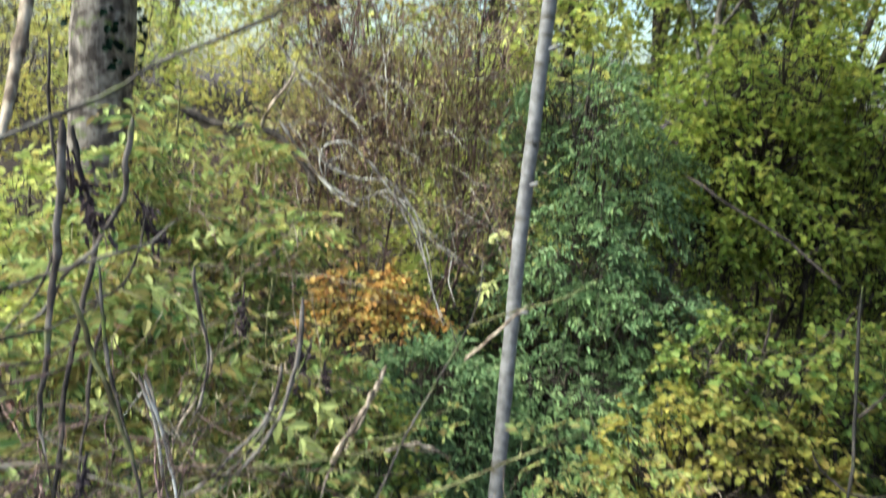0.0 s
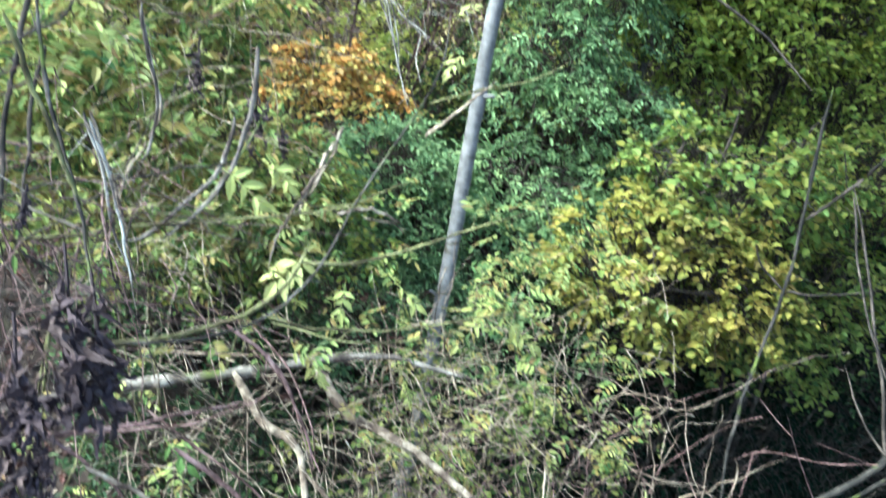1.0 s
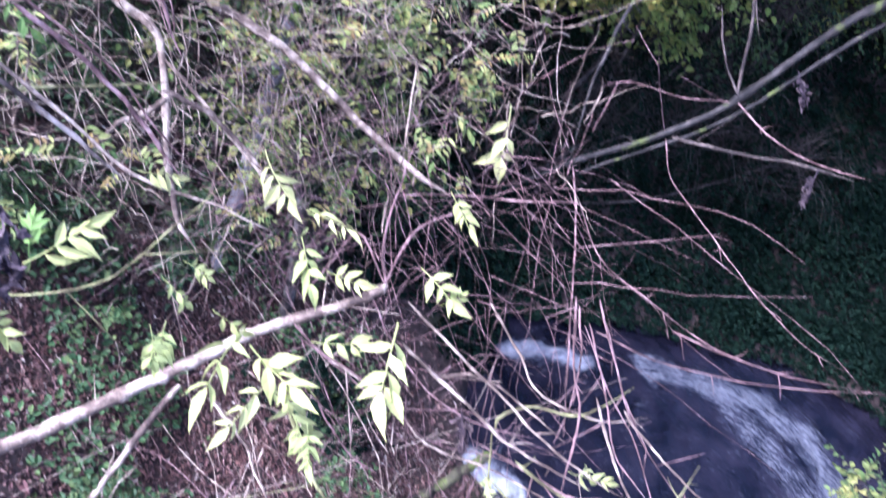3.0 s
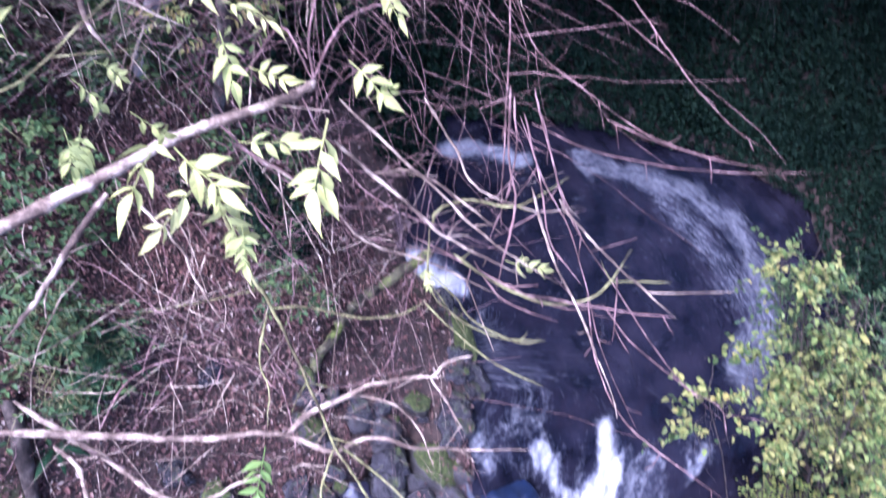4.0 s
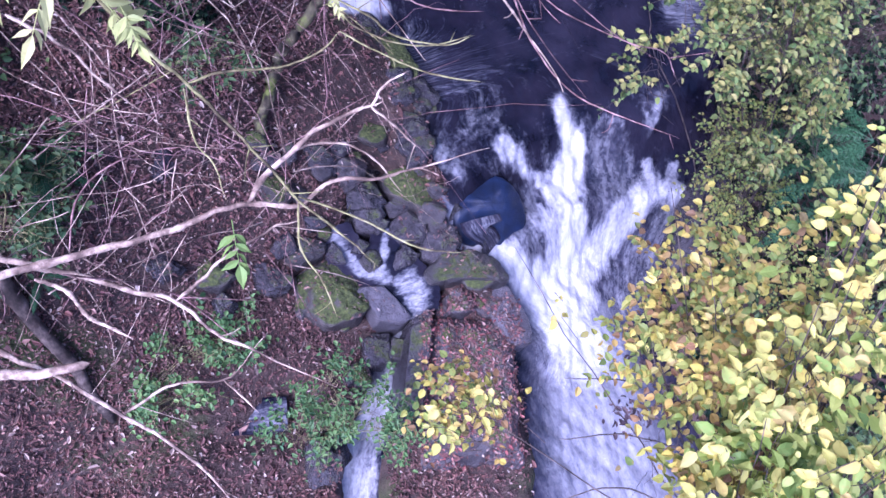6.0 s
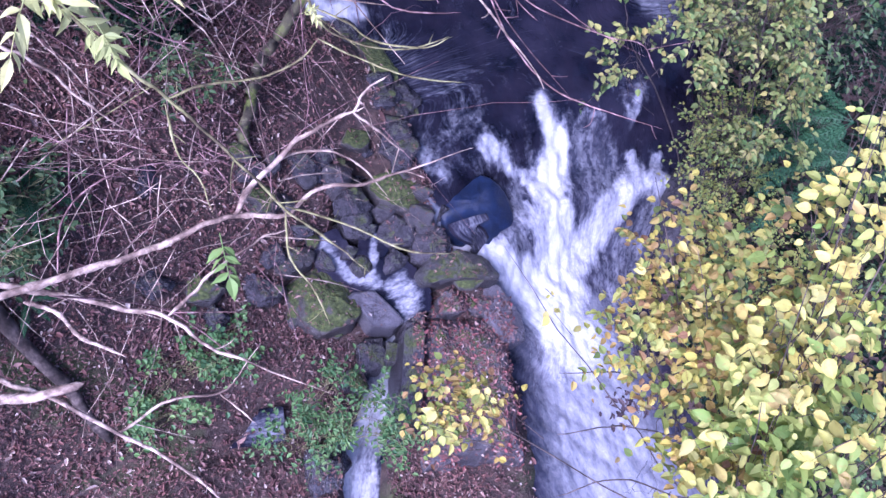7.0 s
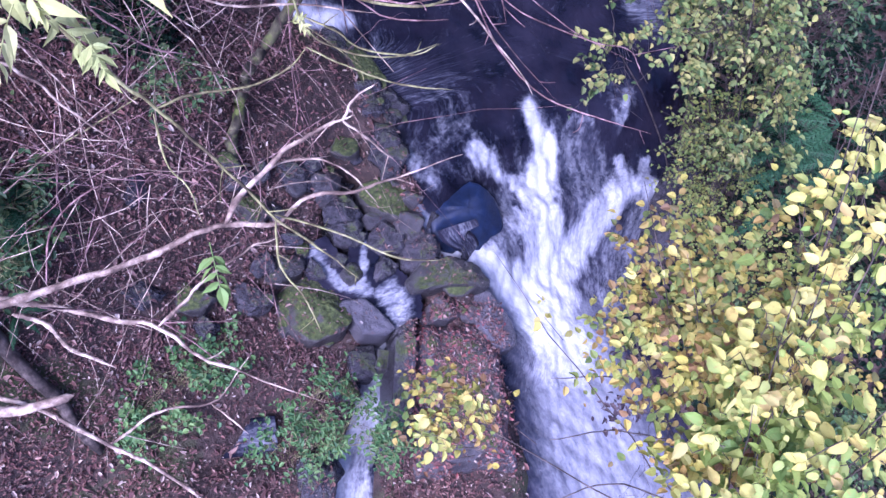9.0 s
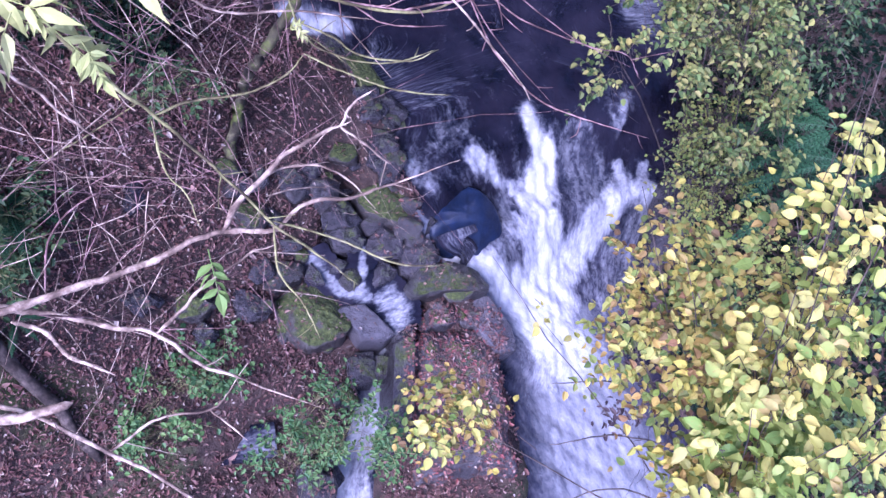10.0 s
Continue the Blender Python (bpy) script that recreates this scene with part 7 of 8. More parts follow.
def thicket(name, label, seed, count, region, length, bark, radius=(0.003, 0.006), hang=0.5, lift=0.2, parent=None, pull=(0, 0, 0), single=False, bend=1.0):
    """A tangle of thin arching twigs starting in a box-shaped region."""
    rng = np.random.default_rng(seed)
    lo, hi = np.array(region[0]), np.array(region[1])
    start = lo + (hi - lo) * rng.random((count, 3))
    way = unit(rng.normal(0, 1, (count, 3)) * [1, 1, 1.0] + [0, 0, lift] + np.array(pull))
    ln = rng.uniform(length[0], length[1], (count, 1, 1))
    t = np.linspace(0, 1, 9)[None, :, None]
    curl = unit(rng.normal(0, 1, (count, 3)))[:, None] * rng.uniform(0.1, 0.8, (count, 1, 1))
    line = start[:, None] + ln * (way[:, None] * t + curl * t**2 * 0.6 * bend + np.array([0, 0, -hang]) * t**2) + np.cumsum(rng.normal(0, 0.011, (count, 9, 3)), 1)
    rad = rng.uniform(*radius, (count, 1)) * np.linspace(1, 0.35, 9)[None]
    if parent is None:
        parent = thing(name, label, "twigs", at=tuple((lo + hi) / 2))
    if single:
        for k in range(count):
            part("twig", mesh_from("twig", *tubes(line[k : k + 1], rad[k : k + 1], 5), bark), parent)
    else:
        part("brush", mesh_from("brush", *tubes(line, rad, 4), bark), parent, kind="stuff")
    return parent


tangle = thing("twig_thicket", "dense tangle of thin reddish bare twigs over the stream", "twigs", at=rooted(1.3, 4.2))
thicket("", "", 91, 120, ((0.45, 2.6, 4.3), (1.8, 3.6, 5.5)), (0.3, 1.1), "bark_red", (0.0014, 0.003), parent=tangle, hang=0.2, lift=-0.1, single=True, bend=1.8)
thicket("", "", 92, 120, ((0.2, 2.9, 5.0), (1.7, 4.2, 6.0)), (0.3, 0.8), "bark_pale", (0.0018, 0.004), parent=tangle, hang=0.2, lift=0)
thicket("", "", 93, 50, ((0.8, 2.3, 3.6), (2.0, 3.2, 4.9)), (0.5, 1.3), "bark_red", (0.0014, 0.003), parent=tangle, hang=0.3, pull=(0.5, -0.5, 0), bend=1.8)
thicket("", "", 94, 230, ((-0.9, 2.8, 4.3), (0.6, 4.0, 5.8)), (0.3, 0.8), "bark_pale", (0.0018, 0.004), parent=tangle, hang=0.15, lift=0)
thicket("", "", 95, 36, ((1.4, 4.2, 3.6), (2.6, 5.4, 5.0)), (0.4, 0.9), "bark_red", (0.002, 0.0045), parent=tangle, hang=0.3)
thicket("", "", 98, 150, ((0.1, 4.0, 4.3), (1.1, 4.7, 5.6)), (0.3, 0.8), "bark_pale", (0.0018, 0.004), parent=tangle, hang=0.2, lift=0)
thicket("", "", 89, 110, ((0.2, 3.5, 3.7), (1.2, 4.3, 4.8)), (0.3, 0.8), "bark_red", (0.0018, 0.004), parent=tangle, hang=0.2, lift=0)
thicket("", "", 88, 90, ((-1.33, 2.18, 6.24), (-0.73, 2.88, 6.84)), (0.3, 0.8), "bark_red", (0.0018, 0.004), parent=tangle, hang=0.2, lift=0)
thicket("", "", 87, 60, ((-1.33, 2.18, 6.24), (-0.73, 2.88, 6.84)), (0.3, 0.8), "bark_dark", (0.002, 0.005), parent=tangle, hang=0.2, lift=0)
thicket("", "", 86, 40, ((0.23, 1.28, 3.35), (1.70, 2.20, 4.60)), (0.5, 1.3), "bark_pale", (0.0012, 0.0028), parent=tangle, hang=0.15, lift=0)
thicket("", "", 85, 40, ((0.23, 1.28, 3.35), (1.70, 2.20, 4.60)), (0.5, 1.3), "bark_red", (0.0012, 0.003), parent=tangle, hang=0.15, lift=0)
thicket("", "", 84, 70, ((-1.19, 2.59, 5.94), (-0.54, 4.29, 7.48)), (0.3, 0.9), "bark_pale", (0.0012, 0.0028), parent=tangle, hang=0.2, lift=0)
thicket("", "", 83, 40, ((-1.19, 2.59, 5.94), (-0.54, 4.29, 7.48)), (0.3, 0.9), "bark_red", (0.0012, 0.003), parent=tangle, hang=0.2, lift=0)
thicket("", "", 82, 6, ((1.14, 2.17, 5.35), (1.64, 2.77, 5.85)), (0.5, 1.5), "bark_red", (0.0012, 0.0026), parent=tangle, hang=0.15, lift=0, pull=(2.16, -1.40, 0.36))
thicket("", "", 81, 8, ((1.14, 2.17, 5.35), (1.64, 2.77, 5.85)), (0.5, 1.3), "bark_red", (0.0012, 0.0026), parent=tangle, hang=0.2, lift=0, pull=(0.6, -0.8, -0.6))
brambles = thing("bramble_thicket", "tangle of bare purple-brown bramble stems on the bank", "twigs", at=rooted(0.6, 3.0))
thicket("", "", 96, 70, ((-0.6, 1.8, 0.9), (1.9, 4.2, 2.6)), (0.6, 1.7), "bark_red", (0.002, 0.0045), parent=brambles, hang=0.4, lift=0.3, single=True, bend=2.2)
thicket("", "", 97, 55, ((-0.5, 1.6, 1.0), (1.6, 3.8, 3.2)), (0.8, 2.1), "bark_pale", (0.003, 0.006), parent=brambles, hang=0.4, lift=0.2, bend=2.4)

thicket("", "", 99, 130, ((-1.7, 7.9, 6.7), (0.6, 8.3, 8.8)), (0.5, 1.2), "twig_white", (0.002, 0.0045), parent=vines, hang=0.6)
thicket("", "", 100, 90, ((-2.4, 7.4, 6.2), (-0.4, 8.0, 7.6)), (0.4, 1.0), "bark_red", (0.003, 0.006), parent=vines, hang=0.6)

# mossy stem leaning from the leaf-strewn bank
stem = thing("mossy_sapling", "leaning stem wrapped in green moss on the bank", "tree", at=rooted(1.77, 2.72))
part("trunk", mesh_from("trunk", *one_tube([(1.75, 2.7, 1.0), (1.77, 2.72, 1.32), (1.9, 2.9, 1.5), (2.01, 3.03, 1.75), (2.1, 3.08, 2.05), (2.24, 3.06, 2.4), (2.34, 3.01, 2.8)], 0.048, 0.036, 12, 8, 0.01, 0.10), "bark_moss"), stem)
log = thing("fallen_log", "dark rotting log lying on the leaf litter", "log", at=rooted(-0.1, 1.6))
part("log", mesh_from("log", *one_tube([(-0.35, 2.35, float(ground(-0.35, 2.35)) + 0.05), (-0.1, 1.7, float(ground(-0.1, 1.7)) + 0.07), (0.05, 1.2, float(ground(0.05, 1.2)) + 0.05)], 0.055, 0.04, 12, 8, 0.012, 0.10), "bark_dark"), log)

# ---- ash leaves ----
def ash_leaf_mesh(seed, material):
    """A feathered leaf one long, along +x, upper side to +z: a thin stalk with pointed leaflets, uneven and some lost."""
    rng = np.random.default_rng(seed)
    t = np.linspace(0, 1, 8)
    sway = rng.normal(0, 0.07)
    rib = np.stack([t * 0.72, sway * t**2, -0.16 * t**2], 1)
    pairs = 3 + seed % 2
    P, W, L = [], [], []
    for j in range(pairs):
        a = 0.34 + 0.58 * j / (pairs - 1)
        foot = np.array([a * 0.72, sway * a * a, -0.16 * a * a])
        for sg in (-1, 1):
            if rng.random() < 0.13:
                continue
            P.append(foot + rng.normal(0, 0.012, 3)), W.append(np.array([rng.uniform(0.45, 1.0), sg * rng.uniform(0.6, 0.95), rng.normal(-0.3, 0.3)])), L.append(0.36 * (1.05 - 0.3 * abs(a - 0.6)) * rng.uniform(0.65, 1.15))
    P.append(rib[-1]), W.append(np.array([1, 0.1, -0.35])), L.append(0.38)
    P, W, L = np.array(P), np.array(W), np.array(L)
    N = tilted(len(P), rng, 0.45)
    return mesh_from("leaf", *merged([fine_leaves(P, W, N, L, L * rng.uniform(0.30, 0.44, len(L)), 0.2, 0.35, rng, True), tubes(rib[None], np.linspace(0.009, 0.005, 8)[None], 4)]), material, False)


ASH_MESHES = {}
COUNT = [0]


def ash_leaf(root, tip, material="leaf_ash_near"):
    COUNT[0] += 1
    rng = random.Random(COUNT[0])
    key = (material, COUNT[0] % 11)
    if key not in ASH_MESHES:
        ASH_MESHES[key] = ash_leaf_mesh(COUNT[0] * 3, material)
    a, b = Vector(root), Vector(tip)
    x = (b - a).normalized()
    up = Vector((rng.uniform(-0.5, 0.3), -0.55 + rng.uniform(-0.4, 0.3), 1.0))
    y = up.cross(x).normalized()
    z = x.cross(y)
    s = (b - a).length * 1.05
    m = Matrix((x, y, z)).transposed().to_4x4()
    ob = new("leaf", ASH_MESHES[key])
    ob.parent = limb_near(ash, root)
    ob.matrix_basis = Matrix.Translation(a) @ m @ Matrix.Diagonal((s, s * rng.uniform(0.9, 1.2), s, 1))


ash_leaf((0.28, 2.03, 5.94), (0.34, 1.84, 5.88))
ash_leaf((0.43, 1.92, 5.83), (0.56, 1.81, 5.90))
ash_leaf((0.43, 1.86, 5.77), (0.48, 1.67, 5.75))
ash_leaf((0.52, 1.78, 5.72), (0.61, 1.68, 5.79))
ash_leaf((0.10, 1.78, 5.67), (0.20, 1.76, 5.65))
ash_leaf((0.05, 1.67, 5.71), (0.15, 1.62, 5.67))
ash_leaf((0.08, 1.58, 5.63), (0.06, 1.42, 5.64))
ash_leaf((0.30, 1.58, 5.64), (0.15, 1.33, 5.70))
ash_leaf((0.32, 1.54, 5.62), (0.41, 1.32, 5.72))
ash_leaf((0.49, 1.55, 5.66), (0.61, 1.47, 5.75))
ash_leaf((0.73, 1.59, 5.75), (0.65, 1.30, 5.77))
ash_leaf((-0.32, 1.70, 5.65), (-0.13, 1.75, 5.79))
ash_leaf((-0.31, 1.72, 5.66), (-0.33, 1.82, 5.75), 'leaf_ash_green')
ash_leaf((-0.37, 1.48, 5.74), (-0.26, 1.40, 5.66))
ash_leaf((0.80, 1.78, 5.80), (0.90, 1.62, 5.84))
ash_leaf((0.87, 1.68, 5.75), (0.94, 1.72, 5.80))
ash_leaf((1.40, 3.11, 5.56), (1.40, 2.85, 5.39))
ash_leaf((0.99, 2.30, 5.68), (1.06, 2.12, 5.66))
ash_leaf((0.71, 3.68, 6.00), (0.92, 3.60, 5.92))
ash_leaf((-0.17, 3.49, 5.77), (-0.08, 3.44, 5.68))
ash_leaf((-0.66, 2.89, 5.69), (-0.53, 2.76, 5.64), 'leaf_ash_green')
ash_leaf((-0.61, 2.50, 5.50), (-0.64, 2.27, 5.42))
ash_leaf((-0.09, 2.24, 5.57), (0.07, 2.24, 5.56))
ash_leaf((0.38, 1.41, 5.64), (0.25, 1.24, 5.64))
ash_leaf((0.40, 1.43, 5.66), (0.46, 1.34, 5.61))
ash_leaf((0.53, 1.42, 5.43), (0.54, 1.26, 5.45))
ash_leaf((0.04, 1.50, 5.71), (0.09, 1.41, 5.64))
ash_leaf((0.20, 1.61, 5.67), (0.32, 1.56, 5.63))
ash_leaf((0.71, 0.99, 4.69), (0.66, 0.79, 4.73), 'leaf_ash_green')
ash_leaf((1.47, 1.43, 5.28), (1.61, 1.35, 5.32))
ash_leaf((1.18, 1.44, 5.14), (1.24, 1.42, 5.16))
ash_leaf((1.52, 1.44, 5.32), (1.55, 1.38, 5.29))
ash_leaf((0.46, 1.61, 5.35), (0.59, 1.43, 5.19))
ash_leaf((0.52, 1.52, 5.30), (0.54, 1.38, 5.27))
ash_leaf((0.39, 1.61, 5.41), (0.44, 1.53, 5.36))
ash_leaf((1.18, 1.41, 5.23), (1.21, 1.34, 5.21))
ash_leaf((-0.05, 3.44, 6.21), (-0.05, 3.29, 6.12))
ash_leaf((-0.20, 3.50, 6.35), (-0.35, 3.30, 6.18))
ash_leaf((0.17, 3.64, 6.15), (0.30, 3.50, 6.12))
ash_leaf((0.70, 3.64, 6.05), (0.89, 3.55, 5.94))
ash_leaf((-0.27, 3.69, 6.28), (-0.28, 3.75, 6.43))
ash_leaf((-0.48, 3.70, 6.65), (-0.34, 3.57, 6.54))
ash_leaf((-0.67, 3.83, 6.85), (-0.69, 3.80, 6.75))
ash_leaf((-0.12, 3.34, 5.82), (-0.07, 3.29, 5.74))
ash_leaf((0.28, 3.35, 5.85), (0.28, 3.27, 5.72))
ash_leaf((0.28, 4.58, 7.24), (0.41, 4.59, 7.33))
ash_leaf((0.39, 4.69, 7.05), (0.29, 4.57, 6.95))
ash_leaf((-0.64, 3.49, 6.64), (-0.40, 3.38, 6.54))
ash_leaf((-0.72, 3.70, 6.98), (-0.65, 3.72, 7.01))
ash_leaf((-1.08, 2.59, 6.94), (-0.99, 2.64, 6.97))
ash_leaf((-1.24, 3.69, 7.09), (-1.03, 3.63, 7.02))
ash_leaf((-1.16, 3.97, 7.25), (-0.94, 3.93, 7.28))

# sparse feathery leaves through the thicket
rng = np.random.default_rng(101)
foliage = []
for centre, radii, n in (((0.35, 3.6, 6.2), (0.5, 0.35, 0.25), 13), ((1.0, 3.9, 6.0), (0.5, 0.4, 0.3), 13), ((1.55, 4.6, 5.0), (0.4, 0.4, 0.35), 13), ((-0.4, 3.6, 6.1), (0.5, 0.4, 0.35), 13), ((0.8, 3.4, 5.3), (0.7, 0.4, 0.4), 9), ((-0.6, 3.0, 5.0), (0.5, 0.4, 0.4), 12), ((1.1, 4.3, 5.7), (0.55, 0.4, 0.45), 24), ((0.6, 4.0, 6.3), (0.6, 0.4, 0.2), 18), ((-1.0, 3.8, 6.3), (0.5, 0.4, 0.3), 16), ((-1.2, 3.3, 5.4), (0.4, 0.4, 0.35), 8), ((0.55, 4.3, 5.1), (0.3, 0.3, 0.5), 24), ((0.5, 4.07, 4.83), (0.25, 0.2, 0.3), 16), ((0.6, 3.7, 4.35), (0.25, 0.2, 0.3), 12)):
    p, d = in_lobe(rng, n, centre, radii)
    foliage.append(sprays(p, d * [1, 1, 0.4] + [0, -0.3, 0], 0.12, 2, 0.050, 0.36, rng, 0.3, 4, fine=True)[0])
part("foliage", mesh_from("foliage", *merged(foliage), "leaf_ash", False), ash, kind="stuff")


def dead_cluster(top, bottom):
    """A bunch of withered, crumpled leaves hanging from a twig."""
    rng = np.random.default_rng(int(abs(top[0] * 7000 + top[2] * 900)))
    a, b = np.array(top), np.array(bottom)
    geo = []
    span = np.linalg.norm(b - a)
    for k in range(40):
        s = a + (b - a) * rng.random() * 0.9 + rng.normal(0, span * 0.075, 3)
        w = unit((b - a) / span + rng.normal(0, 0.55, 3))
        ln = span * rng.uniform(0.12, 0.34)
        bend = unit(rng.normal(0, 1, 3))
        t = np.linspace(0, 1, 9)[:, None]
        line = s + w * ln * t + bend * ln * 0.30 * np.sin(t * rng.uniform(2.2, 5.2))
        turn = rng.uniform(0, 6) + t * rng.uniform(-4.5, 4.5)
        u = unit(np.cross(w, bend))
        across = u * np.cos(turn) + np.cross(w, u) * np.sin(turn)
        out = np.cross(w, across)
        half = span * 0.062 * rng.uniform(0.4, 1.2) * np.sin(np.pi * np.clip(t, 0.03, 0.97)) ** 0.7 * rng.uniform(0.6, 1.3, t.shape)
        rows = [line + across * half * sd + out * half * (0.9 * abs(sd) + rng.normal(0, 0.35, t.shape)) for sd in (-1, -0.5, 0, 0.5, 1)]
        i = (np.arange(8)[:, None] * 5 + np.arange(4)[None]).ravel()
        geo.append((np.stack(rows, 1).reshape(-1, 3), np.stack([i, i + 5, i + 6, i + 1], 1)))
    geo.append(tubes(smooth_line([a - (b - a) * 0.3, a, b * 0.6 + a * 0.4], 4)[None], np.full((1, 9), 0.004), 4))
    part("withered_foliage", mesh_from("withered_foliage", *merged(geo), "leaf_dead", False), limb_near(ash, top), "bunch of dark curled dead leaves")


dead_cluster((-0.65, 1.87, 6.88), (-0.57, 1.72, 6.61))
dead_cluster((-0.60, 1.91, 6.81), (-0.52, 1.78, 6.58))
dead_cluster((-0.69, 1.68, 6.80), (-0.62, 1.53, 6.57))
dead_cluster((-0.62, 1.61, 6.66), (-0.57, 1.52, 6.52))
dead_cluster((-1.10, 2.67, 7.68), (-1.02, 2.66, 7.48))
dead_cluster((-1.13, 2.66, 7.72), (-1.11, 2.65, 7.60))
dead_cluster((-1.02, 3.00, 7.54), (-0.93, 3.00, 7.39))
dead_cluster((-0.58, 3.98, 6.81), (-0.57, 3.91, 6.58))
dead_cluster((-0.46, 4.06, 6.65), (-0.43, 4.02, 6.53))
dead_cluster((-0.86, 3.99, 7.00), (-0.86, 3.94, 6.82))
dead_cluster((-0.88, 2.20, 6.94), (-0.88, 2.16, 6.85))
dead_cluster((-0.35, 1.47, 6.12), (-0.25, 1.31, 5.96))
dead_cluster((2.72, 3.21, 5.99), (2.77, 3.13, 5.91))
dead_cluster((1.15, 1.68, 5.16), (1.18, 1.60, 5.06))
dead_cluster((2.69, 2.69, 5.82), (2.68, 2.63, 5.71))

# ---- yellow-leaved shrub close under the camera ----
alder = thing("wych_elm", "shrub with broad yellow leaves spotted brown, close by", "bush", at=rooted(2.4, -2.2))
part("stem", mesh_from("stem", *one_tube([(2.4, -2.2, 0.0), (2.35, -1.9, 2.2), (2.1, -1.2, 4.0), (1.75, -0.55, 5.0)], 0.06, 0.02, 9, 6, 0.006, 0.04), "bark_dark"), alder)
BROAD, BROAD_FORMS = [], []
for k in range(5):
    rg = np.random.default_rng(200 + k)
    n = 9
    t = np.linspace(0, 1, n)
    half = (0.30 + 0.02 * k) * np.sin(np.pi * t**0.80) ** 0.7 * (1 - 0.22 * t) * (1 + 0.05 * np.sin(23 * t + k))
    mid = np.stack([t, 0.05 * np.sin(2.5 * t + k), -(0.12 + 0.06 * k) * t**2 + 0.05 * np.sin(4 * t + k)], 1)
    rows = [mid + np.stack([0 * t, half * s, 0.10 * abs(s) + 0.03 * np.sin(9 * t + 3 * s + k) * abs(s)], 1) for s in (-1, -0.5, 0, 0.5, 1)]
    v = np.stack(rows, 1).reshape(-1, 3)
    i = (np.arange(n - 1)[:, None] * 5 + np.arange(4)[None]).ravel()
    v, q = merged([(v, np.stack([i, i + 5, i + 6, i + 1], 1)), tubes(np.array([[(-0.25, 0, 0.02), (-0.1, 0, 0.0), (0.02, 0, 0)]]), np.full((1, 3), 0.012), 4)])
    BROAD_FORMS.append((v, q))
    BROAD.append(mesh_from("leaf", v, q, "leaf_yellow_near"))

YELLOW = [((1.76, -0.25, 5.60), (0.28, 0.20, 0.14), 86, 0.047), ((2.12, -0.04, 5.64), (0.16, 0.16, 0.12), 34, 0.052), ((1.72, -0.50, 5.70), (0.18, 0.12, 0.12), 36, 0.052), ((1.57, -0.40, 5.53), (0.26, 0.14, 0.12), 57, 0.048),
          ((2.10, -0.34, 5.40), (0.20, 0.20, 0.15), 26, 0.048), ((1.94, -0.07, 5.12), (0.25, 0.16, 0.14), 60, 0.043), ((1.88, -0.06, 4.85), (0.16, 0.12, 0.10), 23, 0.040), ((2.06, 0.18, 4.98), (0.18, 0.10, 0.10), 21, 0.036),
          ]
YELLOW += [((1.37, 0.07, 4.25), (0.22, 0.14, 0.12), 60, 0.046), ((1.71, 0.25, 4.65), (0.06, 0.06, 0.05), 6, 0.039),
          ((2.46, 0.17, 5.62), (0.13, 0.12, 0.10), 34, 0.050), ((2.33, 0.08, 5.58), (0.14, 0.14, 0.10), 34, 0.048), ((2.2, -0.12, 5.72), (0.14, 0.14, 0.10), 31, 0.047), ((1.72, -0.55, 5.72), (0.20, 0.14, 0.10), 31, 0.046), ((1.62, -0.50, 5.30), (0.25, 0.15, 0.12), 21, 0.048), ((1.95, -0.25, 5.50), (0.25, 0.18, 0.12), 57, 0.046)]
rng = np.random.default_rng(210)
twigs, spare, placed = [], [], 0
for centre, radii, n, size in YELLOW:
    c = np.array(centre)
    p, d = in_lobe(rng, n, centre, radii, 0.2)
    p = clump(rng, p, 0.25)
    root = np.array([1.95, -0.9, 4.5])
    shoot = part("branch", mesh_from("branch", *one_tube([root, (root + c) / 2 + [0, 0, -0.05], c + (c - root) * 0.25], 0.0045, 0.0018, 6, 5, 0.008, 0.05, rng), "bark_dark"), alder)
    for pos, out in zip(p, d):
        a = rng.uniform(0, 2 * np.pi)
        x = Vector((math.cos(a), math.sin(a), rng.uniform(-0.45, 0.1))).normalized()
        up = Vector((rng.normal(-0.15, 0.36), rng.normal(-0.2, 0.36), 1)).normalized()
        y = up.cross(x).normalized()
        s = size * rng.uniform(0.45, 1.30)
        m = Matrix((x, y, x.cross(y))).transposed().to_4x4()
        m = Matrix.Translation(pos) @ m @ Matrix.Diagonal((s, s * rng.uniform(0.85, 1.15), s, 1))
        kind = rng.integers(5)
        placed += 1
        if placed % 5 > 1:
            w, q = BROAD_FORMS[kind]
            spare.append((w @ np.array(m.to_3x3()).T + np.array(pos), q))
            continue
        ob = new("leaf", BROAD[kind])
        ob.parent = shoot
        ob.matrix_basis = m
    f = rng.uniform(-0.2, 0.5, (n, 1))
    ax = c + (root - c) * f
    ax = p + (ax - p) * rng.uniform(0.2, 0.6, (n, 1))
    ln = np.stack([ax, (ax + p) / 2 + rng.normal(0, 0.015, p.shape), p], 1)
    twigs.append(tubes(ln[::3], np.array([[0.0018, 0.0014, 0.001]]) * np.ones((len(ln[::3]), 1)), 4))
part("brush", mesh_from("brush", *merged(twigs), "bark_dark"), alder, kind="stuff")
part("foliage", mesh_from("foliage", *merged(spare), "leaf_yellow_broad"), alder, kind="stuff")
lower = []
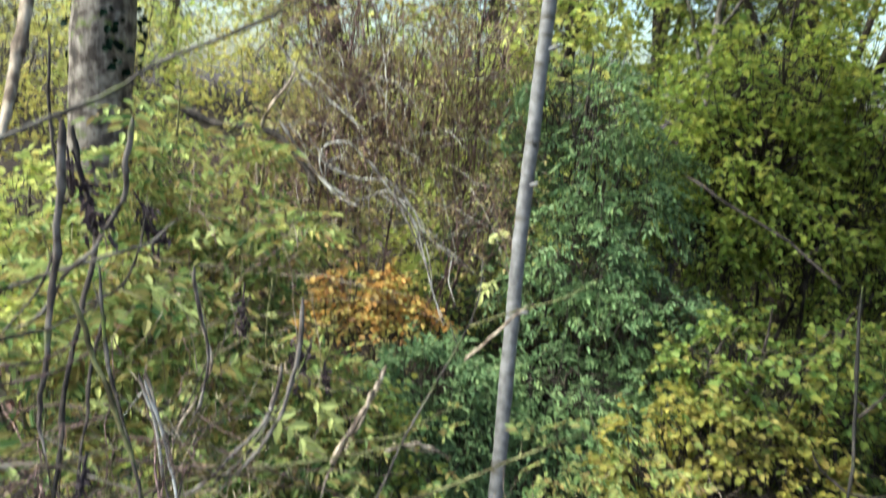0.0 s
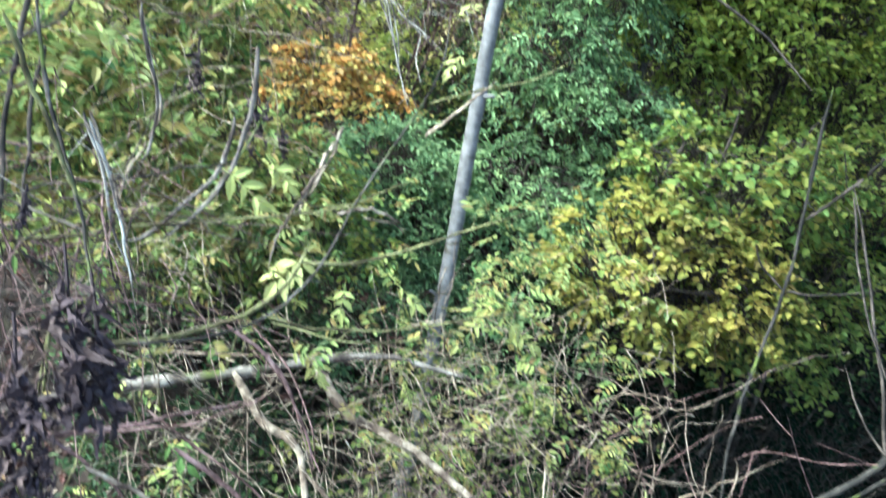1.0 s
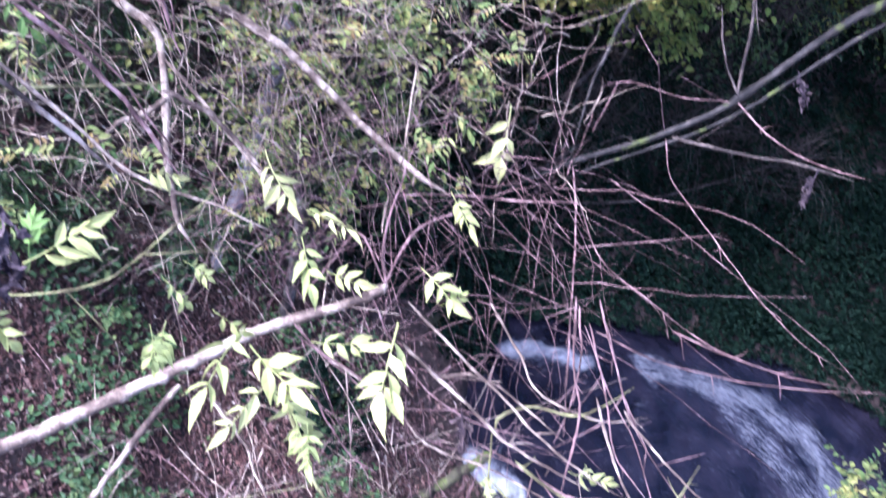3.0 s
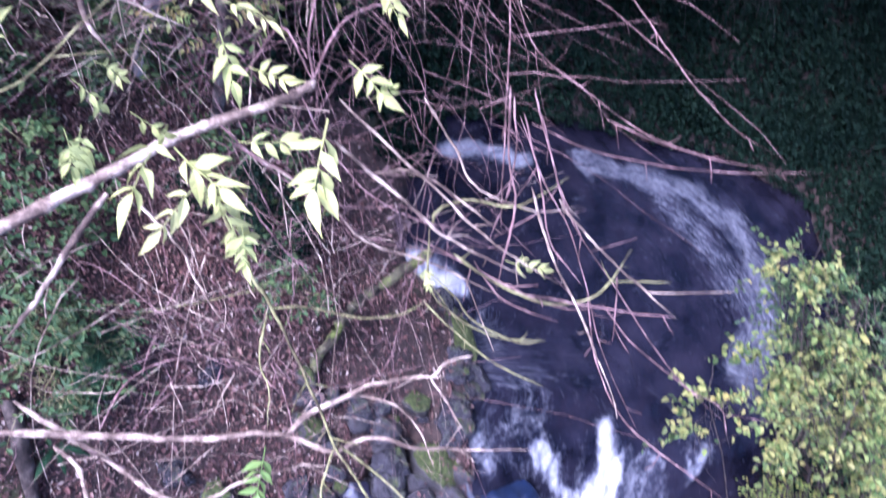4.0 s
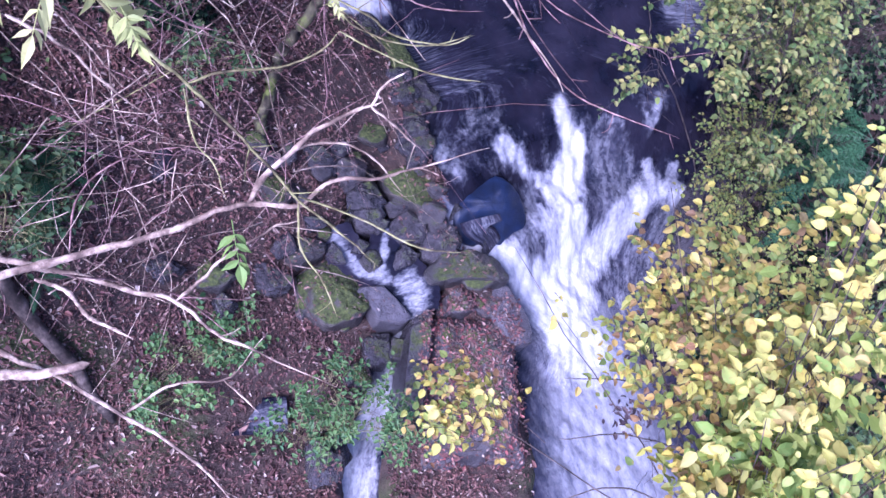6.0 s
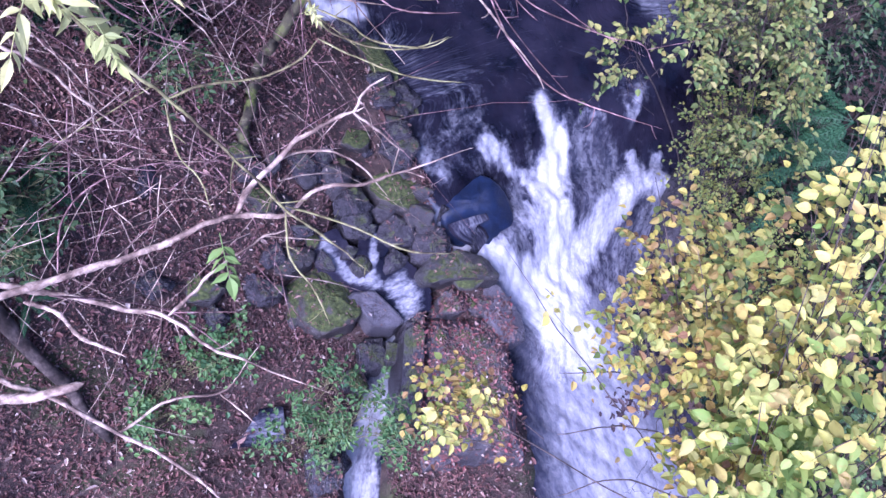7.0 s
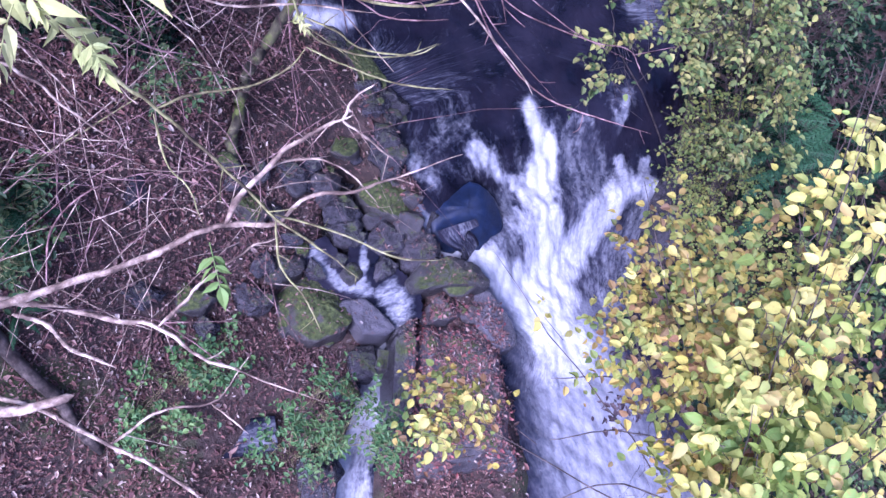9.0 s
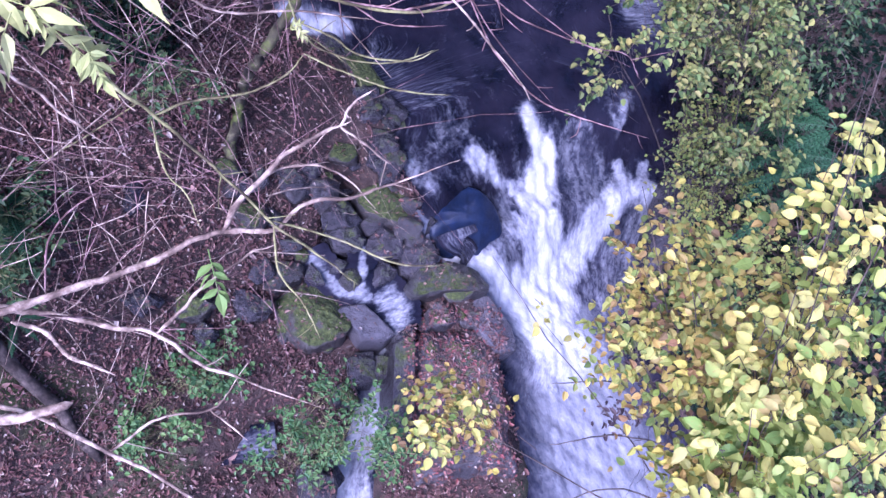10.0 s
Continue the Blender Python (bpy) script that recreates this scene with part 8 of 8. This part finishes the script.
for centre, radii, n in (((1.90, -0.35, 5.25), (0.40, 0.25, 0.20), 110), ((2.2, -0.25, 5.1), (0.35, 0.30, 0.25), 90), ((1.6, -0.55, 5.25), (0.3, 0.2, 0.2), 80), ((1.95, -0.10, 4.9), (0.28, 0.20, 0.15), 60), ((1.36, 0.08, 4.18), (0.24, 0.13, 0.12), 34), ((2.15, 0.25, 4.6), (0.16, 0.14, 0.10), 16), ((2.11, 0.06, 4.6), (0.18, 0.12, 0.12), 24), ((1.96, -0.06, 4.6), (0.14, 0.10, 0.10), 14), ((2.05, -0.24, 4.7), (0.14, 0.10, 0.10), 12), ((2.42, 0.20, 4.7), (0.18, 0.14, 0.12), 22), ((2.3, 0.1, 4.9), (0.18, 0.16, 0.12), 22), ((2.35, 0.0, 5.2), (0.2, 0.2, 0.2), 34)):
    p, d = in_lobe(rng, n, centre, radii, 0.1)
    p = clump(rng, p, 0.45)
    lower.append(sprays(p, d * [1, 1, 0.3], 0.12, 7, 0.036, 0.72, rng, 0.3, fine=True, lean=0.5)[0])
part("foliage", mesh_from("foliage", *merged(lower), "leaf_yellow_mid", False), alder, kind="stuff")

green = []
for centre, radii, n in (((1.62, -0.45, 5.42), (0.26, 0.14, 0.08), 48), ((1.78, -0.50, 5.50), (0.20, 0.14, 0.08), 40), ((2.22, -0.22, 5.42), (0.22, 0.16, 0.10), 24), ((2.0, -0.35, 5.2), (0.3, 0.2, 0.1), 24), ((2.42, 0.0, 5.45), (0.15, 0.15, 0.08), 12)):
    p, d = in_lobe(rng, n, centre, radii, 0.1)
    green.append(sprays(p, d * [1, 1, 0.3], 0.10, 4, 0.052, 0.62, rng, 0.3, fine=True, lean=0.6)[0])
part("foliage", mesh_from("foliage", *merged(green), "leaf_elm_green", False), alder, "leaves still green", "stuff")

# dark seed-bearing twig hanging over the lower stream
umbel = thing("withered_branch", "dark withered twigs with curled leaves above the stream", "branch", at=(2.45, -0.55, 4.3))
for pts in ([(2.62, -0.62, 4.35), (2.40, -0.32, 4.22), (2.14, -0.12, 4.15), (1.86, 0.02, 4.10)], [(2.50, -0.70, 4.28), (2.22, -0.50, 4.18), (1.98, -0.30, 4.12), (1.74, -0.20, 4.05)], [(2.40, -0.92, 4.26), (2.10, -0.72, 4.20), (1.84, -0.48, 4.12), (1.60, -0.42, 4.05)]):
    part("twig", mesh_from("twig", *one_tube(pts, 0.005, 0.0022, 6, 6, 0.006, 0.10), "bark_dark"), umbel)
    thicket("", "", int(100 * pts[1][0]), 7, (pts[2], pts[1]), (0.08, 0.3), "bark_dark", (0.0012, 0.002), parent=umbel, hang=0.2)
p, d = in_lobe(rng, 70, (2.20, -0.22, 4.18), (0.26, 0.16, 0.06), 0.05)
p = clump(rng, p, 0.6)
part("withered_foliage", mesh_from("withered_foliage", *sprays(p, d * [1, 1, 0.3], 0.05, 3, 0.034, 0.5, rng, 0.3, fine=True, lean=0.9)[0], "leaf_dead", False), umbel)

# ---- fallen leaves ----
verts, polys = [], []
for ob in [o for o in scene.objects if o.name.split(".")[0] in ("boulder", "rock_ledge")]:
    n = len(verts)
    verts += [ob.matrix_basis @ w.co for w in ob.data.vertices]
    polys += [[n + i for i in f.vertices] for f in ob.data.polygons]
STONE_TREE = BVHTree.FromPolygons(verts, polys)


def settled(x, y, z, rng):
    """Heights for leaves: most slip off the stones, some lie on top."""
    keep = np.ones(len(x), bool)
    for i in np.where((x > 0.1) & (x < 3.9) & (y > -0.8) & (y < 3.8))[0]:
        hit = STONE_TREE.ray_cast(Vector((x[i], y[i], 5)), Vector((0, 0, -1)))
        if hit[0] is not None and hit[0].z > z[i] - 0.02:
            z[i] = hit[0].z + 0.008
            keep[i] = rng.random() < 0.22 and hit[1].z > 0.55
    return keep


def litter(name, label, n, box, size, material, seed, where=None, lift=0.012, base=ground):
    rng = np.random.default_rng(seed)
    x, y = rng.uniform(box[0], box[1], n), rng.uniform(box[2], box[3], n)
    keep = off_water(x, y) > 0.02
    for line, wide in ((BROOK, 0.22), (RILL, 0.02)):
        keep &= to_line(x, y, line)[0] > wide
    if where is not None:
        keep &= where(x, y, rng)
    x, y = x[keep], y[keep]
    z = base(x, y) + rng.uniform(0.004, lift, len(x)) + 0.01
    keep = settled(x, y, z, rng)
    x, y, z = x[keep], y[keep], z[keep]
    k = len(x)
    a = rng.uniform(0, 2 * np.pi, k)
    s = size * rng.uniform(0.35, 1.15, k) * np.where(rng.random(k) < 0.12, 1.6, 1)
    geo = leaves(np.stack([x, y, z], 1), np.stack([np.cos(a), np.sin(a), rng.normal(0, 0.25, k)], 1), tilted(k, rng, 0.85), s, s * rng.uniform(0.28, 0.66, k), 0.3, 0.3)
    return tagged(new(name, mesh_from(name, *geo, material, False)), label, "leaves", kind="stuff")


litter("leaf_litter", "thick litter of brown and purplish fallen leaves", 165000, (-3.2, 3.5, -2.4, 5.4), 0.034, "leaf_litter", 301, lambda x, y, rng: (np.hypot((x - 0.4) / 3.0, (y - 1.6) / 3.4) + rng.normal(0, 0.08, len(x)) < 1.0) & (rng.random(len(x)) > 0.80 * np.exp(-(((x - 2.75) / 0.65) ** 2 + ((y - 2.85) / 0.6) ** 2) ** 2)) & (rng.random(len(x)) > 0.75 * np.exp(-(((x - 2.5) / 0.6) ** 2 + ((y - 1.5) / 0.75) ** 2) ** 2)) & (rng.random(len(x)) > 0.6 * np.exp(-(((x - 1.0) / 0.75) ** 2 + ((y - 0.75) / 0.6) ** 2) ** 2)), lift=0.035)
litter("leaf_litter", "brown leaves thinly fallen over the wooded slope", 60000, (-11, 4.5, -11, 8.5), 0.055, "leaf_litter", 306, lambda x, y, rng: rng.random(len(x)) < np.exp(-(np.clip(np.hypot(x - 0.4, y - 1.7) - 3.5, 0, None) / 3.0) ** 2))
litter("leaf_litter", "brown fallen leaves on the far slope", 5000, (-5, 1.5, 5.0, 10.0), 0.10, "leaf_litter", 302)
def ledge_leaves(n, seed):
    """Leaves drifted over the bedrock ledge, thick at its upper end."""
    rng = np.random.default_rng(seed)
    u, v = rng.uniform(-0.5, 0.5, n), rng.uniform(-0.8, 0.8, n)
    keep = rough_field(u, v, 0.10, 2) + 0.9 * v > -0.75
    P, N = [], []
    for a, b in zip(u[keep], v[keep]):
        w = ledge.matrix_basis @ Vector((a, b, 0))
        hit = STONE_TREE.ray_cast(Vector((w.x, w.y, 5)), Vector((0, 0, -1)))
        if hit[0] is not None:
            P.append(hit[0] + hit[1] * 0.008), N.append(hit[1])
    P, N = np.array(P), np.array(N) + rng.normal(0, 0.35, (len(P), 3))
    a = rng.uniform(0, 2 * np.pi, len(P))
    s = 0.034 * rng.uniform(0.4, 1.4, len(P))
    geo = leaves(P, np.stack([np.cos(a), np.sin(a), rng.normal(0, 0.3, len(P))], 1), N, s, s * rng.uniform(0.4, 0.8, len(P)), 0.25, 0.15)
    tagged(new("leaf_litter", mesh_from("leaf_litter", *geo, "leaf_litter_red" if seed == 304 else "leaf_litter", False)), "red-brown leaves fallen on the bedrock ledge", "leaves", kind="stuff")


ledge_leaves(1000, 304)
ledge_leaves(2600, 305)
